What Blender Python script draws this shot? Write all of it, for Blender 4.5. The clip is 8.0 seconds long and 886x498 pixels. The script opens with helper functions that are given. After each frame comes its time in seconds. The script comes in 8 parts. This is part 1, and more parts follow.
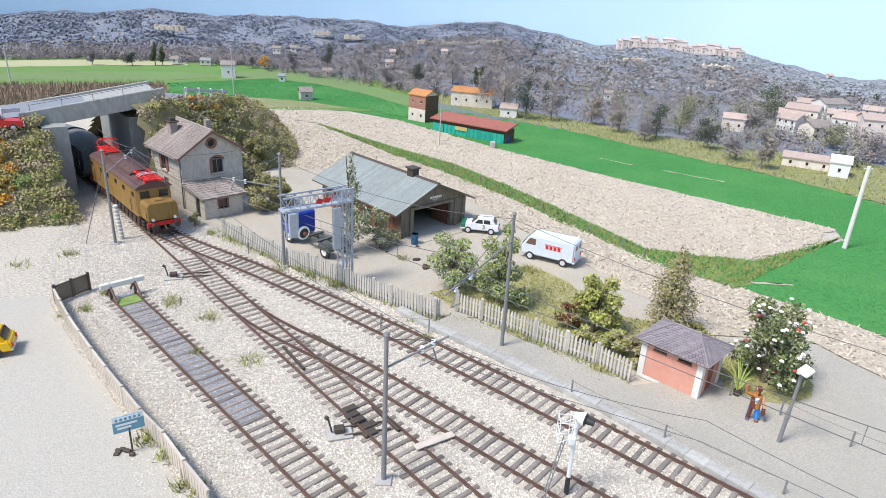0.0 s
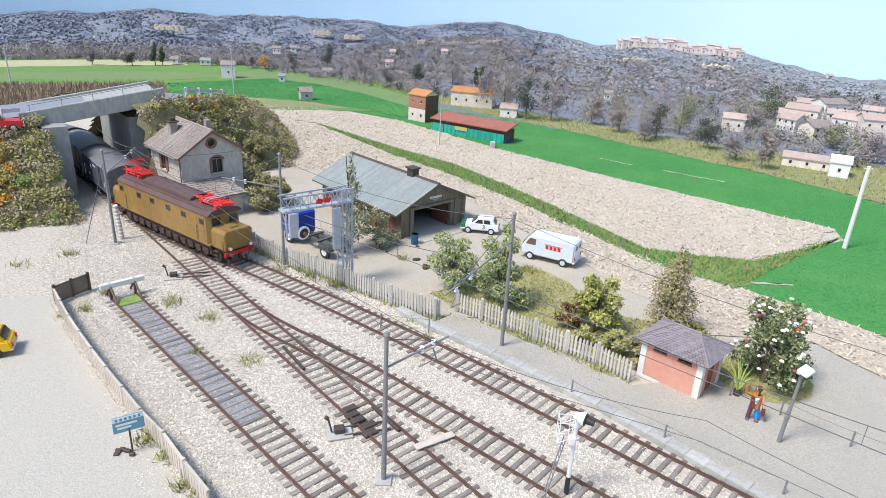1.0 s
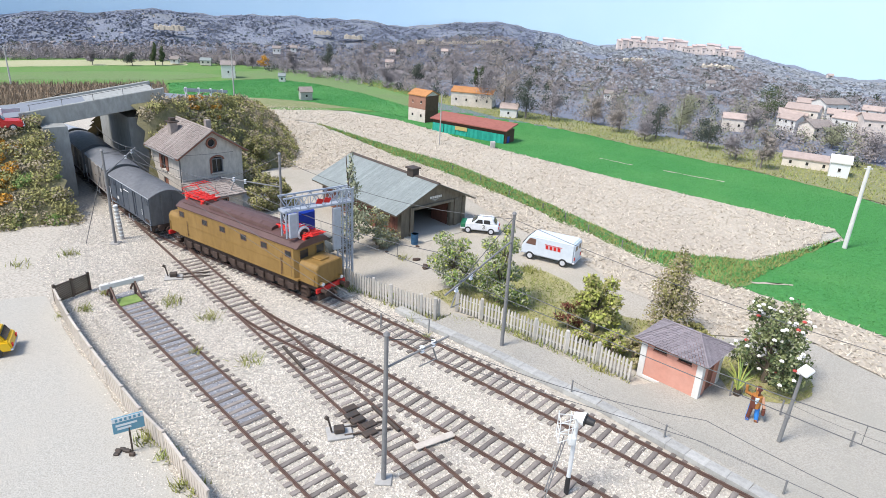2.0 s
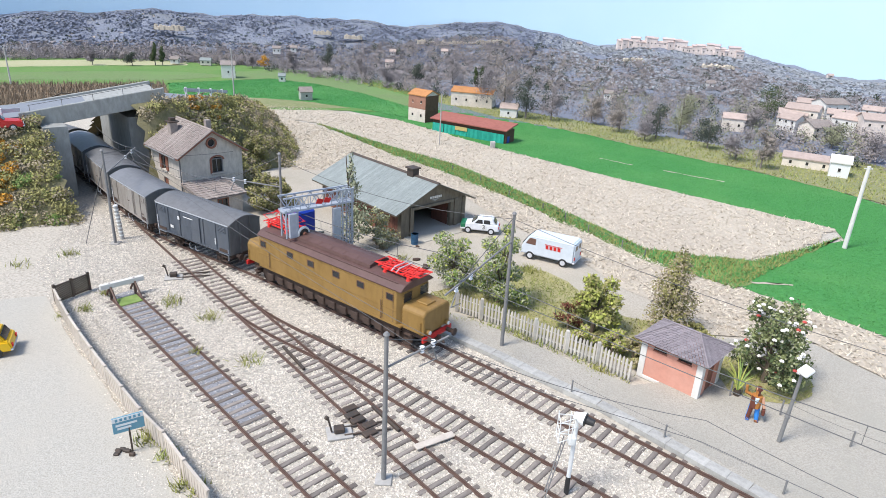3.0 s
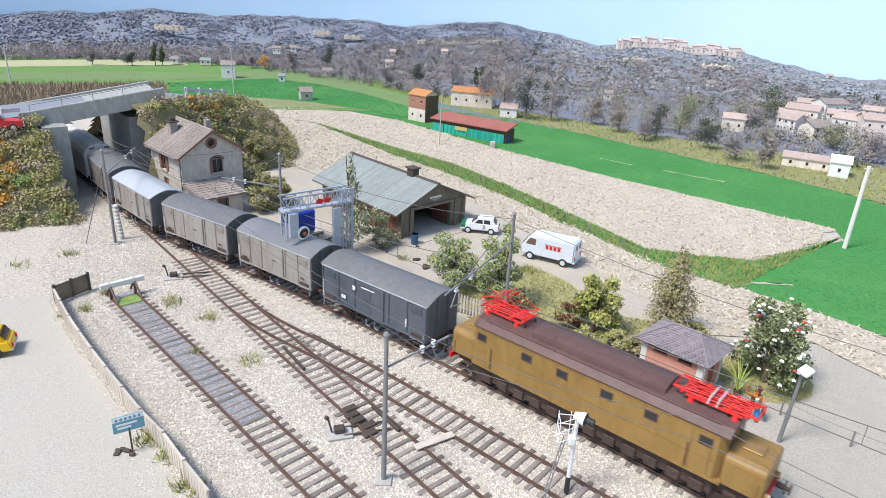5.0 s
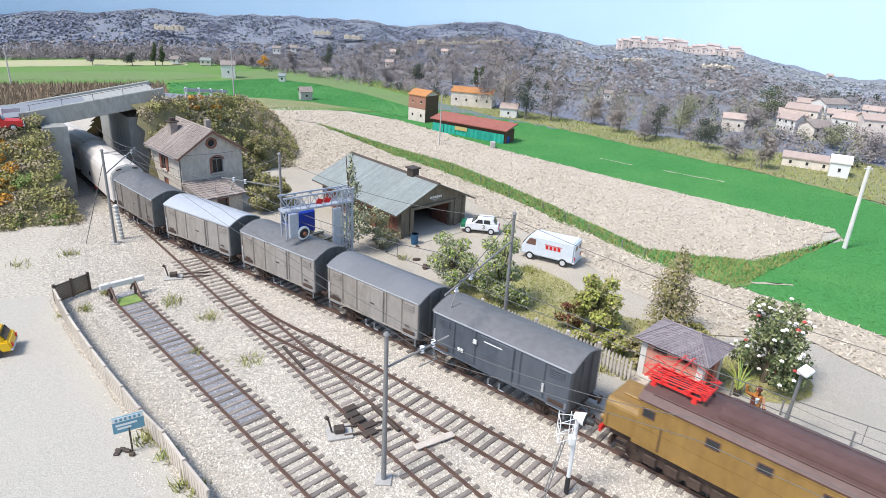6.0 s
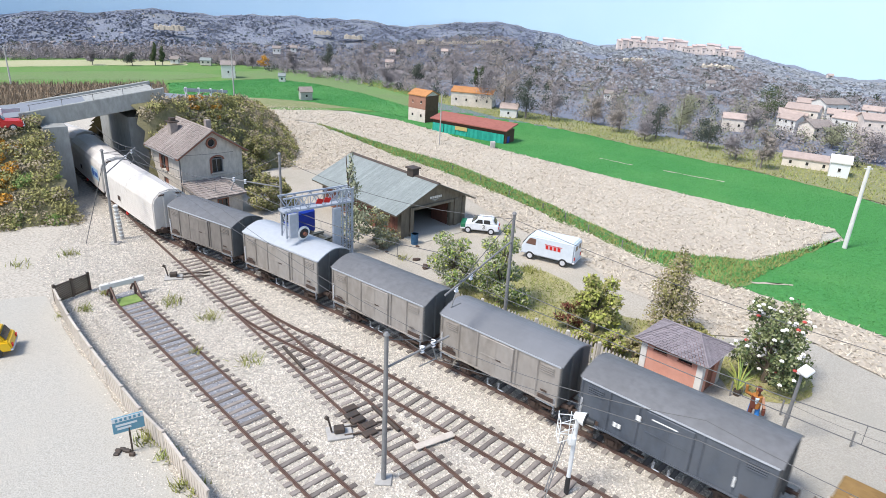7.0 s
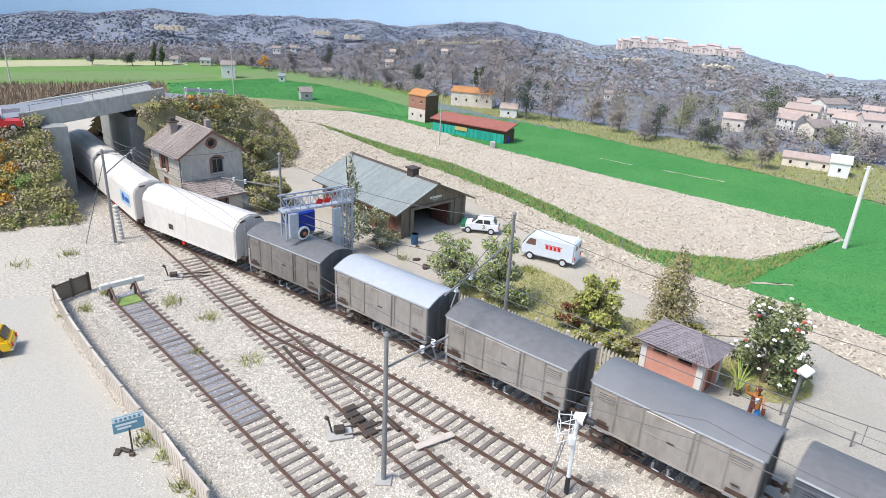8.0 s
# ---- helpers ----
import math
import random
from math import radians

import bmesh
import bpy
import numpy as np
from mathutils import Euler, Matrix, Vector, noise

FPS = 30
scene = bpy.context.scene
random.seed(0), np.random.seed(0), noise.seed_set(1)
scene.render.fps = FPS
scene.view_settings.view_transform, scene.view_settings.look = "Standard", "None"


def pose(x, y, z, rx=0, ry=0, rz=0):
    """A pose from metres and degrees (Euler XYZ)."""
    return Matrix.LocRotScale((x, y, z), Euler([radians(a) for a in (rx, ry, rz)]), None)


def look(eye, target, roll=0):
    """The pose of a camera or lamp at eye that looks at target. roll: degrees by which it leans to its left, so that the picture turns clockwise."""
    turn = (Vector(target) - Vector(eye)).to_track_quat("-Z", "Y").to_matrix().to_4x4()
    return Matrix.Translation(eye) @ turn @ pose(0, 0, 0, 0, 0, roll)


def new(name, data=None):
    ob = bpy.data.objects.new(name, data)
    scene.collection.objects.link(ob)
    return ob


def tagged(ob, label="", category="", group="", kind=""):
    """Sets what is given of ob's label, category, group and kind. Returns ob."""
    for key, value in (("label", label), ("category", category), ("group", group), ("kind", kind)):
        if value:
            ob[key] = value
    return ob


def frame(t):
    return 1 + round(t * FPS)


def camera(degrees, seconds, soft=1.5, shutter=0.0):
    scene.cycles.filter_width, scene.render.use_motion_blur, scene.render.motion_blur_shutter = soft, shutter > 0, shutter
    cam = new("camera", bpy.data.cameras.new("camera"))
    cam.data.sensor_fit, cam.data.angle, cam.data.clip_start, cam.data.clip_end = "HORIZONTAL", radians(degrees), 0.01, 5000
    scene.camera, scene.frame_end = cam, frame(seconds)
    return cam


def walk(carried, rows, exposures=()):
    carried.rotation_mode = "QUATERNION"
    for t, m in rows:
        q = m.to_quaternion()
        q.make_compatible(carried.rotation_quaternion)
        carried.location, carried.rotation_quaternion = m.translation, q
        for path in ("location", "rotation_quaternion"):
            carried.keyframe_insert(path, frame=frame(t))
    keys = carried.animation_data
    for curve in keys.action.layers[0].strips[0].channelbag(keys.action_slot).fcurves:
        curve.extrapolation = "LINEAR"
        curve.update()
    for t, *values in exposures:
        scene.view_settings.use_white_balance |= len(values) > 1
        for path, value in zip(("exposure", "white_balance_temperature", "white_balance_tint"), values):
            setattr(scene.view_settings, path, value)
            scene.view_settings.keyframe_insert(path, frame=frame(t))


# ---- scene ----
# A model railway at 1:87. Lengths below are in metres of the full-size original; S brings them to the size of the model.
S = 1 / 87
CAM = (0, 0, 19.435)
PITCH, ROLL, FOV = 0.38032, math.degrees(0.05497), 69.744
cam = camera(FOV, 8.0, 0.6, 0.35)
eye = Vector(CAM) * S
aim = eye + Vector((0, math.cos(PITCH), -math.sin(PITCH)))
walk(cam, [(0.0, look(eye, aim, ROLL)), (8.0, look(eye, aim, ROLL))], [(0.0, 0.75), (8.0, 0.75)])

# ---- light ----
SUN_FROM = Vector((-0.55, -0.34, 1.0)).normalized()
world = bpy.data.worlds.new("world")
scene.world = world
world.use_nodes = True
wn = world.node_tree.nodes
sky = wn.new("ShaderNodeTexSky")
sky.sky_type, sky.sun_disc = "NISHITA", False
sky.sun_elevation = math.asin(SUN_FROM.z)
sky.sun_rotation = math.atan2(SUN_FROM.x, SUN_FROM.y)
world.node_tree.links.new(sky.outputs[0], wn["Background"].inputs[0])
wn["Background"].inputs[1].default_value = 0.15
sun_data = bpy.data.lights.new("sun", "SUN")
sun_data.energy, sun_data.angle, sun_data.color = 2.5, radians(16), (1, 0.97, 0.925)
sun = new("sun", sun_data)
sun.matrix_world = look(SUN_FROM * 5, (0, 0, 0))

# ---- materials ----


def material(name, base, rough=0.8, other=None, amount=0.5, grain=3.0, patch=0.3, bump=0.3, depth=0.03, metal=0.0, island=0.0, obj=0.0,
             third=None, streak=(1, 1, 1), spec=0.3, emit=0.0, soft=0.0):
    """Two scales of noise between two colours, a fine relief, and a spread of tone by piece or island."""
    m = bpy.data.materials.new(name)
    m.use_nodes = True
    n, l = m.node_tree.nodes, m.node_tree.links
    b = n["Principled BSDF"]
    b.inputs["Roughness"].default_value, b.inputs["Metallic"].default_value = rough, metal
    b.inputs["Specular IOR Level"].default_value = spec
    tc = n.new("ShaderNodeTexCoord")
    mp = n.new("ShaderNodeMapping")
    mp.inputs["Scale"].default_value = streak
    l.new(tc.outputs["Object"], mp.inputs[0])

    def noise_of(scale, detail):
        t = n.new("ShaderNodeTexNoise")
        t.inputs["Scale"].default_value, t.inputs["Detail"].default_value = scale * 87, detail
        t.inputs["Roughness"].default_value = 0.65
        l.new(mp.outputs[0], t.inputs["Vector"])
        return t

    def mix(a, c, fac, kind="MIX"):
        x = n.new("ShaderNodeMix")
        x.data_type, x.blend_type = "RGBA", kind
        for sock, v in ((x.inputs[6], a), (x.inputs[7], c)):
            if isinstance(v, tuple):
                sock.default_value = (*v, 1)
            else:
                l.new(v, sock)
        if isinstance(fac, float):
            x.inputs[0].default_value = fac
        else:
            l.new(fac, x.inputs[0])
        return x.outputs[2]

    def ramp(value, lo, hi, top=1.0):
        r = n.new("ShaderNodeMapRange")
        r.inputs[1].default_value, r.inputs[2].default_value, r.inputs[4].default_value = lo, hi, top
        l.new(value, r.inputs[0])
        return r.outputs[0]

    fine, broad = noise_of(grain, 6), noise_of(patch, 4)
    other = other or tuple(v * 0.6 for v in base)
    col = mix(base, other, ramp(fine.outputs[0], 0.38, 0.66, amount))
    col = mix(col, third or other, ramp(broad.outputs[0], 0.45, 0.7, 0.75 * amount))
    for k, source in ((island, "ShaderNodeNewGeometry"), (obj, "ShaderNodeObjectInfo")):
        if k:
            g = n.new(source)
            out = g.outputs["Random Per Island"] if source.endswith("Geometry") else g.outputs["Random"]
            r = n.new("ShaderNodeMapRange")
            r.inputs[3].default_value, r.inputs[4].default_value = 1 - k, 1 + k
            l.new(out, r.inputs[0])
            h = n.new("ShaderNodeHueSaturation")
            l.new(r.outputs[0], h.inputs["Value"])
            l.new(col, h.inputs["Color"])
            col = h.outputs[0]
    l.new(col, b.inputs["Base Color"])
    rr = n.new("ShaderNodeMapRange")
    rr.inputs[3].default_value, rr.inputs[4].default_value = max(0.05, rough - 0.12), min(1, rough + 0.12)
    l.new(fine.outputs[0], rr.inputs[0])
    l.new(rr.outputs[0], b.inputs["Roughness"])
    if bump:
        bp = n.new("ShaderNodeBump")
        bp.inputs["Strength"].default_value, bp.inputs["Distance"].default_value = bump, depth * S
        l.new(fine.outputs[0], bp.inputs["Height"])
        l.new(bp.outputs[0], b.inputs["Normal"])
    if soft:
        # soft bends the normals upwards, which evens out light and shade on small faces
        geo, add = n.new("ShaderNodeNewGeometry"), n.new("ShaderNodeVectorMath")
        add.operation = "MULTIPLY_ADD"
        add.inputs[1].default_value = (1 - soft,) * 3
        add.inputs[2].default_value = (0, 0, soft)
        l.new(geo.outputs["Normal"], add.inputs[0])
        l.new(add.outputs[0], b.inputs["Normal"])
    if emit:
        l.new(col, b.inputs["Emission Color"])
        b.inputs["Emission Strength"].default_value = emit
    return m


M = {}
# Darker than the stones on it, which puts shade into the gaps between them.
M["gravel"] = material("gravel", (0.55, 0.495, 0.415), 0.95, (0.29, 0.255, 0.21), 0.8, 5.0, 0.12, 0.9, 0.09, third=(0.52, 0.47, 0.385))
M["stone"] = material("ballast_stone", (0.68, 0.62, 0.535), 0.95, (0.47, 0.415, 0.345), 0.6, 2.0, 0.2, 0.3, 0.02, island=0.36)
M["yard"] = material("yard_sand", (0.50, 0.445, 0.365), 0.95, (0.33, 0.29, 0.235), 0.8, 9.0, 0.2, 0.8, 0.06, third=(0.36, 0.325, 0.25))
M["tarmac"] = material("pale_tarmac", (0.51, 0.475, 0.41), 0.95, (0.33, 0.305, 0.26), 0.85, 14.0, 0.35, 0.9, 0.04, third=(0.46, 0.42, 0.355))
M["road"] = material("road_asphalt", (0.23, 0.245, 0.27), 0.9, (0.17, 0.18, 0.20), 0.5, 6.0, 0.3, 0.3, 0.02)
M["platform"] = material("platform_sand", (0.47, 0.43, 0.365), 0.95, (0.28, 0.255, 0.215), 0.85, 14.0, 0.25, 0.8, 0.05, third=(0.37, 0.345, 0.29))
M["kerb"] = material("kerb_stone", (0.44, 0.425, 0.39), 0.85, (0.28, 0.27, 0.25), 0.6, 4.0, 0.6, 0.4, 0.02, obj=0.12)
M["stubble"] = material("stubble_soil", (0.50, 0.43, 0.34), 0.95, (0.36, 0.30, 0.235), 0.7, 2.5, 0.12, 0.9, 0.12, third=(0.55, 0.485, 0.39), streak=(1, 0.6, 1))
M["straw"] = material("straw", (0.60, 0.525, 0.415), 0.9, (0.47, 0.39, 0.29), 0.5, 1.0, 0.2, 0, island=0.25, soft=0.4)
M["crop"] = material("green_crop", (0.06, 0.245, 0.06), 0.9, (0.04, 0.175, 0.042), 0.6, 2.5, 0.06, 0.8, 0.12, third=(0.13, 0.32, 0.09))
M["crop_blade"] = material("crop_blade", (0.075, 0.285, 0.07), 0.8, (0.055, 0.22, 0.05), 0.5, 0.5, 0.06, 0, island=0.16, third=(0.14, 0.33, 0.09), soft=0.65)
M["grass"] = material("meadow", (0.13, 0.22, 0.06), 0.95, (0.27, 0.26, 0.12), 0.8, 2.0, 0.15, 0.8, 0.12, third=(0.10, 0.20, 0.05))
M["turf"] = material("dry_turf", (0.36, 0.32, 0.16), 0.95, (0.26, 0.25, 0.11), 0.8, 3.0, 0.25, 0.7, 0.06, third=(0.42, 0.37, 0.22))
M["tan_grass"] = material("dry_meadow", (0.30, 0.275, 0.15), 0.95, (0.19, 0.205, 0.085), 0.9, 1.5, 0.1, 0.8, 0.15, third=(0.15, 0.20, 0.07))
M["bank_soil"] = material("scrubby_bank_soil", (0.20, 0.175, 0.10), 0.95, (0.12, 0.12, 0.05), 0.9, 2.0, 0.2, 0.9, 0.15, third=(0.26, 0.22, 0.13))
M["blade"] = material("grass_blade", (0.20, 0.24, 0.06), 0.85, (0.36, 0.32, 0.12), 0.7, 0.6, 0.2, 0, island=0.3, soft=0.4)
# The blue-grey is distance haze, put into the colour of the hills.
M["hazy_hill"] = material("hazy_hill_scrub", (0.20, 0.215, 0.26), 0.95, (0.165, 0.18, 0.22), 0.7, 0.9, 0.04, 0.9, 0.4, third=(0.25, 0.24, 0.20))
M["grey_ballast"] = material("grey_ballast", (0.25, 0.25, 0.262), 0.95, (0.16, 0.16, 0.168), 0.7, 5.0, 0.3, 0.8, 0.06, island=0.25)
M["sleeper"] = material("sleeper_wood", (0.27, 0.235, 0.205), 0.9, (0.15, 0.125, 0.11), 0.8, 5.0, 0.8, 0.6, 0.03, obj=0.3, streak=(0.3, 1, 1))
M["rail"] = material("rusty_rail", (0.105, 0.062, 0.05), 0.6, (0.17, 0.11, 0.085), 0.6, 8.0, 1.5, 0.2, 0.01, metal=0.2)
M["railtop"] = material("worn_rail_head", (0.34, 0.28, 0.25), 0.4, (0.22, 0.16, 0.13), 0.5, 6.0, 1.5, 0, metal=0.7)
M["iron"] = material("dark_iron", (0.07, 0.062, 0.055), 0.6, (0.13, 0.085, 0.06), 0.6, 6.0, 1.0, 0.2, 0.01, metal=0.3)
M["concrete"] = material("weathered_concrete", (0.36, 0.36, 0.34), 0.9, (0.23, 0.23, 0.21), 0.7, 2.5, 0.35, 0.4, 0.03, third=(0.27, 0.27, 0.25), streak=(1, 1, 0.4))
M["concrete_post"] = material("grey_concrete", (0.42, 0.40, 0.37), 0.9, (0.30, 0.285, 0.26), 0.6, 4.0, 0.6, 0.3, 0.02, obj=0.12)
M["stucco"] = material("grey_stucco", (0.56, 0.51, 0.44), 0.95, (0.36, 0.32, 0.275), 0.7, 3.0, 0.5, 0.4, 0.02, third=(0.43, 0.385, 0.33), streak=(1, 1, 0.5))
M["stucco_pink"] = material("salmon_plaster", (0.60, 0.29, 0.215), 0.9, (0.50, 0.235, 0.175), 0.6, 3.0, 0.6, 0.3, 0.02, third=(0.64, 0.36, 0.28))
M["white_wall"] = material("white_plaster", (0.72, 0.69, 0.64), 0.9, (0.58, 0.55, 0.5), 0.5, 3.0, 0.6, 0.2, 0.01)
M["tile"] = material("grey_brown_tile", (0.315, 0.265, 0.235), 0.9, (0.20, 0.165, 0.15), 0.7, 3.0, 0.6, 0.4, 0.03, island=0.18, third=(0.38, 0.33, 0.29))
M["slate"] = material("grey_green_slate", (0.27, 0.295, 0.28), 0.85, (0.20, 0.22, 0.21), 0.6, 3.0, 0.4, 0.3, 0.02, island=0.1)
M["tile_violet"] = material("violet_grey_tile", (0.27, 0.235, 0.245), 0.85, (0.18, 0.155, 0.165), 0.6, 4.0, 0.8, 0.3, 0.02, island=0.15)
M["shedwall"] = material("sooty_shed_wall", (0.215, 0.18, 0.13), 0.95, (0.10, 0.085, 0.065), 0.7, 2.5, 0.5, 0.4, 0.03, streak=(1, 1, 0.4))
M["redwood"] = material("red_brown_boards", (0.24, 0.105, 0.07), 0.9, (0.14, 0.065, 0.05), 0.6, 3.0, 0.5, 0.3, 0.02, obj=0.15, streak=(1, 1, 0.3))
M["redframe"] = material("brick_red_paint", (0.27, 0.115, 0.075), 0.8, (0.17, 0.075, 0.05), 0.5, 4.0, 0.6, 0.2, 0.01)
M["dark"] = material("dark_opening", (0.035, 0.033, 0.03), 0.9, (0.02, 0.02, 0.018), 0.5)
M["glass"] = material("dark_pane", (0.03, 0.033, 0.035), 0.15, (0.02, 0.02, 0.022), 0.4, 1, 0.3, 0, spec=0.6)
M["fence"] = material("pale_grey_fence", (0.56, 0.52, 0.46), 0.9, (0.38, 0.345, 0.30), 0.6, 4.0, 0.5, 0.3, 0.02, obj=0.15, third=(0.46, 0.425, 0.375))
M["fence_panel"] = material("sandy_fence_panel", (0.55, 0.485, 0.415), 0.9, (0.42, 0.36, 0.30), 0.6, 3.0, 0.4, 0.3, 0.02, obj=0.1)
M["bark"] = material("bark", (0.16, 0.125, 0.095), 0.95, (0.09, 0.07, 0.05), 0.7, 5.0, 1.0, 0.6, 0.04)
M["mast"] = material("mast_grey", (0.25, 0.245, 0.24), 0.7, (0.17, 0.165, 0.16), 0.5, 5.0, 0.8, 0.2, 0.01, metal=0.2)
M["wire"] = material("dark_wire", (0.10, 0.10, 0.10), 0.6, (0.07, 0.07, 0.07), 0.4, 5.0, 0.8, 0)
M["silver"] = material("silver_lattice", (0.44, 0.47, 0.52), 0.55, (0.33, 0.35, 0.40), 0.5, 4.0, 0.8, 0.1, 0.01, metal=0.25)
M["white_paint"] = material("white_paint", (0.78, 0.78, 0.76), 0.6, (0.66, 0.65, 0.62), 0.4, 5.0, 0.8, 0.1, 0.01)
M["ceramic"] = material("white_insulator", (0.8, 0.8, 0.8), 0.3, (0.7, 0.7, 0.7), 0.3, 5.0, 0.8, 0)
M["isabella"] = material("ochre_brown_paint", (0.275, 0.165, 0.05), 0.42, (0.19, 0.11, 0.035), 0.7, 3.0, 0.5, 0.15, 0.015, third=(0.33, 0.20, 0.07), streak=(1, 1, 0.35))
M["castano"] = material("chestnut_roof_paint", (0.115, 0.066, 0.058), 0.48, (0.085, 0.045, 0.04), 0.6, 3.0, 0.5, 0.1, 0.01, third=(0.15, 0.085, 0.075))
M["hub"] = material("pale_metal", (0.6, 0.6, 0.62), 0.5, (0.48, 0.48, 0.5), 0.4, 3.0, 0.5, 0, spec=0.5)
M["panto"] = material("red_pantograph", (0.72, 0.035, 0.03), 0.45, (0.58, 0.025, 0.02), 0.4, 5.0, 0.8, 0)
M["red"] = material("red_paint", (0.62, 0.03, 0.025), 0.5, (0.45, 0.02, 0.02), 0.5, 4.0, 0.8, 0)
M["gear"] = material("dirty_running_gear", (0.085, 0.055, 0.042), 0.75, (0.045, 0.032, 0.027), 0.7, 5.0, 0.8, 0.3, 0.02)
M["blue_van"] = material("slate_blue_paint", (0.085, 0.098, 0.12), 0.5, (0.05, 0.056, 0.066), 0.7, 4.0, 0.5, 0.2, 0.01, third=(0.14, 0.15, 0.165), streak=(1, 1, 0.4))
M["grey_wagon"] = material("beige_grey_wagon_paint", (0.34, 0.305, 0.27), 0.4, (0.20, 0.175, 0.15), 0.7, 3.0, 0.4, 0.2, 0.015, metal=0.15, third=(0.38, 0.355, 0.335), streak=(1, 1, 0.35))
M["grey_wagon_dark"] = material("dark_grey_wagon_paint", (0.225, 0.20, 0.18), 0.5, (0.13, 0.115, 0.10), 0.6, 3.0, 0.4, 0.15, 0.01, streak=(1, 1, 0.4))
M["roof_grey"] = material("grey_wagon_roof", (0.17, 0.172, 0.18), 0.45, (0.15, 0.155, 0.165), 0.5, 3.0, 0.3, 0.1, 0.01, third=(0.25, 0.255, 0.27))
M["roof_light"] = material("silver_wagon_roof", (0.42, 0.44, 0.47), 0.4, (0.35, 0.365, 0.39), 0.5, 3.0, 0.3, 0.1, 0.01)
M["roof_dark"] = material("sooty_wagon_roof", (0.16, 0.16, 0.165), 0.55, (0.11, 0.11, 0.11), 0.6, 3.0, 0.3, 0.1, 0.01)
M["white_wagon"] = material("cream_white_wagon_paint", (0.66, 0.615, 0.565), 0.5, (0.54, 0.495, 0.445), 0.6, 3.0, 0.4, 0.15, 0.01, third=(0.60, 0.55, 0.50), streak=(1, 1, 0.4))
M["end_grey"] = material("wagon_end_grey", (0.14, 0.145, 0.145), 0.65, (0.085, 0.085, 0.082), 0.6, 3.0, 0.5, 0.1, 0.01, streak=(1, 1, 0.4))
# emit makes the board glow a little, though nothing lights it from within
M["sky_glow_paint"] = material("sky_board", (0.45, 0.62, 0.75), 1.0, (0.55, 0.69, 0.80), 0.6, 0.004, 0.01, 0, emit=0.09)

# ---- mesh helpers ----


def part(name, bm, mat, parent=None, label="", smooth=False, kind=""):
    """Links a bmesh, drawn in full-size metres, as one mesh of the model under its parent."""
    me = bpy.data.meshes.new(name)
    bmesh.ops.recalc_face_normals(bm, faces=bm.faces)
    bm.to_mesh(me)
    bm.free()
    me.transform(Matrix.Scale(S, 4))
    if smooth:
        for p in me.polygons:
            p.use_smooth = True
    me.materials.append(M[mat] if isinstance(mat, str) else mat)
    ob = new(name, me)
    ob.parent = parent
    return tagged(ob, label, kind=kind)


def place(x, y, z=0, rz=0, rx=0, ry=0):
    return pose(x * S, y * S, z * S, rx, ry, rz)


def thing(name, x, y, z, rz, label, category, group="", kind=""):
    ob = new(name)
    ob.empty_display_size = 0.01
    ob.matrix_world = place(x, y, z, rz)
    return tagged(ob, label, category, group, kind)


def raw(name, verts, faces, mat, parent=None, label="", category="", kind="", smooth=False):
    me = bpy.data.meshes.new(name)
    me.from_pydata((np.asarray(verts) * S).tolist(), [], faces)
    me.materials.append(M[mat])
    if smooth:
        me.polygons.foreach_set("use_smooth", [True] * len(me.polygons))
    me.update()
    ob = new(name, me)
    ob.parent = parent
    return tagged(ob, label, category, kind=kind)


def box(bm, x0, y0, z0, x1, y1, z1, m=None, bev=0.0):
    r = bmesh.ops.create_cube(bm, size=1, matrix=Matrix.LocRotScale(((x0 + x1) / 2, (y0 + y1) / 2, (z0 + z1) / 2), None, (abs(x1 - x0), abs(y1 - y0), abs(z1 - z0))))
    vs = r["verts"]
    if m is not None:
        bmesh.ops.transform(bm, matrix=m, verts=vs)
    if bev:
        es = list({e for v in vs for e in v.link_edges})
        bmesh.ops.bevel(bm, geom=es, offset=bev, segments=1, affect="EDGES")
    return bm


def rod(bm, a, b, r0, r1=None, n=8):
    a, b = Vector(a), Vector(b)
    d = b - a
    m = Matrix.Translation((a + b) / 2) @ d.to_track_quat("Z", "Y").to_matrix().to_4x4()
    bmesh.ops.create_cone(bm, cap_ends=True, segments=n, radius1=r0, radius2=r0 if r1 is None else r1, depth=d.length, matrix=m)
    return bm


def prism(bm, profile, axis, a, b):
    """Draws a closed profile out between a and b along x ('x': profile in y, z), y ('y': x, z) or z ('z': x, y)."""
    def co(p, t):
        return {"x": (t, p[0], p[1]), "y": (p[0], t, p[1]), "z": (p[0], p[1], t)}[axis]
    lo, hi = [bm.verts.new(co(p, a)) for p in profile], [bm.verts.new(co(p, b)) for p in profile]
    bm.faces.new(lo)
    bm.faces.new(hi[::-1])
    for i in range(len(profile)):
        j = (i + 1) % len(profile)
        bm.faces.new((lo[i], lo[j], hi[j], hi[i]))
    return bm


def B():
    return bmesh.new()


def disc(c, r, n=16, a0=0, a1=360):
    return [(c[0] + r * math.cos(radians(a0 + (a1 - a0) * i / n)), c[1] + r * math.sin(radians(a0 + (a1 - a0) * i / n))) for i in range(n + (a1 - a0 < 360))]


# ---- the line of the tracks ----


def line_b(x):
    return -1.1259 * x + 22.144


def line_a(x):
    return -0.00337 * x * x - 0.79309 * x + 32.1812


def polyline(points):
    p = np.array(points, float)
    return p, np.r_[0, np.cumsum(np.linalg.norm(np.diff(p, axis=0), axis=1))]


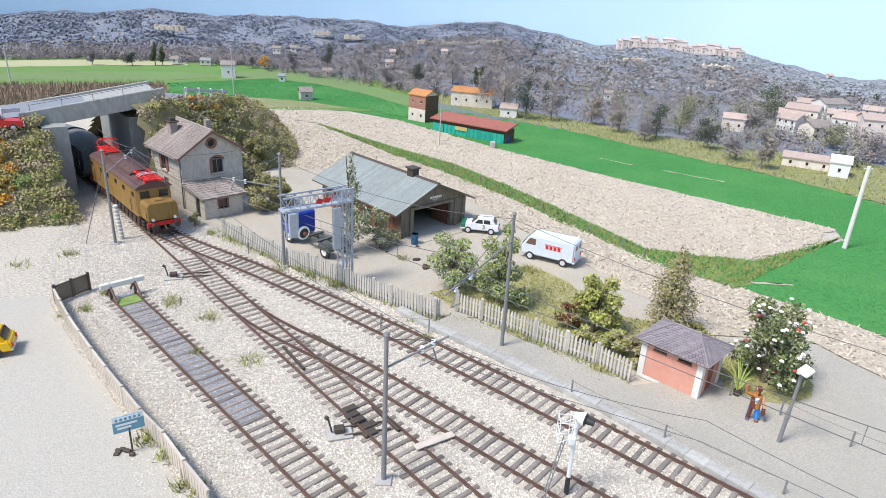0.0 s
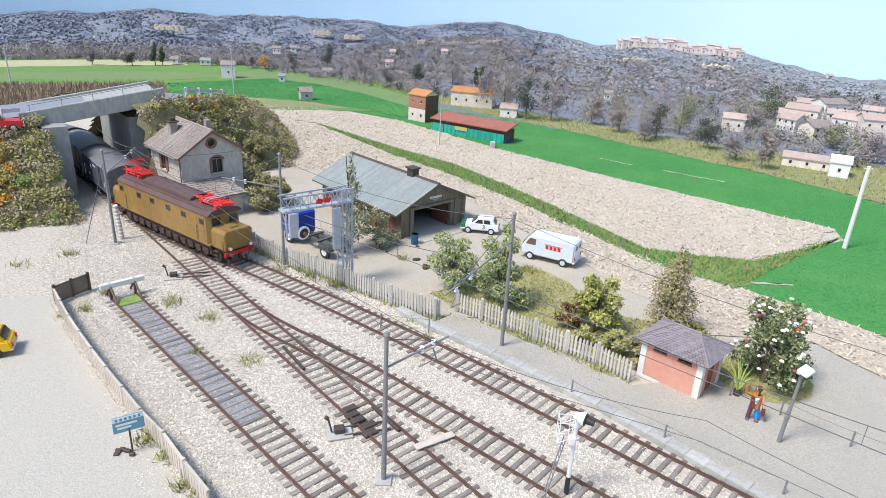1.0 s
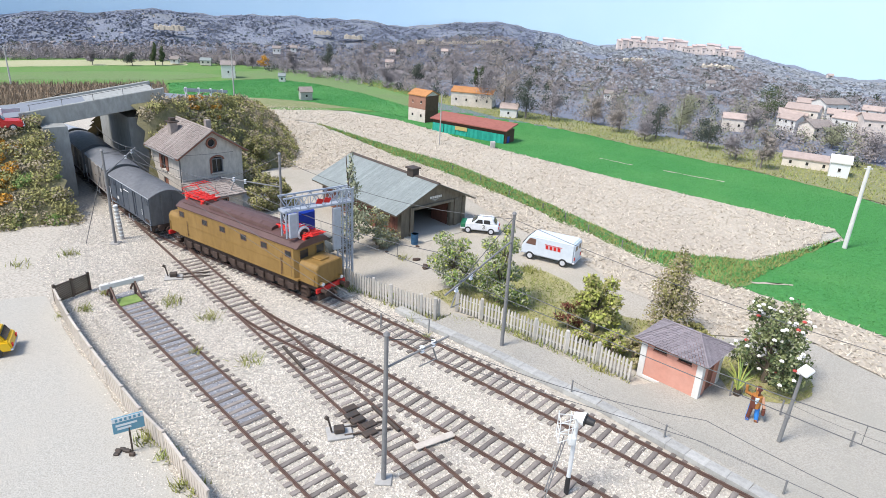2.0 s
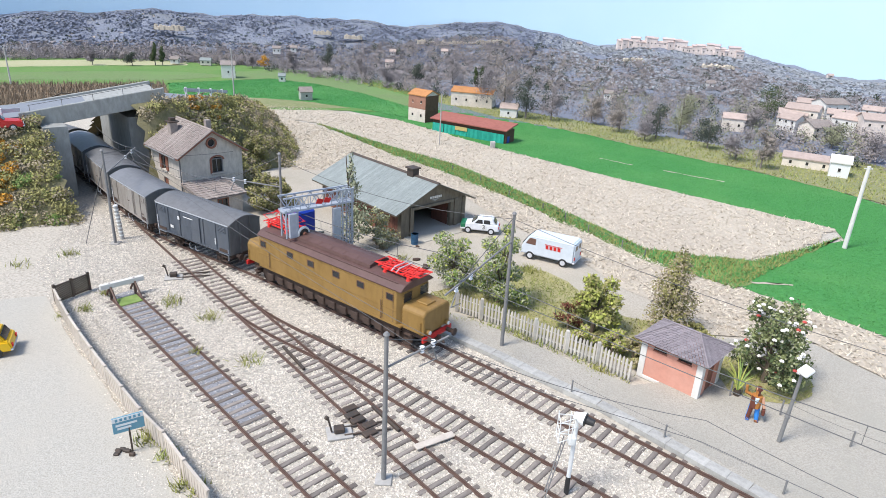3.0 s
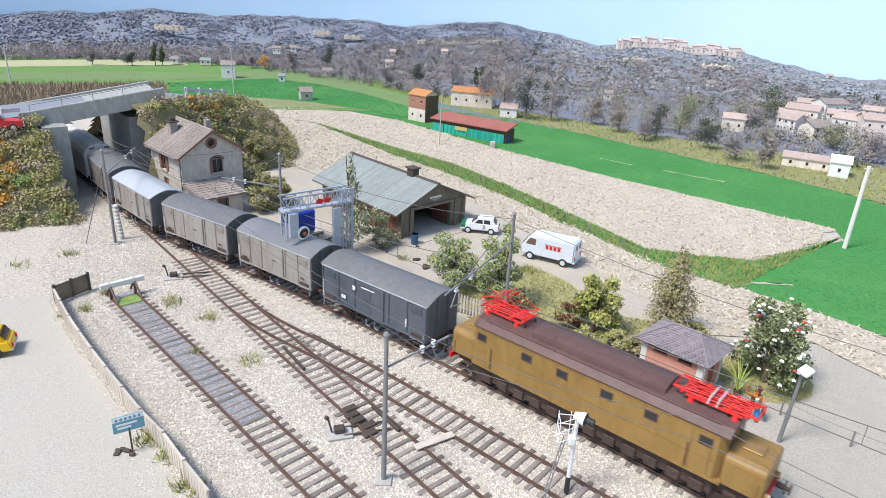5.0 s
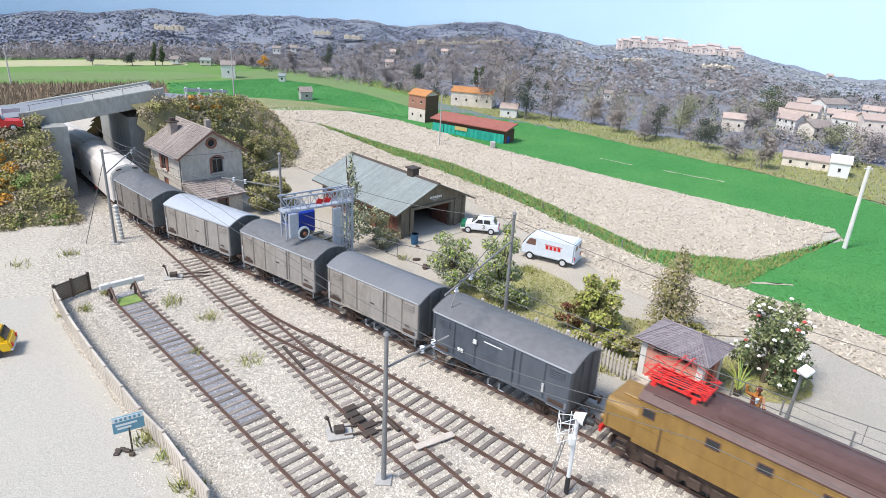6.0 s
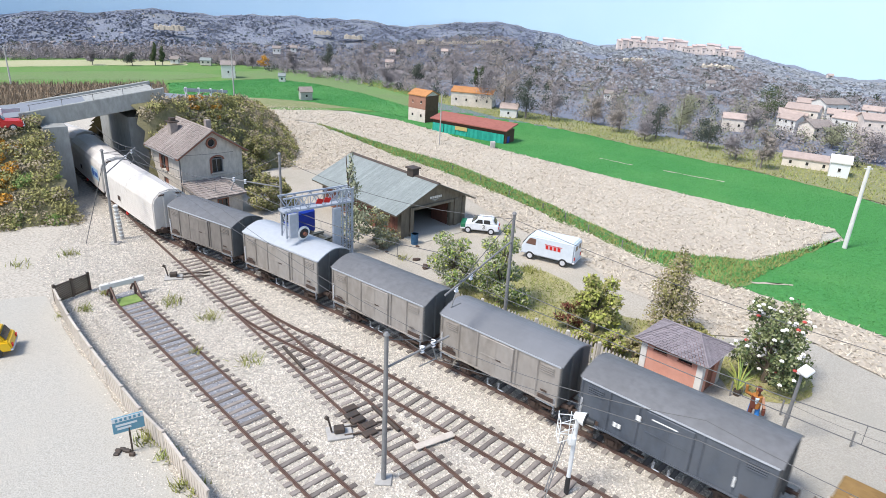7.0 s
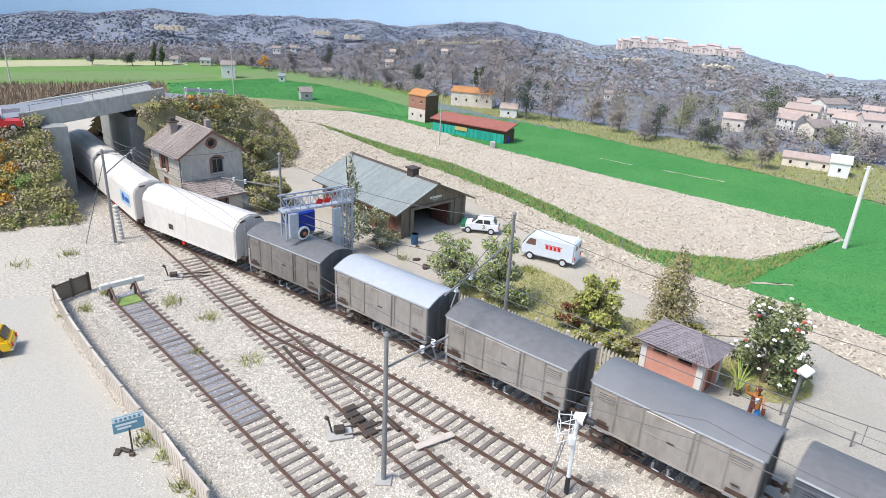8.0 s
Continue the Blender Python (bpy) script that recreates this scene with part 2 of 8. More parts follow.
def hermite(p0, d0, p1, d1, n=24):
    p0, d0, p1, d1 = (np.array(v, float) for v in (p0, d0, p1, d1))
    return [tuple((2 * t ** 3 - 3 * t * t + 1) * p0 + (t ** 3 - 2 * t * t + t) * d0 + (3 * t * t - 2 * t ** 3) * p1 + (t ** 3 - t * t) * d1) for t in np.linspace(0, 1, n)[1:]]


BEND, TURN = 24.0, 62
head = math.atan2(1.1259, -1)
mid = (-38.5 - BEND * math.sin(head), line_b(-38.5) + BEND * math.cos(head))
arc = [(mid[0] + BEND * math.sin(head + radians(a)), mid[1] - BEND * math.cos(head + radians(a))) for a in range(0, TURN + 1, 2)]
way = head + radians(TURN)
main = [(arc[-1][0] + d * math.cos(way), arc[-1][1] + d * math.sin(way)) for d in np.arange(80, 0.5, -1.0)] + arc[::-1]
main += [(x, line_b(x)) for x in np.arange(-38, -26.9, 0.5)]
main += hermite((-27, line_b(-27)), (14, 14 * -1.1259), (-13, line_a(-13)), (14, 14 * (-0.79309 + 0.00674 * 13)), 30)
main += [(x, line_a(x)) for x in np.arange(-12.5, 60, 0.5)]
MAIN, MAIN_S = polyline(main)
MAIN_S -= np.interp(0, MAIN[:, 0], MAIN_S)


def on(path, run, s, off=0.0):
    """The point of a path at s, moved off to the right of the way, and the way itself."""
    q = [np.array((np.interp(s + d, run, path[:, 0]), np.interp(s + d, run, path[:, 1]))) for d in (-0.3, 0, 0.3)]
    w = q[2] - q[0]
    w /= np.linalg.norm(w)
    return q[1] + off * np.array((w[1], -w[0])), w

# ---- ground, fields, hills, sky ----
rng = np.random.default_rng(3)


def inside(poly, x, y):
    p = np.array(poly)
    x, y = np.asarray(x), np.asarray(y)
    res = np.zeros(x.shape, bool)
    for (x0, y0), (x1, y1) in zip(p, np.roll(p, -1, 0)):
        cond = (y0 > y) != (y1 > y)
        res ^= cond & (x < (x1 - x0) * (y - y0) / (y1 - y0 + 1e-12) + x0)
    return res


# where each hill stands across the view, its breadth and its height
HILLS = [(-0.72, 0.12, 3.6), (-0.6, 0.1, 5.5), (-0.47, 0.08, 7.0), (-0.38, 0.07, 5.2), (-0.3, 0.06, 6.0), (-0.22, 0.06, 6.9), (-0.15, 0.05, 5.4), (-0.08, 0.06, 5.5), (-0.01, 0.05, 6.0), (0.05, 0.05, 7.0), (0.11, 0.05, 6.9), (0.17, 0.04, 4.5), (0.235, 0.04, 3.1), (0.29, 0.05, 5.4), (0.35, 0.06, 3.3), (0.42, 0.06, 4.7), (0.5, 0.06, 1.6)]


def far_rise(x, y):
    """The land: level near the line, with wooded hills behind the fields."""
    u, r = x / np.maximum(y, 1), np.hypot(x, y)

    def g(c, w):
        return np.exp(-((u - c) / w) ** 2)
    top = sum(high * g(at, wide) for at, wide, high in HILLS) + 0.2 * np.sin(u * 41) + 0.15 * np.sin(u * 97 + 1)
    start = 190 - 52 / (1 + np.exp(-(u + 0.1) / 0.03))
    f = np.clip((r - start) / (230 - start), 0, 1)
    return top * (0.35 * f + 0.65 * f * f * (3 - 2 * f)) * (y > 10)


def sheet(name, x0, x1, nx, y0, y1, ny, zf, mat, label, category, keep=None, kind="structure"):
    xs, ys = np.meshgrid(np.linspace(x0, x1, nx), np.linspace(y0, y1, ny))
    v = np.c_[xs.ravel(), ys.ravel(), zf(xs, ys).ravel()]
    a = (np.arange(ny - 1)[:, None] * nx + np.arange(nx - 1)[None, :])
    f = np.stack([a, a + 1, a + nx + 1, a + nx], 2).reshape(-1, 4)
    if keep is not None:
        f = f[keep((xs[:-1, :-1] + xs[:-1, 1:]).ravel() / 2, (ys[:-1, :-1] + ys[1:, :-1]).ravel() / 2)]
    f = f.tolist()
    return raw(name, v, f, mat, None, label, category, kind, smooth=True)


def rough2(x, y, k=0.5):
    return np.sin(x * k * 1.3 + 1.7 * np.sin(y * k)) * np.cos(y * k * 1.1 + 1.3 * np.sin(x * k * 0.7))


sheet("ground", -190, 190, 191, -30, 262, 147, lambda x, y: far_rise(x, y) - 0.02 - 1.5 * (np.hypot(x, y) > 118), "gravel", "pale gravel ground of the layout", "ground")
sheet("hills_ground", -190, 190, 191, 50, 262, 107, lambda x, y: far_rise(x, y) + 0.5 * rough2(x, y, 0.4) * np.clip((y - np.where(x < -5, 168, 130)) / 30, 0, 1) + 0.05, "hazy_hill",
      "brown wooded hills behind the fields with blue-grey haze painted in", "hills", keep=lambda x, y: (y > 118 - 0.60 * np.maximum(0, x + 5)) & (np.hypot(x, y) > 80))


def patch(name, outline, z, mat, label, category, wob=0.25, step=1.2):
    """A sheet of ground with a slightly uneven border."""
    r = random.Random(len(outline) * 7 + int(z * 1000))
    pts = []
    for (x0, y0), (x1, y1) in zip(outline, outline[1:] + outline[:1]):
        k = max(1, int(math.hypot(x1 - x0, y1 - y0) / step))
        for i in range(k):
            pts.append((x0 + (x1 - x0) * i / k + r.uniform(-wob, wob), y0 + (y1 - y0) * i / k + r.uniform(-wob, wob)))
    bm = B()
    f = bm.faces.new([bm.verts.new((x, y, z)) for x, y in pts])
    if f.normal.z < 0:
        f.normal_flip()
    bmesh.ops.triangulate(bm, faces=bm.faces)
    return tagged(part(name, bm, mat, kind="structure"), label, category)


CROP = [(-39.2, 152.9), (-20.0, 143.7), (-4.3, 126.5), (8.2, 112.3), (19.6, 102.9), (28.7, 92.9), (38.3, 83.7), (45.5, 75.9), (51.3, 65.2), (30.9, 35.5), (29.4, 37.2), (27.6, 39.2), (25.7, 40.8), (22.6, 44.2), (22.5, 46.0), (29.1, 50.4), (37.2, 56.3), (38.5, 59.6), (30.9, 65.5), (20.8, 74.0), (6.4, 87.4), (-8.9, 104.4), (-24.1, 114.8), (-35.9, 124.4)]
STUBBLE = [(-32.2, 111.3), (-23.2, 110.7), (-8.9, 104.3), (6.4, 87.3), (20.8, 73.9), (30.9, 65.4), (38.5, 59.6), (32.0, 53.3), (25.9, 49.6), (20.7, 50.4), (17.3, 51.2), (11.9, 60.2), (6.9, 68.3), (0.5, 77.1), (-7.1, 84.0), (-20.6, 97.9), (-28.6, 101.8)]
STUBBLE2 = [(-28.6, 101.8), (-20.2, 96.2), (-7.5, 80.6), (0.6, 71.8), (6.6, 64.0), (11.4, 56.8), (17.1, 48.6), (22.2, 44.3), (25.7, 40.8), (27.6, 39.2), (29.4, 37.2), (30.9, 35.5), (27.0, 29.9), (26.1, 32.0), (24.9, 33.9), (23.9, 35.9), (20.0, 36.1), (17.2, 36.3), (15.4, 40.4), (13.4, 43.0), (11.9, 46.3), (9.9, 49.7), (6.6, 54.9), (4.0, 59.4), (2.4, 62.8), (-1.8, 66.6), (-10.0, 72.1), (-17.5, 70.4), (-22.4, 84.3)]
STRIP = [(-20.6, 97.8), (-7.1, 83.9), (0.5, 77.0), (6.9, 68.2), (11.9, 60.2), (17.3, 51.1), (20.7, 50.3), (25.9, 49.6), (32.0, 53.3), (37.6, 57.0), (29.4, 50.1), (22.0, 43.6), (17.0, 48.3), (11.3, 56.7), (6.6, 63.9), (0.6, 71.7), (-7.5, 80.6)]
patch("crop_field", CROP, 0.04, "crop", "bright green young crop field", "field", 0.25, 2.0)
patch("stubble_field", STUBBLE, 0.06, "stubble", "pale stubble field with broken straw", "field", 0.4)
patch("stubble_field", STUBBLE2, 0.05, "stubble", "pale ploughed stubble beside the grass strip", "field", 0.2, 2.5)
patch("grass_strip", STRIP, 0.07, "grass", "green grass strip between two stubble fields", "grass", 0.4)
MEADOW = [(-19.9, 143.4), (-4.2, 126.3), (8.2, 112.0), (19.5, 102.7), (28.6, 92.7), (38.2, 83.6), (45.4, 75.8), (51.2, 65.1), (65.0, 85.1), (55.3, 94.3), (43.4, 96.3), (31.8, 104.3), (21.3, 113.3), (8.8, 122.5), (-4.7, 138.7), (-21.3, 153.0)]
patch("dry_meadow", MEADOW, 0.08, "tan_grass", "dry yellow-green meadow beyond the crop", "meadow", 0.6)
YARD = [(-20.4, 51.6), (-15.4, 46.4), (-10.9, 42.6), (-6.5, 41.2), (-3.0, 38.0), (-0.3, 36.7), (4.6, 37.3), (7.9, 34.7), (11.0, 31.8), (12.0, 31.9), (17.2, 36.2), (15.4, 40.4), (13.4, 43.0), (11.9, 46.3), (9.9, 49.7), (6.6, 54.9), (2.4, 62.9), (-10.0, 72.2), (-17.8, 71.8), (-20.4, 63.0)]
patch("yard", YARD, 0.02, "yard", "sandy yard behind the picket fence", "yard", 0.3)
TURF = [(-0.8, 40.0), (2.0, 42.2), (5.2, 45.8), (7.8, 45.1), (9.2, 43.2), (12.2, 38.2), (15.6, 37.0), (18.1, 35.8), (22.7, 32.3), (19.8, 30.3), (15.8, 30.0), (11.3, 31.8), (7.7, 34.0), (4.5, 36.5), (0.8, 38.4)]
patch("turf", TURF, 0.045, "turf", "dry yellow-green turf under the trees", "grass", 0.3)
CARPARK = [(-34.5, 33.5), (-25.6, 36.6), (-24.7, 35.8), (-22.1, 32.7), (-19.8, 30.2), (-17.7, 28.0), (-14.8, 25.1), (-12.0, 22.5), (-8.8, 19.2), (-6.8, 14.7), (-20.4, 13.8)]
patch("car_park", CARPARK, 0.02, "tarmac", "pale worn tarmac yard", "tarmac", 0.12, 1.2)

# the sky board stands round the back of the layout
bm = B()
prev = None
for i in range(49):
    a = radians(-72 + 144 * i / 48)
    pair = [bm.verts.new((263 * math.sin(a), 263 * math.cos(a), z)) for z in (-12, 75)]
    if prev:
        bm.faces.new((prev[0], pair[0], pair[1], prev[1]))
    prev = pair
board = tagged(part("backdrop", bm, "sky_glow_paint", smooth=True, kind="structure"), "pale blue painted sky board with a faint added glow", "backdrop")

# ---- scattered stuff ----


def scatter(poly, n, seed):
    g = np.random.default_rng(seed)
    p = np.array(poly)
    out = np.zeros((0, 2))
    lo, hi = p.min(0), p.max(0)
    while len(out) < n:
        q = g.uniform(lo, hi, (n * 2, 2))
        out = np.vstack([out, q[inside(poly, q[:, 0], q[:, 1])]])
    return out[:n]


def blades(name, pts, z, h, w, mat, label, category, seed=1, lean=0.5):
    """Thin upright slivers, one triangle each."""
    g = np.random.default_rng(seed)
    n = len(pts)
    a = g.uniform(0, 2 * np.pi, n)
    hh = h * g.uniform(0.5, 1.3, n)
    d = np.c_[np.cos(a), np.sin(a)] * (w * g.uniform(0.6, 1.4, n))[:, None]
    tip = g.normal(0, lean, (n, 2)) * hh[:, None]
    zz = np.broadcast_to(z, (n,))
    v = np.empty((n, 3, 3))
    v[:, 0] = np.c_[pts - d, zz]
    v[:, 1] = np.c_[pts + d, zz]
    v[:, 2] = np.c_[pts + tip, zz + hh]
    return raw(name, v.reshape(-1, 3), [(3 * i, 3 * i + 1, 3 * i + 2) for i in range(n)], mat, None, label, category, "stuff")


def stones(name, pts, z, size, mat, label, seed=2):
    g = np.random.default_rng(seed)
    base = np.array([(1, 0, 0), (-0.5, 0.87, 0), (-0.5, -0.87, 0), (0.55, 0.3, 0.55), (-0.5, 0.35, 0.6), (0, -0.55, 0.5)])
    faces = [(0, 1, 4, 3), (1, 2, 5, 4), (2, 0, 3, 5), (3, 4, 5)]
    n = len(pts)
    a = g.uniform(0, 2 * np.pi, n)
    s = size * g.uniform(0.45, 1.35, n)
    jit = base[None] + g.normal(0, 0.16, (n, 6, 3))
    x = jit[:, :, 0] * np.cos(a)[:, None] - jit[:, :, 1] * np.sin(a)[:, None]
    y = jit[:, :, 0] * np.sin(a)[:, None] + jit[:, :, 1] * np.cos(a)[:, None]
    v = np.stack([x * s[:, None] + pts[:, :1], y * s[:, None] + pts[:, 1:], jit[:, :, 2] * s[:, None] + z - 0.02], 2)
    f = [tuple(6 * i + k for k in q) for i in range(n) for q in faces]
    return raw(name, v.reshape(-1, 3), f, mat, None, label, "gravel", "stuff")


NEAR = [(-31.4, 52.1), (-23.1, 53.5), (-5.4, 39.5), (0.5, 34.6), (13.7, 21.4), (16.1, 18.4), (-9.2, 16.7), (-16.6, 26.4), (-24.5, 35.4)]
FARB = [(-29.1, 41.1), (-33.1, 55.0), (-28.7, 55.8), (-20.6, 50.9), (-6.4, 40.7), (-0.2, 36.0), (-4.2, 30.9), (-14.6, 29.8), (-23.4, 34.1)]


def off_tracks(pts, seed):
    """Thins the stones out where the sleepers lie."""
    g2 = np.random.default_rng(seed)
    x, y = pts[:, 0], pts[:, 1]
    d = np.minimum.reduce([abs(1.1259 * x + y - 22.144) / 1.506, abs(y - line_a(x)) / 1.28 + 9 * (x < -16), abs(0.8258 * x + y - 26.444) / 1.297 + 9 * (x < -6), abs(0.9983 * x + y - 16.44) / 1.413 + 9 * (x < -21)])
    return pts[(d > 1.35) | (g2.random(len(pts)) < 0.5)]


stones("ballast", off_tracks(scatter(NEAR, 150000, 5), 1), 0, 0.054, "stone", "pale beige ballast stones between the tracks")
stones("gravel_chips", off_tracks(scatter(FARB, 30000, 6), 2), 0, 0.055, "stone", "pale gravel chips beside the line", 7)
blades("straw_stubble", scatter(STUBBLE, 16000, 8), 0.05, 0.16, 0.07, "straw", "broken straw of the stubble field", "straw", 3, 1.4)
blades("straw_stubble", scatter(STUBBLE2, 16000, 9), 0.05, 0.14, 0.07, "straw", "broken straw lying on ploughed soil", "straw", 4, 1.6)
blades("crop_blades", scatter(CROP, 110000, 10), 0.03, 0.085, 0.05, "crop_blade", "short green blades of the young crop", "crop", 5, 0.6)
blades("strip_grass", scatter(STRIP, 9000, 13), 0.06, 0.24, 0.05, "blade", "dry grass on the field strip", "grass", 16, 0.7)
blades("strip_grass", scatter(STRIP, 6000, 11), 0.06, 0.26, 0.05, "crop_blade", "rough grass on the field strip", "grass", 6, 0.7)
blades("turf_grass", scatter(TURF, 9000, 12), 0.03, 0.16, 0.04, "blade", "short dry grass under the trees", "grass", 7, 0.7)

SIDING = [(-20.6, 38.1), (-21.6, 37.0), (-12.2, 27.7), (-9.0, 24.6), (-8.0, 25.5), (-11.2, 28.7)]
patch("siding_ballast", SIDING, 0.015, "grey_ballast", "dark blue-grey ballast in the siding", "ballast", 0.08, 0.6)
stones("siding_stones", scatter(SIDING, 5000, 15), 0.0, 0.06, "grey_ballast", "dark blue-grey stones in the siding", 16)
# ---- tracks ----


def rails_on(path, run, s0, s1, name="rail"):
    """Two rails, each swept along its path with foot, web and head."""
    prof = [(-0.06, 0.0), (0.06, 0.0), (0.06, 0.06), (0.022, 0.07), (0.022, 0.11), (0.036, 0.13), (0.032, 0.17), (-0.032, 0.17), (-0.036, 0.13), (-0.022, 0.11), (-0.022, 0.07), (-0.06, 0.06)]
    made = []
    for side in (-0.75, 0.75):
        bm = B()
        prev = None
        for s in np.arange(s0, s1 + 0.01, 1.0):
            c, w = on(path, run, s, side)
            nrm = np.array((w[1], -w[0]))
            ring = [bm.verts.new((c[0] + nrm[0] * a, c[1] + nrm[1] * a, z)) for a, z in prof]
            if prev:
                for i in range(len(prof)):
                    j = (i + 1) % len(prof)
                    bm.faces.new((prev[i], prev[j], ring[j], ring[i]))
            prev = ring
        made.append(bm)
    return made


bm = B()
box(bm, -1.2, -0.125, -0.12, 1.2, 0.125, 0.045, bev=0.02)
sleeper_mesh = part("sleeper", bm, "sleeper")
SLEEPER = sleeper_mesh.data
bpy.data.objects.remove(sleeper_mesh)
bm = B()
for sx in (-0.75, 0.75):
    box(bm, sx - 0.2, -0.07, 0.03, sx + 0.2, 0.07, 0.06)
chair_ob = part("chairs", bm, "rail")


def track(points, s_from, s_to, label, skip=()):
    path, run = polyline(points)
    t = thing("railway_track", 0, 0, 0, 0, label, "railway track", "tracks of the station", "structure")
    for bm in rails_on(path, run, s_from, s_to):
        part("rail", bm, "rail", t)
    r = random.Random(int(s_to * 10))
    s = s_from + 0.3
    while s < s_to:
        c, w = on(path, run, s)
        if not any(np.hypot(c[0] - x, c[1] - y) < d for x, y, d in skip) and c[1] > 14:
            ob = new("sleeper", SLEEPER)
            ob.parent = t
            ob.matrix_basis = place(c[0] + r.uniform(-0.04, 0.04), c[1], r.uniform(-0.03, 0.012), math.degrees(math.atan2(w[1], w[0])) + 90 + r.uniform(-1.5, 1.5))
        s += 0.6
    return t


bpy.data.objects.remove(chair_ob)
i0 = int(np.argmin(abs(MAIN_S + 60)))
main_pts = [tuple(p) for p in MAIN[i0:] if p[0] < 30]
L = polyline(main_pts)[1][-1]
track(main_pts, 0, L - 1, "main running line with rusty rails on grey wooden sleepers")
b_pts = [(x, line_b(x)) for x in np.arange(-26, 14, 0.5)]
track(b_pts, 0.5, polyline(b_pts)[1][-1] - 1, "loop line with rusty rails leading to two turnouts", [(-25, 50.3, 4.5), (-21, 46.4, 3)])
a2 = [(-13.2, line_b(-13.2))] + hermite((-13.2, line_b(-13.2)), (9, 9 * -1.1259), (-3.5, -0.8258 * -3.5 + 26.444), (9, 9 * -0.8258), 20)
a2 += [(x, -0.8258 * x + 26.444) for x in np.arange(-3, 22, 0.5)]
track(a2, 0.2, polyline(a2)[1][-1] - 1, "middle track with rusty rails leaving the loop turnout", [(-12, 35.8, 4.5)])
c_pts = [(x, -0.9983 * x + 16.44) for x in np.arange(-20.9, 8, 0.5)]
track(c_pts, 0.2, polyline(c_pts)[1][-1] - 1, "dead-end siding with rusty rails and grey ballast")

# ---- train ----


def wheel_pair(parent, x, r=0.46):
    for side in (-0.75, 0.75):
        bm = B()
        rod(bm, (x, side - 0.07, r), (x, side + 0.07, r), r, n=20)
        rod(bm, (x, side - 0.12, r), (x, side + 0.12, r), 0.14, n=10)
        part("wheel", bm, "gear", parent, smooth=False)
    bm = B()
    rod(bm, (x, -0.7, r), (x, 0.7, r), 0.08)
    part("axle", bm, "gear", parent)


def buffers(parent, x, sgn, mat="gear"):
    for y in (-0.87, 0.87):
        bm = B()
        rod(bm, (x, y, 1.05), (x + sgn * 0.35, y, 1.05), 0.13, n=10)
        rod(bm, (x + sgn * 0.35, y, 1.05), (x + sgn * 0.55, y, 1.05), 0.08, n=10)
        rod(bm, (x + sgn * 0.52, y, 1.05), (x + sgn * 0.58, y, 1.05), 0.24, n=14)
        part("buffer", bm, mat, parent)


def arc_roof(hw, z_eave, z_top, over=0.06, th=0.07, n=12):
    up = [(-(hw + over) + 2 * (hw + over) * i / n, z_eave + (z_top - z_eave) * (1 - (abs(-1 + 2 * i / n)) ** 1.75)) for i in range(n + 1)]
    return up + [(y * 0.98, z - th) for y, z in reversed(up)]


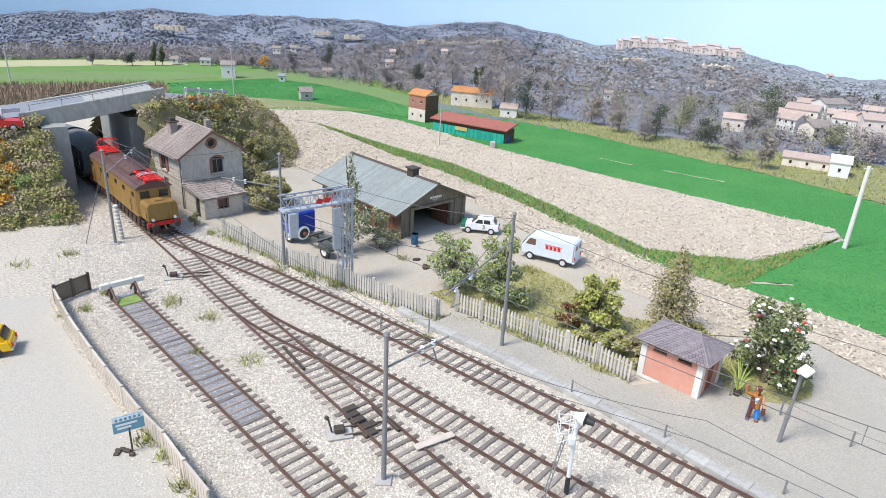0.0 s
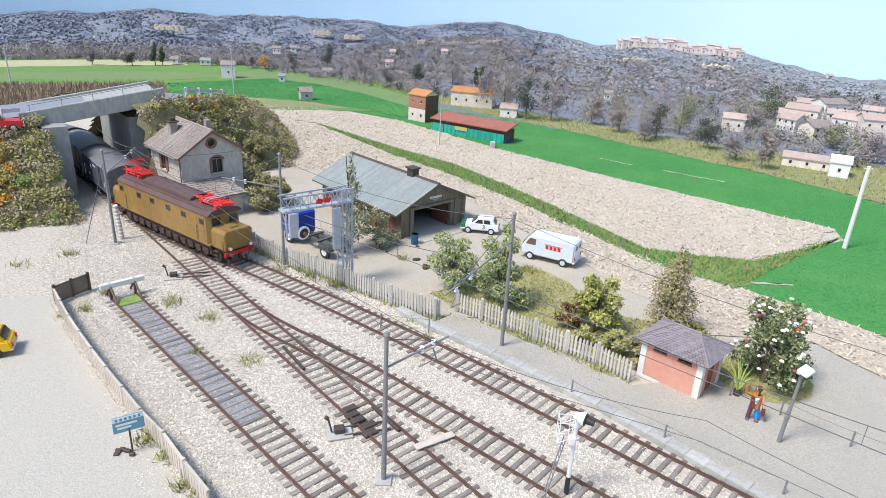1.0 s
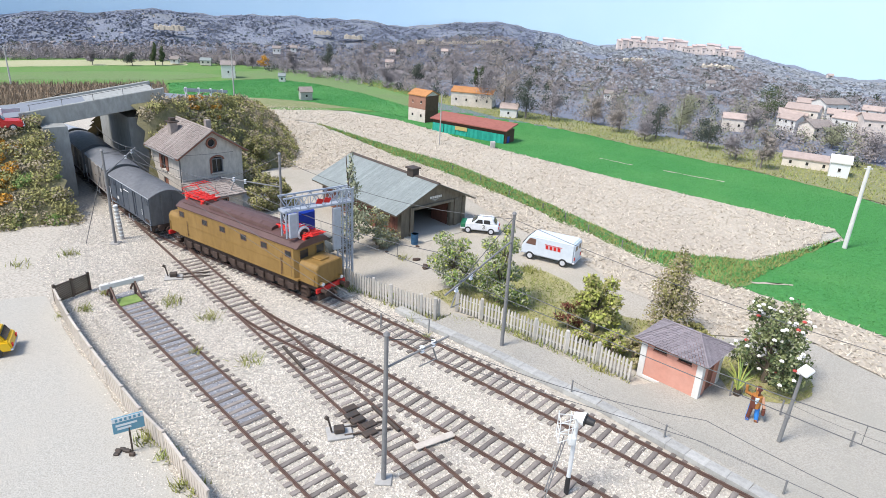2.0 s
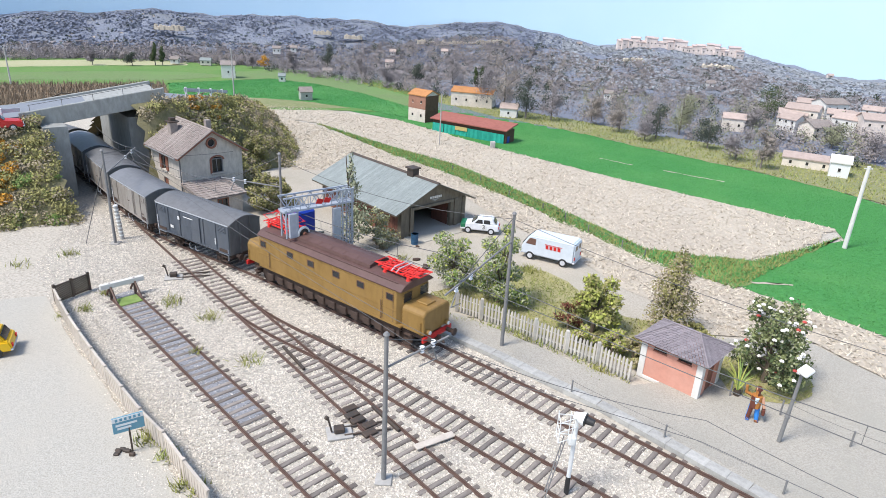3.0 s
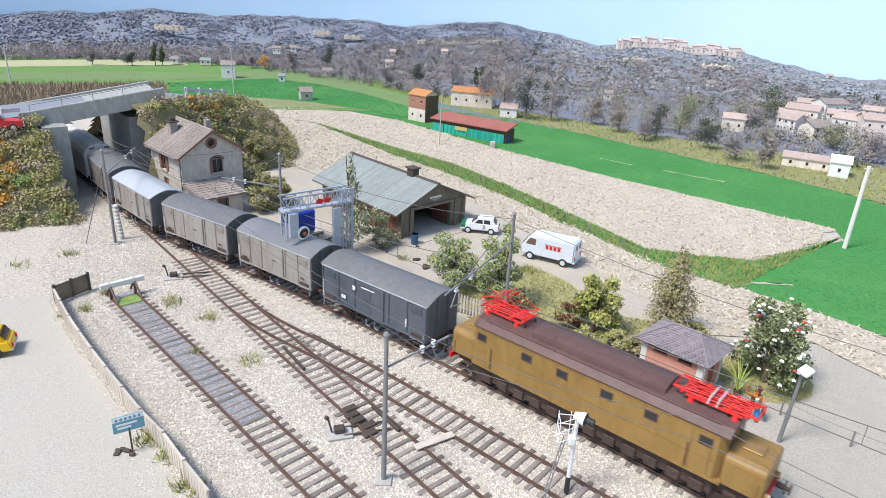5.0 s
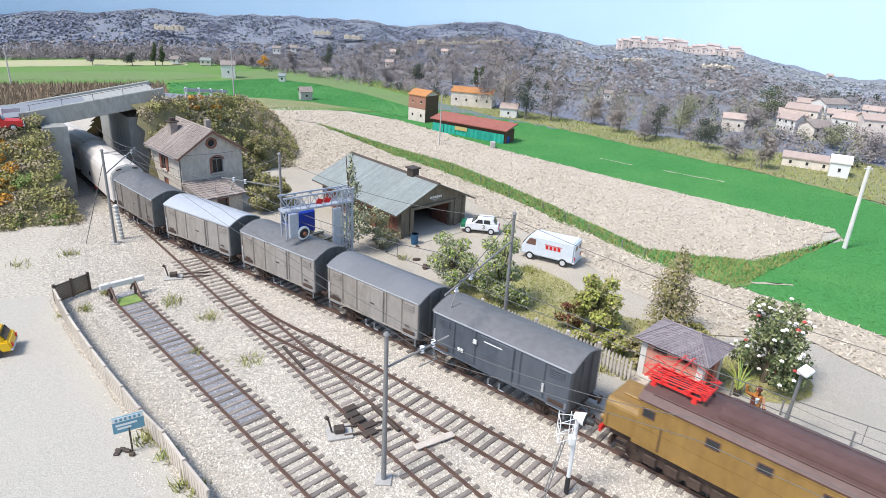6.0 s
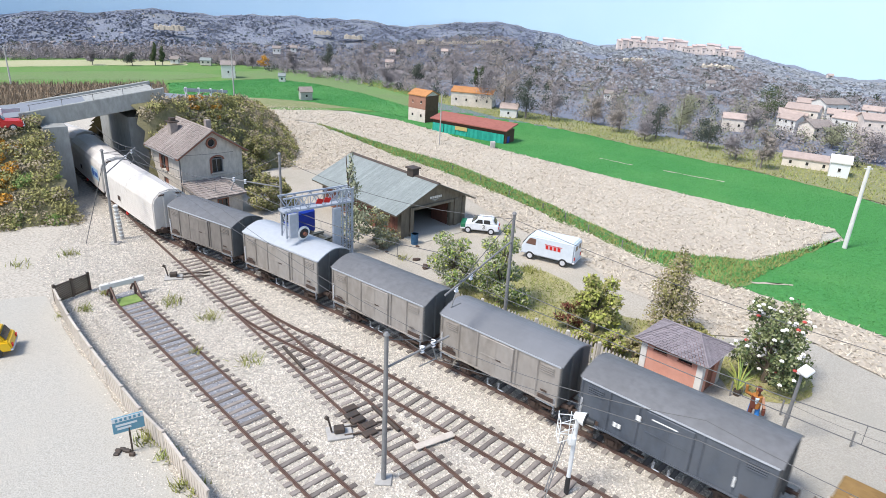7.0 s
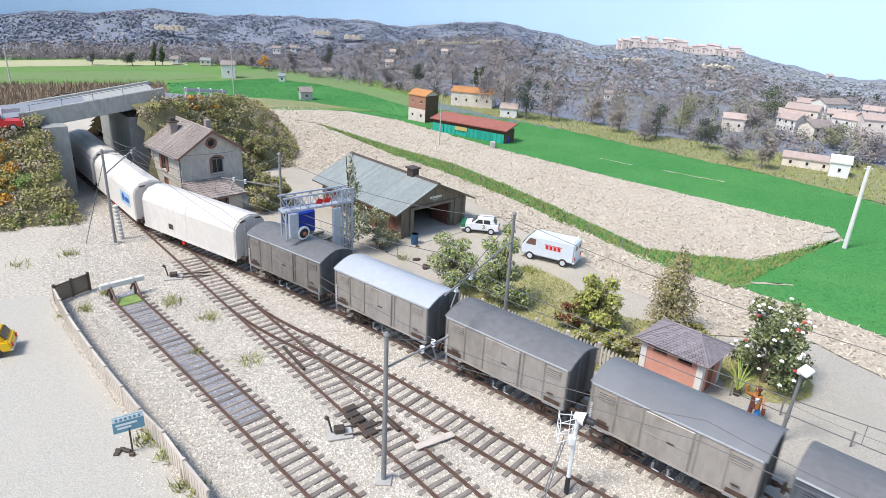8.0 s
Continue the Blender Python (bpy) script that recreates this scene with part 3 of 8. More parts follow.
def van(s_mid, length, style, label):
    """A two-axle covered van: body, ribs, doors, ends, roof and running gear."""
    side, roof, end = style
    t = thing("covered_wagon", 0, 0, 0, 0, label, "freight wagon", "wagons of the goods train")
    h, hw = length / 2, 1.38
    bm = B()
    box(bm, -h, -hw, 1.15, h, hw, 3.42, bev=0.03)
    part("body", bm, side, t)
    for sg in (-1, 1):
        bm = B()
        prof = [(-hw, 1.15), (hw, 1.15), (hw, 3.42)] + [(hw * (1 - 2 * i / 10), 3.42 + 0.42 * (1 - abs(1 - 2 * i / 10) ** 1.75)) for i in range(11)] + [(-hw, 3.42)]
        prism(bm, [(y * 0.985, z) for y, z in prof[:2]] + [(y * 0.985, z) for y, z in prof[3:-1]], "x", sg * (h + 0.005), sg * (h + 0.05))
        for y in (-0.45, 0.45):
            box(bm, sg * (h + 0.04), y - 0.06, 1.15, sg * (h + 0.13), y + 0.06, 3.7)
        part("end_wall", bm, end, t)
        buffers(t, sg * (h + 0.02), sg)
        bm = B()
        rod(bm, (sg * h, 0, 1.0), (sg * (h + 0.45), 0, 0.95), 0.06)
        rod(bm, (sg * (h + 0.45), 0, 0.98), (sg * (h + 0.5), 0, 0.6), 0.05)
        part("coupling", bm, "gear", t)
    bm = B()
    prism(bm, arc_roof(hw, 3.42, 3.9), "x", -h - 0.1, h + 0.1)
    part("roof", bm, roof, t, smooth=False)
    for sy in (-1, 1):
        bm = B()
        box(bm, -h, sy * hw, 3.32, h, sy * (hw + 0.06), 3.42)
        part("eave_rail", bm, "white_wagon" if side == "white_wagon" else "roof_light", t)
        for i in range(7):
            x = -h + 0.05 + (length - 0.1) * i / 6
            bm = B()
            box(bm, x - 0.045, sy * hw, 1.15, x + 0.045, sy * (hw + 0.055), 3.32)
            part("rib", bm, side, t)
        bm = B()
        box(bm, -1.05, sy * hw, 1.2, 1.05, sy * (hw + 0.09), 3.25, bev=0.02)
        part("sliding_door", bm, side, t)
        bm = B()
        box(bm, -h + 0.1, sy * (hw + 0.03), 1.22, h - 0.1, sy * (hw + 0.12), 1.28)
        part("door_track", bm, side, t)
        for x in (-h + 0.75, h - 0.75):
            bm = B()
            for k in range(4):
                box(bm, x - 0.4, sy * hw, 2.75 + 0.11 * k, x + 0.4, sy * (hw + 0.05), 2.82 + 0.11 * k)
            part("louvre", bm, side, t)
        for sg in (-1, 1):
            bm = B()
            for zz in (0.55, 0.9):
                box(bm, sg * (h - 0.9), sy * (hw - 0.1), zz, sg * (h - 0.25), sy * (hw + 0.08), zz + 0.05)
            box(bm, sg * (h - 0.9), sy * (hw - 0.04), 0.55, sg * (h - 0.85), sy * hw, 1.2)
            box(bm, sg * (h - 0.3), sy * (hw - 0.04), 0.55, sg * (h - 0.25), sy * hw, 1.2)
            part("footstep", bm, "gear", t)
            bm = B()
            box(bm, sg * (h - 1.15), sy * (hw + 0.015), 1.13, sg * (h - 0.12), sy * (hw + 0.075), 1.19)
            rod(bm, (sg * (h - 0.14), sy * (hw + 0.05), 0.72), (sg * (h - 0.14), sy * (hw + 0.05), 1.6), 0.025, n=6)
            part("grab_rail", bm, "roof_light", t, "pale worn grab rail")
            # a dark plate laid on the side stands for the shade of a recess
            bm = B()
            box(bm, sg * (h - 1.1), sy * (hw + 0.004), 1.2, sg * (h - 0.2), sy * (hw + 0.05), 1.5, bev=0.01)
            part("corner_panel", bm, "gear", t, "dark plate that stands for a shaded corner recess")
        for x in (-0.35, 0.35):
            bm = B()
            rod(bm, (x, sy * (hw + 0.06), 0.6), (x, sy * (hw + 0.06), 0.95), 0.025, n=5)
            rod(bm, (x, sy * (hw + 0.06), 0.6), (x + 0.3, sy * (hw + 0.06), 0.6), 0.025, n=5)
            part("door_stirrup", bm, "roof_light", t)
        bm = B()
        box(bm, -0.02, sy * (hw + 0.088), 1.25, 0.02, sy * (hw + 0.105), 3.2)
        box(bm, -1.0, sy * (hw + 0.088), 2.2, 1.0, sy * (hw + 0.11), 2.26)
        part("door_strap", bm, side, t)
        bm = B()
        rod(bm, (sy * (h - 0.15), sy * (hw + 0.08), 1.3), (sy * (h - 0.15), sy * (hw + 0.08), 2.4), 0.025)
        part("handrail", bm, "ceramic", t)
    bm = B()
    for y in (-0.95, 0.95):
        box(bm, -h, y - 0.08, 0.85, h, y + 0.08, 1.16)
    box(bm, -h, -1.3, 0.85, -h + 0.15, 1.3, 1.16)
    box(bm, h - 0.15, -1.3, 0.85, h, 1.3, 1.16)
    part("underframe", bm, "gear", t)
    for sg in (-1, 1):
        wheel_pair(t, sg * length * 0.3)
        for y in (-0.98, 0.98):
            bm = B()
            x = sg * length * 0.3
            box(bm, x - 0.16, y - 0.1, 0.32, x + 0.16, y + 0.1, 0.62, bev=0.03)
            for k in range(3):
                box(bm, x - 0.65 + 0.16 * k, y - 0.06, 0.66 + 0.05 * k, x + 0.65 - 0.16 * k, y + 0.06, 0.71 + 0.05 * k)
            box(bm, x - 0.3, y - 0.05, 0.3, x - 0.2, y + 0.05, 0.9)
            box(bm, x + 0.2, y - 0.05, 0.3, x + 0.3, y + 0.05, 0.9)
            part("axle_box", bm, "gear", t)
    bm = B()
    rod(bm, (-1.2, 0, 0.7), (1.2, 0, 0.7), 0.2)
    box(bm, -1.6, -1.15, 0.6, -0.9, -1.0, 0.66)
    box(bm, 0.9, 1.0, 0.6, 1.6, 1.15, 0.66)
    part("brake_gear", bm, "gear", t)
    if side == "blue_van":
        for x, z, w, hh in ((-h + 1.9, 1.75, 0.14, 0.22), (-h + 2.1, 1.75, 0.14, 0.22), (-h + 2.9, 2.6, 0.2, 0.26), (h - 1.4, 1.7, 0.07, 0.5), (-0.2, 2.95, 1.1, 0.05)):
            bm = B()
            box(bm, x - w / 2, -hw - 0.125, z, x + w / 2, -hw - 0.1, z + hh)
            part("plate", bm, "white_paint", t, "small white lettering plate")
    elif side != "white_wagon":
        for x, z, w, hh in ((-h + 0.75, 1.55, 0.5, 0.16), (h - 0.75, 1.75, 0.35, 0.1), (0.2, 2.2, 0.35, 0.07)):
            bm = B()
            box(bm, x - w / 2, -hw - 0.115, z, x + w / 2, -hw - 0.1, z + hh)
            part("plate", bm, "gear", t, "small dark marking plate")
    return t, s_mid, length * 0.3


def ferry_van(s_mid, length, label, stripe):
    """A long high-roofed van with smooth sliding sides."""
    t = thing("sliding_wall_wagon", 0, 0, 0, 0, label, "freight wagon", "wagons of the goods train")
    h, hw = length / 2, 1.4
    body = [(-hw, 1.05), (hw, 1.05), (hw, 3.1), (hw * 0.9, 3.5), (hw * 0.55, 3.95), (0, 4.12), (-hw * 0.55, 3.95), (-hw * 0.9, 3.5), (-hw, 3.1)]
    for k in range(2):
        bm = B()
        prism(bm, [(y, z) for y, z in body], "x", -h + 0.1 + k * (h - 0.08), -0.02 + k * (h - 0.08))
        part("sliding_wall", bm, "white_wagon", t)
    for sg in (-1, 1):
        bm = B()
        prism(bm, [(y * 0.96, 1.05 + (z - 1.05) * 0.97) for y, z in body], "x", sg * (h - 0.15), sg * h)
        for y in (-0.5, 0.5):
            box(bm, sg * h, y - 0.06, 1.1, sg * (h + 0.08), y + 0.06, 3.6)
        part("end_wall", bm, "white_wagon", t)
        buffers(t, sg * h, sg)
        wheel_pair(t, sg * length * 0.32)
        bm = B()
        rod(bm, (sg * h, 0, 1.0), (sg * (h + 0.5), 0, 0.8), 0.06)
        part("coupling", bm, "gear", t)
        for y in (-1.0, 1.0):
            bm = B()
            x = sg * length * 0.32
            box(bm, x - 0.18, y - 0.1, 0.3, x + 0.18, y + 0.1, 0.62, bev=0.03)
            box(bm, x - 0.7, y - 0.05, 0.7, x + 0.7, y + 0.05, 0.8)
            part("axle_box", bm, "gear", t)
    for sy in (-1, 1):
        for i in range(11):
            z = 1.2 + 1.8 * i / 10
            bm = B()
            box(bm, -h + 0.15, sy * (hw - 0.01), z - 0.02, h - 0.15, sy * (hw + 0.012), z + 0.02)
            part("rib", bm, "white_wagon", t)
        bm = B()
        box(bm, -h, sy * (hw - 0.05), 0.9, h, sy * (hw + 0.03), 1.05)
        part("sill", bm, "white_wagon", t)
        bm = B()
        rod(bm, (-0.6, sy * 1.25, 0.7), (-0.6, sy * 1.4, 0.7), 0.16, n=12)
        part("brake_wheel", bm, "red", t, "small red brake wheel")
        bm = B()
        box(bm, -2.2, sy * (hw + 0.03), 1.5, -1.7, sy * (hw + 0.05), 1.9)
        part("plate", bm, "gear", t, "dark marking plate")
    bm = B()
    for y in (-0.95, 0.95):
        box(bm, -h, y - 0.08, 0.8, h, y + 0.08, 1.04)
    part("underframe", bm, "gear", t)
    if stripe:
        bm = B()
        box(bm, 2.0, -hw - 0.03, 1.7, 4.4, -hw - 0.014, 2.75)
        mark = part("mark", bm, "pale_blue_paint", t, "pale blue painted panel")
        bm = B()
        prism(bm, disc((2.75, 2.25), 0.34, 16), "y", -hw - 0.04, -hw - 0.031)
        box(bm, 3.2, -hw - 0.04, 2.0, 4.2, -hw - 0.031, 2.4)
        part("emblem", bm, "blue_paint", mark, "dark blue emblem shape")
    for sg in (-1, 1):
        bm = B()
        rod(bm, (h + 0.02, sg * 0.9, 3.7), (h + 0.02, sg * 0.45, 3.75), 0.06)
        part("lamp_iron", bm, "gear", t)
    return t, s_mid, length * 0.32


M["pale_blue_paint"] = material("pale_blue_paint", (0.33, 0.47, 0.60), 0.5, (0.26, 0.38, 0.50), 0.4, 4.0, 0.8, 0)
M["blue_paint"] = material("blue_paint", (0.03, 0.10, 0.34), 0.5, (0.02, 0.07, 0.26), 0.4, 4.0, 0.8, 0)


def pantograph(parent, x, flip, raised):
    """A red diamond pantograph of rods on four white insulators."""
    p = part("pantograph_base", box(B(), x - 1.0, -0.62, 4.22, x + 1.0, -0.54, 4.3), "panto", parent, "bright red pantograph")
    bm = B()
    for y in (-0.58, 0.58):
        rod(bm, (x - 1.15, y, 4.26), (x + 1.15, y, 4.26), 0.05, n=6)
    for xx in (-1.1, -0.55, 0, 0.55, 1.1):
        rod(bm, (x + xx, -0.62, 4.26), (x + xx, 0.62, 4.26), 0.05, n=6)
    part("base_frame", bm, "panto", p)
    for xx in (-0.9, 0.9):
        for y in (-0.58, 0.58):
            bm = B()
            rod(bm, (x + xx, y, 4.02), (x + xx, y, 4.22), 0.14, 0.09, n=8)
            part("insulator", bm, "panto", p)
    bm = B()
    for k in range(6):
        y = -0.5 + 0.2 * k
        rod(bm, (x - 1.3, y, 4.36 + 0.03 * (k % 2)), (x + 1.3, y * 0.8, 4.40), 0.035, n=5)
    for sg in (-1, 1):
        rod(bm, (x + sg * 1.3, -0.72, 4.38), (x + sg * 1.3, 0.72, 4.38), 0.045, n=6)
        rod(bm, (x + sg * 1.3, -0.6, 4.38), (x - sg * 0.2, 0.6, 4.44), 0.03, n=5)
        rod(bm, (x + sg * 0.6, -0.75, 4.34), (x + sg * 0.6, 0.75, 4.34), 0.06, n=6)
    part("spring_frame", bm, "panto", p)
    z1, z2 = (4.75, 5.3) if raised else (4.45, 4.52)
    kx = 1.45 if raised else 1.7
    thick = 0.018 if raised else 0.03
    bm = B()
    for sg in (-1, 1):
        for y in (-0.5, 0.5):
            rod(bm, (x + sg * 0.35, y, 4.3), (x + sg * kx, y * 1.15, z1), thick * 1.4, n=6)
        rod(bm, (x + sg * kx, -0.62, z1), (x + sg * kx, 0.62, z1), thick, n=6)
        rod(bm, (x + sg * 0.35, -0.5, 4.3), (x + sg * kx, 0.55, z1), thick * 0.8, n=5)
    part("lower_arm", bm, "panto", p)
    bm = B()
    for sg in (-1, 1):
        for y in (-0.55, 0.55):
            rod(bm, (x + sg * kx, y, z1), (x + sg * 0.1, y * 0.75, z2), thick * 0.8, n=6)
        rod(bm, (x + sg * kx, -0.55, z1), (x, 0.4, z2), thick * 0.6, n=5)
        rod(bm, (x + sg * kx, 0.55, z1), (x, -0.4, z2), thick * 0.6, n=5)
    part("upper_arm", bm, "panto", p)
    for sg in (-1, 1):
        bm = B()
        xx = x + sg * 0.18
        rod(bm, (xx, -0.55, z2 + 0.05), (xx, 0.55, z2 + 0.05), 0.035, n=6)
        for side in (-1, 1):
            rod(bm, (xx, side * 0.55, z2 + 0.05), (xx, side * 0.85, z2 - 0.12), 0.025, n=6)
        part("contact_strip", bm, "hub" if not raised else "panto", p, "worn metal contact strip")


def locomotive(s_mid, length):
    t = thing("electric_locomotive", 0, 0, 0, 0, "ochre-brown electric locomotive with chestnut roof and red pantographs", "locomotive")
    h, hw, cab = length / 2, 1.4, length / 2 - 1.75
    bm = B()
    prism(bm, [(-cab, -hw), (cab - 0.25, -hw), (cab, -hw + 0.35), (cab, hw - 0.35), (cab - 0.25, hw), (-cab + 0.0, hw), (-cab - 0.0, hw - 0.01)][:6], "z", 1.42, 3.62)
    body = part("body", bm, "isabella", t)
    bm = B()
    box(bm, -cab - 0.1, -hw - 0.02, 1.36, cab + 0.1, hw + 0.02, 1.48)
    part("solebar", bm, "isabella", t)
    bm = B()
    prof = [(-hw - 0.05, 3.6), (-hw - 0.05, 3.66), (-hw * 0.78, 3.93), (-hw * 0.4, 4.05), (0, 4.08), (hw * 0.4, 4.05), (hw * 0.78, 3.93), (hw + 0.05, 3.66), (hw + 0.05, 3.6)]
    prism(bm, prof, "x", -cab - 0.12, cab + 0.12)
    roof = part("roof", bm, "castano", t, "chestnut brown curved roof")
    bm = B()
    prism(bm, [(-0.86, 4.0), (-0.82, 4.2), (-0.4, 4.33), (0, 4.37), (0.4, 4.33), (0.82, 4.2), (0.86, 4.0)], "x", -cab + 3.0, cab - 2.9)
    part("roof_hatch", bm, "castano", roof)
    for sy in (-1, 1):
        for k in range(6):
            x0 = -cab + 3.1 + (2 * cab - 6.1) * k / 6
            bm = B()
            prism(bm, [(sy * 0.80, 4.212), (sy * 0.42, 4.332), (sy * 0.42, 4.345), (sy * 0.80, 4.225)], "x", x0 + 0.04, x0 + (2 * cab - 6.1) / 6 - 0.04)
            part("hatch_panel", bm, "castano", roof)
        for x in (-cab + 2.3, cab - 2.2):
            bm = B()
            rod(bm, (x, sy * 0.5, 4.0), (x, sy * 0.5, 4.2), 0.09, 0.06, n=8)
            part("roof_insulator", bm, "iron", roof)
    for y in (-1.12, 1.12):
        bm = B()
        rod(bm, (-cab + 0.4, y, 3.95), (cab - 0.4, y, 3.95), 0.035, n=6)
        part("roof_conduit", bm, "castano", roof)
    for sg in (-1, 1):
        bm = B()
        prism(bm, [(-1.2, 1.3), (1.2, 1.3), (1.2, 2.55), (1.0, 2.8), (-1.0, 2.8), (-1.2, 2.55)], "x", sg * cab, sg * (h - 0.1))
        bmesh.ops.bevel(bm, geom=[e for e in bm.edges], offset=0.06, segments=1, affect="EDGES")
        hood = part("hood", bm, "isabella", t)
        bm = B()
        box(bm, sg * (cab + 0.4), -0.4, 2.78, sg * (cab + 1.2), 0.4, 2.9, bev=0.03)
        part("hood_lid", bm, "isabella", hood)
        bm = B()
        box(bm, sg * (h - 0.14), -1.3, 0.92, sg * h, 1.3, 1.24, bev=0.02)
        beam = part("buffer_beam", bm, "red", t, "red buffer beam")
        buffers(t, sg * h, sg, "gear")
        for y in (-0.85, 0.85):
            bm = B()
            rod(bm, (sg * (h - 0.12), y, 1.75 - 0.25), (sg * (h + 0.1), y, 1.75 - 0.25), 0.15, n=14)
            lamp = part("headlight", bm, "isabella", t)
            bm = B()
            rod(bm, (sg * (h + 0.1), y, 1.5), (sg * (h + 0.12), y, 1.5), 0.12, n=14)
            part("lens", bm, "ceramic", lamp, "white headlight lens")
            bm = B()
            rod(bm, (sg * (h - 0.3), y * 1.45, 1.35), (sg * (h - 0.3), y * 1.45, 2.1), 0.03, n=6)
            part("handrail", bm, "isabella", t)
        for y in (-0.72, 0.72):
            bm = B()
            box(bm, sg * cab, y - 0.36, 2.82, sg * (cab + 0.02), y + 0.36, 3.4)
            win = part("cab_window", bm, "glass", t, "dark cab windscreen")
            bm = B()
            for a, b, c, d in ((-0.41, 0.41, 3.4, 3.45), (-0.41, 0.41, 2.77, 2.82), (-0.41, -0.36, 2.8, 3.42), (0.36, 0.41, 2.8, 3.42)):
                box(bm, sg * cab, y + a, c, sg * (cab + 0.035), y + b, d)
            part("frame", bm, "isabella", win)
        bm = B()
        box(bm, sg * (h - 0.5), -0.8, 0.15, sg * (h - 0.35), 0.8, 0.5)
        part("rail_guard", bm, "gear", t)
        for y in (-1.25, 1.25):
            for k in range(3):
                bm = B()
                box(bm, sg * (cab + 0.3), y - 0.1, 0.45 + 0.3 * k, sg * (cab + 0.8), y + 0.1, 0.5 + 0.3 * k)
                part("step", bm, "gear", t)
        bm = B()
        rod(bm, (sg * h, 0, 1.0), (sg * (h + 0.5), 0, 0.7), 0.07)
        part("coupling", bm, "gear", t)
    for sy in (-1, 1):
        for x in (-cab + 0.45, -cab + 3.2, -cab + 5.2, cab - 5.2, cab - 3.1, cab - 0.75):
            wide = 0.24 if abs(x) > cab - 1 else 0.26
            bm = B()
            box(bm, x - wide, sy * (hw - 0.03), 2.92, x + wide, sy * (hw + 0.012), 3.26)
            win = part("side_window", bm, "glass", t, "small dark side window")
            bm = B()
            for a, b, c, d in ((-wide - 0.04, wide + 0.04, 3.26, 3.3), (-wide - 0.04, wide + 0.04, 2.88, 2.92), (-wide - 0.04, -wide, 2.88, 3.3), (wide, wide + 0.04, 2.88, 3.3)):
                box(bm, x + a, sy * hw, c, x + b, sy * (hw + 0.03), d)
            part("frame", bm, "castano", win)
        bm = B()
        box(bm, -cab, sy * hw, 2.32, cab - 0.25, sy * (hw + 0.02), 2.36)
        box(bm, -cab, sy * hw, 3.5, cab - 0.25, sy * (hw + 0.03), 3.56)
        part("moulding", bm, "isabella", body)
        for x in (-cab + 1.1, cab - 1.4):
            bm = B()
            rod(bm, (x, sy * (hw + 0.06), 1.5), (x, sy * (hw + 0.06), 2.7), 0.022, n=6)
            part("handrail", bm, "castano", t)
        bm = B()
        box(bm, cab - 1.32, sy * hw, 1.55, cab - 1.30, sy * (hw + 0.012), 3.4)
        box(bm, cab - 0.5, sy * hw, 1.55, cab - 0.48, sy * (hw + 0.012), 3.4)
        part("door_gap", bm, "castano", body)
        bm = B()
        box(bm, -cab + 0.2, sy * 1.02, 0.55, cab - 0.2, sy * 1.12, 1.15)
        for i in range(12):
            x = -cab + 0.8 + (2 * cab - 1.6) * i / 11
            box(bm, x - 0.3, sy * 1.1, 0.45, x + 0.3, sy * 1.25, 0.95, bev=0.04)
        part("bogie_frame", bm, "gear", t)
    for x in (-6.4, -4.6, -2.4, -0.8, 0.8, 2.4, 4.6, 6.4):
        wheel_pair(t, x, 0.62 if abs(x) < 4 else 0.5)
    bm = B()
    box(bm, -h + 0.4, -0.9, 0.9, h - 0.4, 0.9, 1.4)
    part("underframe", bm, "gear", t)
    pantograph(t, cab - 1.0, 1, False)
    pantograph(t, -cab + 1.0, -1, True)
    return t, s_mid, 5.0


TRAIN = [locomotive(5.4, 16.2),
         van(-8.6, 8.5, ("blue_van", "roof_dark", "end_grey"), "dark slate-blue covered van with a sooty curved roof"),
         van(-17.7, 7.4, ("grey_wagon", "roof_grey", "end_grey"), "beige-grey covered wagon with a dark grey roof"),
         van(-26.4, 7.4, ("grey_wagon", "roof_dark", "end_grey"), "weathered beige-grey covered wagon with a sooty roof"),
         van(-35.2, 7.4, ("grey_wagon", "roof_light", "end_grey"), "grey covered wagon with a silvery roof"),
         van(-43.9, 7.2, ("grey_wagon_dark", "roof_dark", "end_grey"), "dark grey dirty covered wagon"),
         ferry_van(-54.6, 11.2, "cream-white sliding-wall wagon with a high roof", False),
         ferry_van(-66.8, 11.2, "cream-white sliding-wall wagon with blue marks", True),
         ferry_van(-79.0, 11.2, "cream-white sliding-wall wagon at the train's end", False)]
# ---- embankment, road and bridge ----
ROAD = np.array([(-70, 41.0, 5.0), (-56, 49.7, 5.8), (-39.4, 60.6, 7.4), (-31.0, 66.2, 8.4), (-29.8, 76.0, 6.9), (-30.4, 86.0, 4.2), (-32.0, 96.0, 1.4), (-34.0, 106.0, 0.1)])


def road_frame(x, y):
    """Nearest place of the road's middle: its height, the way across (positive: away from the railway), and how far along."""
    x, y = np.asarray(x, float), np.asarray(y, float)
    best = np.full(x.shape, 1e9)
    zr, side, seg = np.zeros(x.shape), np.zeros(x.shape), np.zeros(x.shape)
    for i in range(len(ROAD) - 1):
        a, b = ROAD[i], ROAD[i + 1]
        d = b[:2] - a[:2]
        n2 = d @ d
        t = ((x - a[0]) * d[0] + (y - a[1]) * d[1]) / n2
        tc = np.clip(t, 0, 1)
        dist = np.hypot(x - a[0] - tc * d[0], y - a[1] - tc * d[1])
        near = dist < best
        cross = (d[0] * (y - a[1]) - d[1] * (x - a[0])) / math.sqrt(n2)
        zr = np.where(near, a[2] + tc * (b[2] - a[2]), zr)
        side = np.where(near, np.sign(cross) * dist, side)
        seg = np.where(near, i + t, seg)
        best = np.minimum(best, dist)
    return zr, side, seg


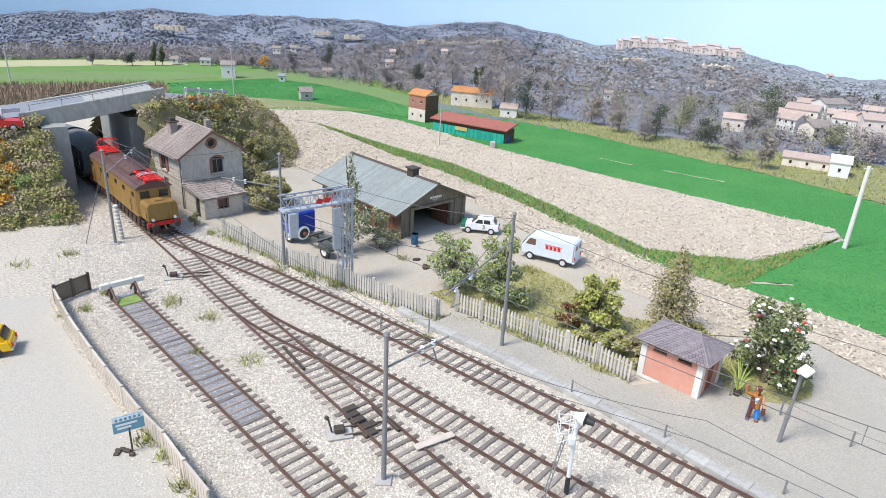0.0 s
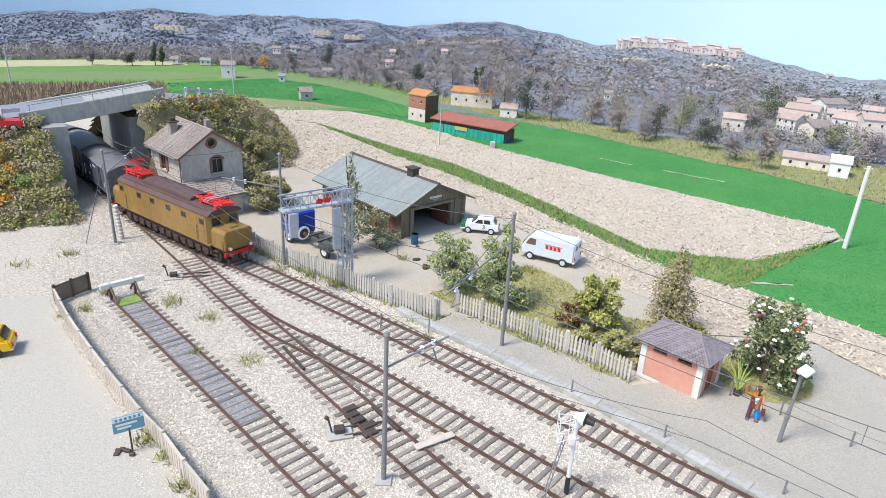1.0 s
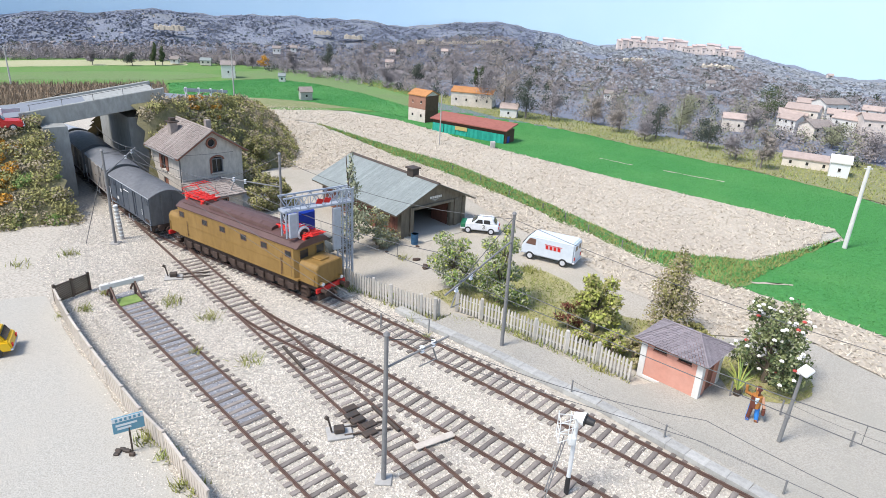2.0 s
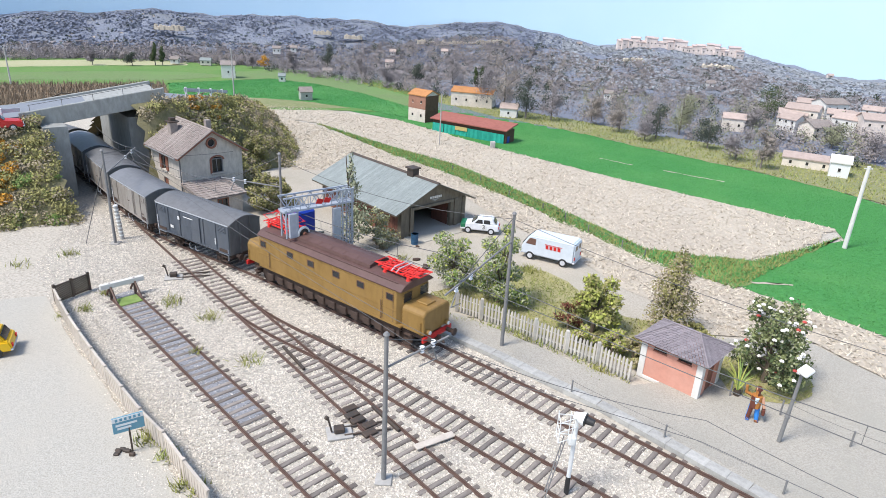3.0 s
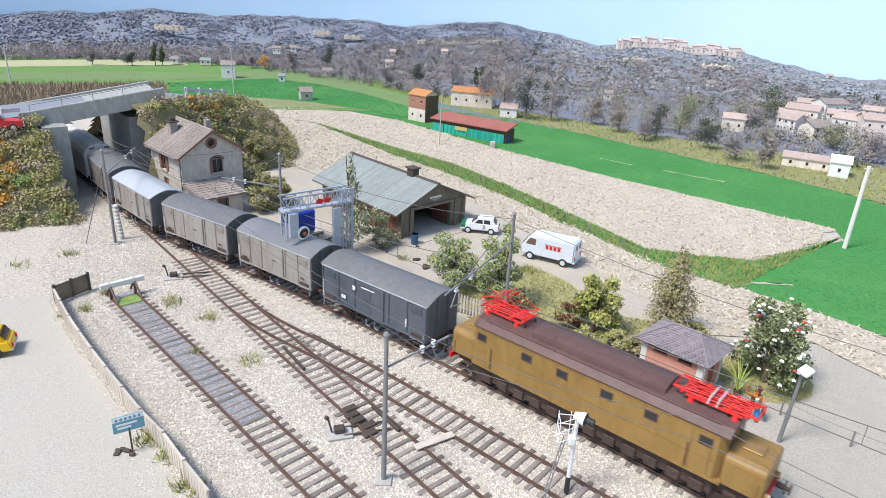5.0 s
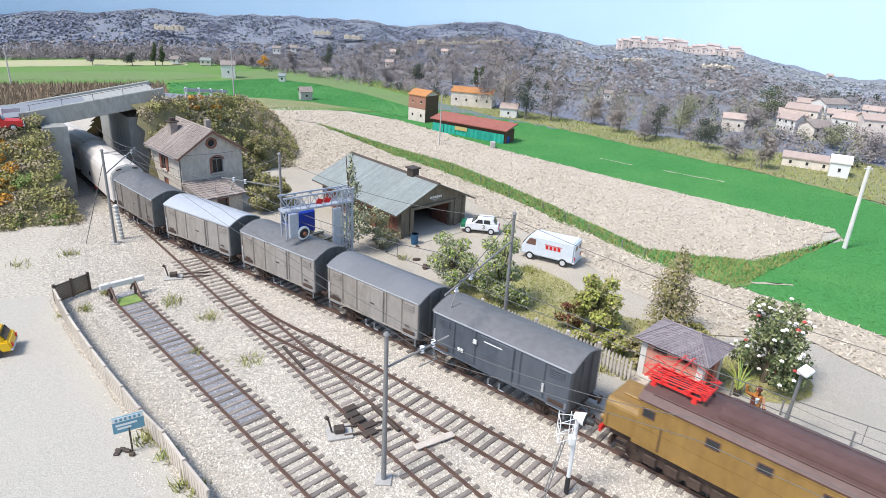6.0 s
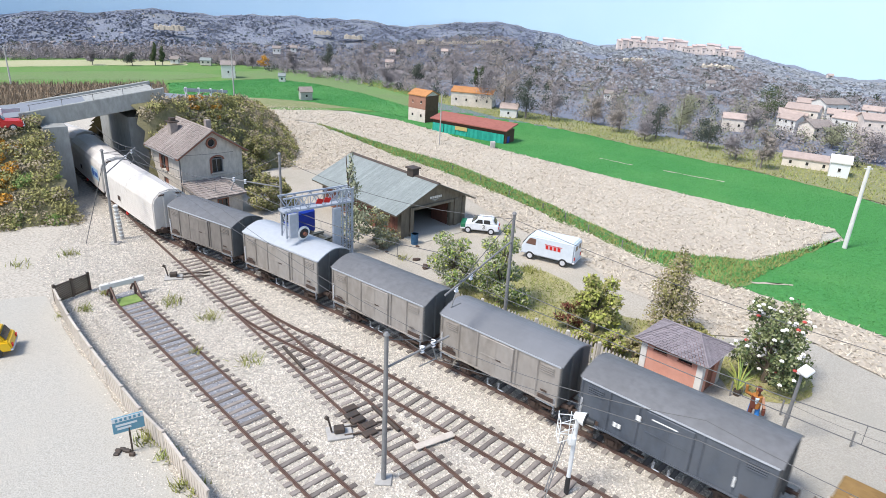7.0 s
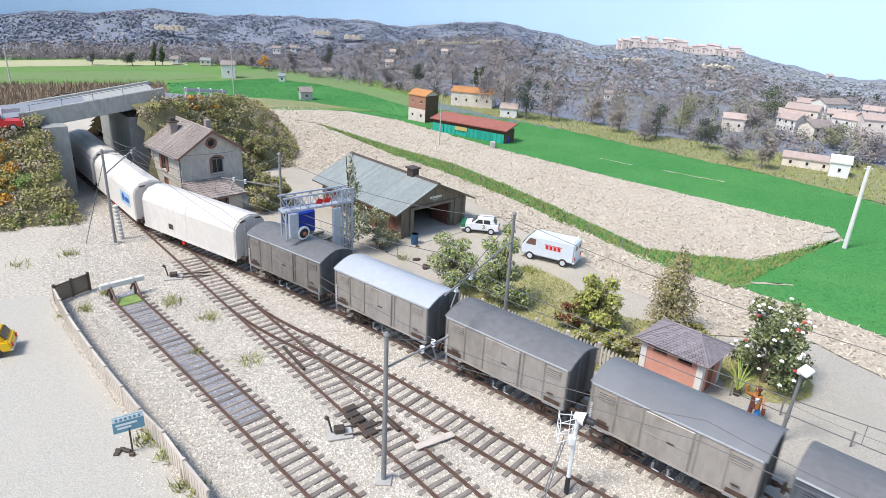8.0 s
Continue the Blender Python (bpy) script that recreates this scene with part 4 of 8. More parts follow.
def bank(x, y):
    """The road's embankment, which falls to the fields on both sides."""
    x, y = np.asarray(x, float), np.asarray(y, float)
    zr, e, seg = road_frame(x, y)
    near_house = np.clip((seg - 2.5) / 0.2, 0, 1) * np.clip((3.7 - seg) / 0.5, 0, 1)
    front = zr - 0.12 - np.maximum(0, -4.3 - e) * (0.82 + 0.2 * np.clip(seg - 2.5, 0, 1) + 0.9 * near_house)
    w = np.clip((e - 4.5) / 14, 0, 1)
    z = np.where(e > 4.5, (1 - w * w * (3 - 2 * w)) * (zr - 0.12) - 0.7 * w, front)
    return np.maximum(z + 0.2 * rough2(x, y, 1.1) * (e < -4.6), -0.6)


def in_cutting(x, y):
    lat = (1.1259 * x + y - 22.144) / 1.5058
    zr, e, seg = road_frame(x, y)
    behind = np.min([np.hypot(np.asarray(x) - p[0], np.asarray(y) - p[1]) for p in arc[::3]], axis=0) < 4.2
    return ((lat > -4.5) & (lat < 3.2) & (e > -30) & (e < 9)) | (behind & (e > 3))


sheet("embankment", -124, -12, 150, 38, 150, 150, bank, "bank_soil", "grassy road embankment with dry brown scrub", "embankment",
      keep=lambda x, y: (bank(x, y) > -0.55) & ~in_cutting(x, y))


def strip(name, pts, half, z_off, mat, label, category, parent=None, thick=0.15):
    bm = B()
    prev = None
    p = np.array(pts, float)
    for i in range(len(p)):
        d = p[min(i + 1, len(p) - 1)][:2] - p[max(i - 1, 0)][:2]
        d /= np.linalg.norm(d)
        n = np.array((-d[1], d[0]))
        ring = [bm.verts.new((p[i][0] + n[0] * w, p[i][1] + n[1] * w, p[i][2] + z_off + dz)) for w, dz in ((-half, 0), (half, 0), (half, -thick), (-half, -thick))]
        if prev:
            for a in range(4):
                bm.faces.new((prev[a], prev[(a + 1) % 4], ring[(a + 1) % 4], ring[a]))
        else:
            bm.faces.new(ring)
        prev = ring
    bm.faces.new(prev[::-1])
    return tagged(part(name, bm, mat, parent, kind="structure"), label, category)


def along(points, k):
    out = []
    for a, b in zip(points[:-1], points[1:]):
        out += [tuple(np.array(a) + (np.array(b) - np.array(a)) * i / k) for i in range(k)]
    return out + [tuple(points[-1])]


strip("road", along([tuple(v) for v in ROAD], 5), 3.6, 0.03, "road", "grey asphalt road over the bridge", "road")

RX, RY = 0.8320, 0.5547
bridge = thing("road_bridge", -38.2, 57.0, 0, math.degrees(math.atan2(RY, RX)), "weathered concrete road bridge over the railway", "bridge")
SL = 0.155
bm = B()
prism(bm, [(-0.3, 6.15), (11.5, 6.15 + 11.8 * SL), (11.5, 7.0 + 11.8 * SL), (-0.3, 7.0)], "y", 0.0, 8.2)
part("deck", bm, "concrete", bridge)
for y, zt in ((-0.15, 7.62), (8.0, 7.2)):
    bm = B()
    prism(bm, [(-0.6, 6.05), (11.8, 6.05 + 12.4 * SL), (11.8, zt + 12.4 * SL), (-0.6, zt)], "y", y, y + 0.35)
    bmesh.ops.bevel(bm, geom=list(bm.edges), offset=0.05, segments=1, affect="EDGES")
    part("parapet", bm, "concrete", bridge)
for i in range(5):
    x = 0.3 + 2.6 * i
    bm = B()
    rod(bm, (x, -0.05, 7.5 + SL * x), (x, -0.05, 8.3 + SL * x), 0.03, n=6)
    part("rail_post", bm, "mast", bridge)
bm = B()
rod(bm, (0.2, -0.05, 8.28), (11, -0.05, 8.28 + 10.8 * SL), 0.02, n=6)
part("hand_wire", bm, "wire", bridge)
for lat0, lat1, s0 in ((2.75, 4.7, -42.3), (-3.0, -4.6, -44.4)):
    a, w = on(MAIN, MAIN_S, s0)
    n = np.array((-w[1], w[0]))
    p = [a + n * -lat0, a + n * -lat1, a + n * -lat1 - w * 11, a + n * -lat0 - w * 11]
    bm = B()
    lo = [bm.verts.new((q[0], q[1], 0)) for q in p]
    hi = [bm.verts.new((q[0], q[1], 6.6)) for q in p]
    bm.faces.new(lo)
    bm.faces.new(hi[::-1])
    for i in range(4):
        j = (i + 1) % 4
        bm.faces.new((lo[i], lo[j], hi[j], hi[i]))
    ob = part("abutment", bm, "concrete")
    ob.parent = bridge
    ob.matrix_parent_inverse = bridge.matrix_world.inverted()


def guard_rail(pts, label):
    g = thing("guard_rail", 0, 0, 0, 0, label, "guard rail", "guard rails of the road")
    p, run = polyline([q[:2] for q in pts])
    zz = np.array([q[2] for q in pts])
    bm = B()
    for (a, za), (b, zb) in zip(zip(p[:-1], zz[:-1]), zip(p[1:], zz[1:])):
        d = (b - a) / np.linalg.norm(b - a)
        n = np.array((d[1], -d[0])) * 0.05
        v = [bm.verts.new((q[0] + k * n[0], q[1] + k * n[1], z + h)) for q, z, k, h in ((a, za, 1, 0.5), (a, za, 1, 0.85), (b, zb, 1, 0.85), (b, zb, 1, 0.5), (a, za, -1, 0.5), (a, za, -1, 0.85), (b, zb, -1, 0.85), (b, zb, -1, 0.5))]
        for f in ((0, 1, 2, 3), (7, 6, 5, 4), (1, 5, 6, 2), (0, 3, 7, 4), (0, 4, 5, 1), (3, 2, 6, 7)):
            bm.faces.new([v[i] for i in f])
    part("rail_band", bm, "silver", g)
    for s in np.arange(0.3, run[-1], 2.6):
        x, y, z = np.interp(s, run, p[:, 0]), np.interp(s, run, p[:, 1]), np.interp(s, run, zz)
        bm = B()
        box(bm, x - 0.09, y - 0.09, z - 0.3, x + 0.09, y + 0.09, z + 0.95)
        part("post", bm, "white_paint", g)


def road_edge(t0, t1, off, k=6):
    out = []
    for t in np.linspace(t0, t1, k):
        i = min(int(t), len(ROAD) - 2)
        a, b = ROAD[i], ROAD[i + 1]
        d = (b - a)[:2] / np.linalg.norm((b - a)[:2])
        q = a + (b - a) * (t - i)
        out.append((q[0] + d[1] * off, q[1] - d[0] * off, q[2]))
    return out


guard_rail(road_edge(0.6, 1.93, 3.75), "silver guard rail along the road edge")
guard_rail(road_edge(3.0, 3.95, 3.75), "silver guard rail with white posts behind the house")

# ---- buildings ----


def wall(parent, name, outline, holes, m, thick, mat, label=""):
    """An upright wall: outline and holes in its own x, z; it grows by its thickness along its own y."""
    bm = B()
    edges = []
    for loop in [outline] + holes:
        vs = [bm.verts.new((x, 0, z)) for x, z in loop]
        edges += [bm.edges.new((vs[i], vs[(i + 1) % len(vs)])) for i in range(len(vs))]
    bmesh.ops.triangle_fill(bm, use_beauty=True, use_dissolve=False, edges=edges)
    r = bmesh.ops.extrude_face_region(bm, geom=list(bm.faces))
    bmesh.ops.translate(bm, vec=(0, thick, 0), verts=[g for g in r["geom"] if isinstance(g, bmesh.types.BMVert)])
    bmesh.ops.transform(bm, matrix=m, verts=bm.verts)
    return part(name, bm, mat, parent, label)


def courses(parent, quad, n, cols, mat, th=0.07, name="tile_course", seed=1, gap=0.004, jit=1.0):
    """A roof slope in overlapping courses of tiles. quad: eave left, eave right, ridge right, ridge left."""
    r = random.Random(seed)
    el, er, rr, rl = (Vector(q) for q in quad)
    up = ((er - el).cross(rl - el)).normalized() if (rl - el).length > 0 else Vector((0, 0, 1))
    if up.z < 0:
        up = -up
    for i in range(n):
        a, b = i / n, min(1, (i + 1.25) / n)
        l0, r0, l1, r1 = el.lerp(rl, a), er.lerp(rr, a), el.lerp(rl, b), er.lerp(rr, b)
        k = max(1, round(cols * (r0 - l0).length / (er - el).length))
        bm = B()
        for j in range(k):
            u0, u1 = j / k + gap, (j + 1) / k - gap
            lift = up * (th + jit * r.uniform(-0.015, 0.02))
            q = [l0.lerp(r0, u0) + lift, l0.lerp(r0, u1) + lift, l1.lerp(r1, u1) + up * 0.02, l1.lerp(r1, u0) + up * 0.02]
            v = [bm.verts.new(c) for c in q] + [bm.verts.new(c - up * th) for c in q]
            bm.faces.new(v[:4])
            bm.faces.new((v[0], v[4], v[5], v[1]))
            bm.faces.new((v[1], v[5], v[6], v[2]))
            bm.faces.new((v[3], v[7], v[4], v[0]))
        part(name, bm, mat, parent, kind="stuff")


def rect(x0, z0, x1, z1):
    return [(x0, z0), (x1, z0), (x1, z1), (x0, z1)]


def arch(x0, z0, x1, z1, n=8):
    c, r = (x0 + x1) / 2, (x1 - x0) / 2
    return [(x0, z0), (x1, z0)] + [(c + r * math.cos(math.pi * i / n), z1 + 0.6 * r * math.sin(math.pi * i / n)) for i in range(n + 1)]


def window_in(parent, m, x0, z0, x1, z1, frame_mat, shutters=None, name="window", sill=True):
    """A pane with frame, glazing bars and sill, set into an opening; y runs inwards."""
    bm = B()
    box(bm, x0, 0.16, z0, x1, 0.19, z1, m)
    w = part(name, bm, "glass", parent, "dark window pane")
    bm = B()
    f = 0.08
    for a in ((x0 - f, z0 - f, x0, z1 + f), (x1, z0 - f, x1 + f, z1 + f), (x0 - f, z1, x1 + f, z1 + f)):
        box(bm, a[0], -0.04, a[1], a[2], 0.1, a[3], m)
    box(bm, (x0 + x1) / 2 - 0.03, 0.1, z0, (x0 + x1) / 2 + 0.03, 0.15, z1, m)
    part("frame", bm, frame_mat, w)
    if sill:
        bm = B()
        box(bm, x0 - 0.18, -0.12, z0 - 0.12, x1 + 0.18, 0.1, z0, m)
        part("sill", bm, "stucco", w)
    if shutters:
        for x, sg in ((x0, -1), (x1, 1)):
            bm = B()
            box(bm, x, -0.06, z0, x + sg * 0.5, -0.015, z1, m)
            for k in range(6):
                zz = z0 + (z1 - z0) * (k + 0.5) / 6
                box(bm, x + sg * 0.06, -0.085, zz - 0.04, x + sg * 0.44, -0.055, zz + 0.04, m)
            part("shutter", bm, shutters, w)


def gutter(parent, a, b, mat="mast"):
    bm = B()
    rod(bm, a, b, 0.07, n=8)
    part("gutter", bm, mat, parent)


def house():
    t = thing("keeper_house", -24.1, 59.5, 0, -44.2, "small grey stucco railway keeper's house with tiled roof", "house")
    hx, hy, ze, zr = 3.3, 2.95, 4.95, 6.95
    gx = pose(hx, 0, 0, 0, 0, 90)
    wall(t, "gable_wall", [(-hy, 0), (hy, 0), (hy, ze), (0, zr - 0.1), (-hy, ze)],
         [arch(-0.1, 2.95, 0.95, 4.1), disc((0.0, 5.75), 0.36, 14)], gx, 0.3, "stucco")
    wall(t, "gable_wall", [(-hy, 0), (hy, 0), (hy, ze), (0, zr - 0.1), (-hy, ze)], [], pose(-hx, 0, 0, 0, 0, -90), 0.3, "stucco")
    wall(t, "front_wall", rect(-hx + 0.3, 0, hx - 0.3, ze), [rect(-0.9, 2.9, 0.0, 4.3), rect(-0.9, 0.0, 0.1, 2.1)], pose(0, -hy, 0), 0.3, "stucco")
    wall(t, "back_wall", rect(-hx + 0.3, 0, hx - 0.3, ze), [], pose(0, hy - 0.3, 0), 0.3, "stucco")
    window_in(t, gx, -0.05, 2.95, 0.9, 4.2, "mast", sill=True)
    bm = B()
    ring = [(x, z) for x, z in disc((0.0, 5.75), 0.52, 18)]
    for i in range(18):
        a, b = radians(20 * i), radians(20 * i + 20)
        prism(bm, [(math.cos(q) * rr, 5.75 + math.sin(q) * rr) for q, rr in ((a, 0.36), (b, 0.36), (b, 0.52), (a, 0.52))], "x", hx, hx + 0.1)
    part("oculus_rim", bm, "redframe", t, "red-brown ring round the attic window")
    bm = B()
    prism(bm, [(x, z) for x, z in disc((0.0, 5.75), 0.37, 14)], "x", hx - 0.25, hx - 0.2)
    part("oculus_pane", bm, "glass", t)
    bm = B()
    for i in range(10):
        a, b = math.pi * i / 10, math.pi * (i + 1) / 10
        prism(bm, [(0.425 + math.cos(q) * rr, 4.12 + 0.62 * math.sin(q) * rr) for q, rr in ((a, 0.55), (b, 0.55), (b, 0.72), (a, 0.72))], "x", hx, hx + 0.08)
    box(bm, hx, -0.28, 2.9, hx + 0.08, -0.12, 4.15)
    part("window_arch", bm, "redframe", t, "red-brown arched window surround")
    fx = pose(0, -hy, 0)
    window_in(t, fx, -0.9, 2.9, 0.0, 4.3, "redframe", "redframe")
    bm = B()
    box(bm, -0.9, -hy + 0.12, 0.0, 0.1, -hy + 0.2, 2.1)
    part("door", bm, "redframe", t, "red-brown wooden door")
    bm = B()
    for z in (2.55,):
        box(bm, -hx, -hy - 0.05, z, hx, -hy, z + 0.15)
        box(bm, hx, -hy - 0.05, z, hx + 0.05, hy, z + 0.15)
    for x in (-hx, hx - 0.35):
        box(bm, x - 0.03, -hy - 0.04, 0, x + 0.38, -hy + 0.05, ze)
    part("string_course", bm, "stucco", t)
    bm = B()
    prism(bm, [(-hy - 0.45, ze - 0.22), (0, zr - 0.02), (hy + 0.45, ze - 0.22), (hy + 0.45, ze - 0.36), (0, zr - 0.18), (-hy - 0.45, ze - 0.36)], "x", -hx - 0.45, hx + 0.45)
    part("roof_deck", bm, "redframe", t, "red-brown boarded eaves")
    o = 0.47
    for sg in (-1, 1):
        courses(t, [(-hx - o, sg * (hy + o), ze - 0.22), (hx + o, sg * (hy + o), ze - 0.22), (hx + o, 0, zr), (-hx - o, 0, zr)], 15, 24, "tile", 0.06, seed=3 + sg)
    bm = B()
    rod(bm, (-hx - o, 0, zr + 0.04), (hx + o, 0, zr + 0.04), 0.1)
    part("ridge", bm, "tile", t)
    bm = B()
    box(bm, -1.85, -1.75, 5.4, -1.15, -1.05, 7.0, bev=0.03)
    ch = part("chimney", bm, "tile", t, "dark chimney with a slab cap")
    bm = B()
    box(bm, -2.0, -1.9, 7.0, -1.0, -0.9, 7.12, bev=0.03)
    box(bm, -1.75, -1.65, 7.12, -1.25, -1.15, 7.4)
    part("cap", bm, "iron", ch)
    bm = B()
    box(bm, -0.3, 1.1, 5.8, 0.2, 1.6, 7.2, bev=0.03)
    part("chimney", bm, "tile", t)
    gutter(t, (-hx, -hy - 0.5, ze - 0.3), (hx, -hy - 0.5, ze - 0.3))
    bm = B()
    rod(bm, (hx - 0.1, -hy - 0.1, 0.0), (hx - 0.1, -hy - 0.1, ze - 0.3), 0.05)
    part("downpipe", bm, "mast", t)
    # lean-to
    ax0, ax1, ay0, ay1 = hx + 0.02, 7.2, -2.9, 0.7
    wall(t, "lean_to_wall", [(ax0, 0), (ax1, 0), (ax1, 1.95), (ax0, 2.35)], [rect(5.5, 0.0, 6.3, 1.75)], pose(0, ay0, 0), 0.2, "stucco")
    wall(t, "lean_to_wall", rect(ay0 + 0.2, 0, ay1 - 0.2, 1.95), [rect(-1.6, 0.75, -0.7, 1.6)], pose(ax1, 0, 0, 0, 0, 90), 0.2, "stucco")
    wall(t, "lean_to_wall", [(ax0, 0), (ax1, 0), (ax1, 1.95), (ax0, 2.35)], [], pose(0, ay1 - 0.2, 0), 0.2, "stucco")
    window_in(t, pose(ax1, 0, 0, 0, 0, 90), -1.6, 0.75, -0.7, 1.6, "redframe")
    bm = B()
    box(bm, 5.5, ay0 + 0.1, 0, 6.3, ay0 + 0.16, 1.75)
    part("lean_to_door", bm, "dark", t)
    courses(t, [(ax1 + 0.4, ay0 - 0.3, 1.95), (ax1 + 0.4, ay1 + 0.3, 1.95), (ax0, ay1 + 0.3, 2.45), (ax0, ay0 - 0.3, 2.45)], 9, 14, "tile", 0.06, seed=9)
    bm = B()
    prism(bm, [(ax0, 2.32), (ax1 + 0.35, 1.9), (ax1 + 0.35, 1.8), (ax0, 2.22)], "y", ay0 - 0.28, ay1 + 0.28)
    part("lean_to_roof", bm, "tile", t)


def shed():
    t = thing("engine_workshop", -5.1, 57.2, 0, -46.6, "long dark workshop shed with a grey slate roof", "shed")
    hx, hy, ze, zr = 6.0, 3.75, 2.75, 4.3
    g = pose(hx, 0, 0, 0, 0, 90)
    wall(t, "gable_wall", [(-hy, 0), (hy, 0), (hy, ze), (0, zr), (-hy, ze)], [rect(-2.35, 0.02, 2.0, 2.35)], g, 0.35, "shedwall")
    wall(t, "gable_wall", [(-hy, 0), (hy, 0), (hy, ze), (0, zr), (-hy, ze)], [], pose(-hx, 0, 0, 0, 0, -90), 0.35, "shedwall")
    for i in range(30):
        x = -hx + 0.35 + (2 * hx - 0.7) * i / 30
        bm = B()
        box(bm, x + 0.01, -hy, 0, x + 0.37, -hy + 0.12, ze - 0.1, bev=0.015)
        part("board", bm, "redwood", t)
    wall(t, "side_wall", rect(-hx + 0.35, 0, hx - 0.35, ze), [], pose(0, -hy + 0.14, 0), 0.15, "shedwall")
    wall(t, "side_wall", rect(-hx + 0.35, 0, hx - 0.35, ze), [], pose(0, hy - 0.3, 0), 0.3, "shedwall")
    for y in (-hy, -2.75, 2.4, hy - 0.4):
        bm = B()
        box(bm, hx, y, 0, hx + 0.12, y + 0.4, ze - 0.15 if abs(y) > 3 else 2.6, bev=0.02)
        part("pilaster", bm, "shedwall", t)
    bm = B()
    box(bm, hx, -2.55, 2.35, hx + 0.15, 2.2, 2.6, bev=0.02)
    part("lintel", bm, "shedwall", t)
    for y, w in ((-0.55, 0.24), (-0.28, 0.2), (-0.05, 0.2), (0.18, 0.2), (0.41, 0.2), (0.64, 0.2)):
        bm = B()
        box(bm, hx + 0.02, y, 3.02, hx + 0.06, y + w * 0.8, 3.22)
        part("sign_mark", bm, "white_wall", t, "faded pale sign shape")
    bm = B()
    prism(bm, [(0.05, 2.78), (0.55, 2.95), (-0.45, 2.95)], "x", hx + 0.01, hx + 0.05)
    part("sign_mark", bm, "concrete", t)
    o = 0.85
    zo = ze - (zr - ze) * o / hy
    bm = B()
    prism(bm, [(-hy - o, zo), (0, zr + 0.1), (hy + o, zo), (hy + o, zo - 0.14), (0, zr - 0.05), (-hy - o, zo - 0.14)], "x", -hx - 0.5, hx + 0.5)
    part("roof_deck", bm, "shedwall", t)
    for sg in (-1, 1):
        courses(t, [(-hx - 0.55, sg * (hy + o + 0.05), zo), (hx + 0.55, sg * (hy + o + 0.05), zo), (hx + 0.55, 0, zr + 0.12), (-hx - 0.55, 0, zr + 0.12)], 16, 34, "slate", 0.022, "slate_course", 20 + sg, 0.0008, 0.2)
    bm = B()
    prism(bm, [(-0.2, zr + 0.1), (0, zr + 0.25), (0.2, zr + 0.1)], "x", -hx - 0.55, hx + 0.55)
    part("ridge", bm, "iron", t)
    bm = B()
    prism(bm, [(2.6, -0.35), (3.4, -0.35), (3.4, 0.35), (2.6, 0.35)], "z", zr - 0.1, zr + 0.7)
    c = part("roof_vent", bm, "iron", t, "dark square roof vent")
    bm = B()
    box(bm, 2.45, -0.5, zr + 0.7, 3.55, 0.5, zr + 0.82, bev=0.03)
    part("cap", bm, "iron", c)
    for y in (-2.35, 2.0):
        bm = B()
        sg = -1 if y < 0 else 1
        box(bm, hx - 0.5, y, 0.05, hx - 2.6, y + sg * 0.08, 2.3)
        part("door_leaf", bm, "redwood", t, "open dark wooden door leaf")
    bm = B()
    box(bm, -hx + 0.3, -hy + 0.3, 0.02, hx + 1.8, hy - 0.3, 0.07)
    part("floor_slab", bm, "tarmac", t)


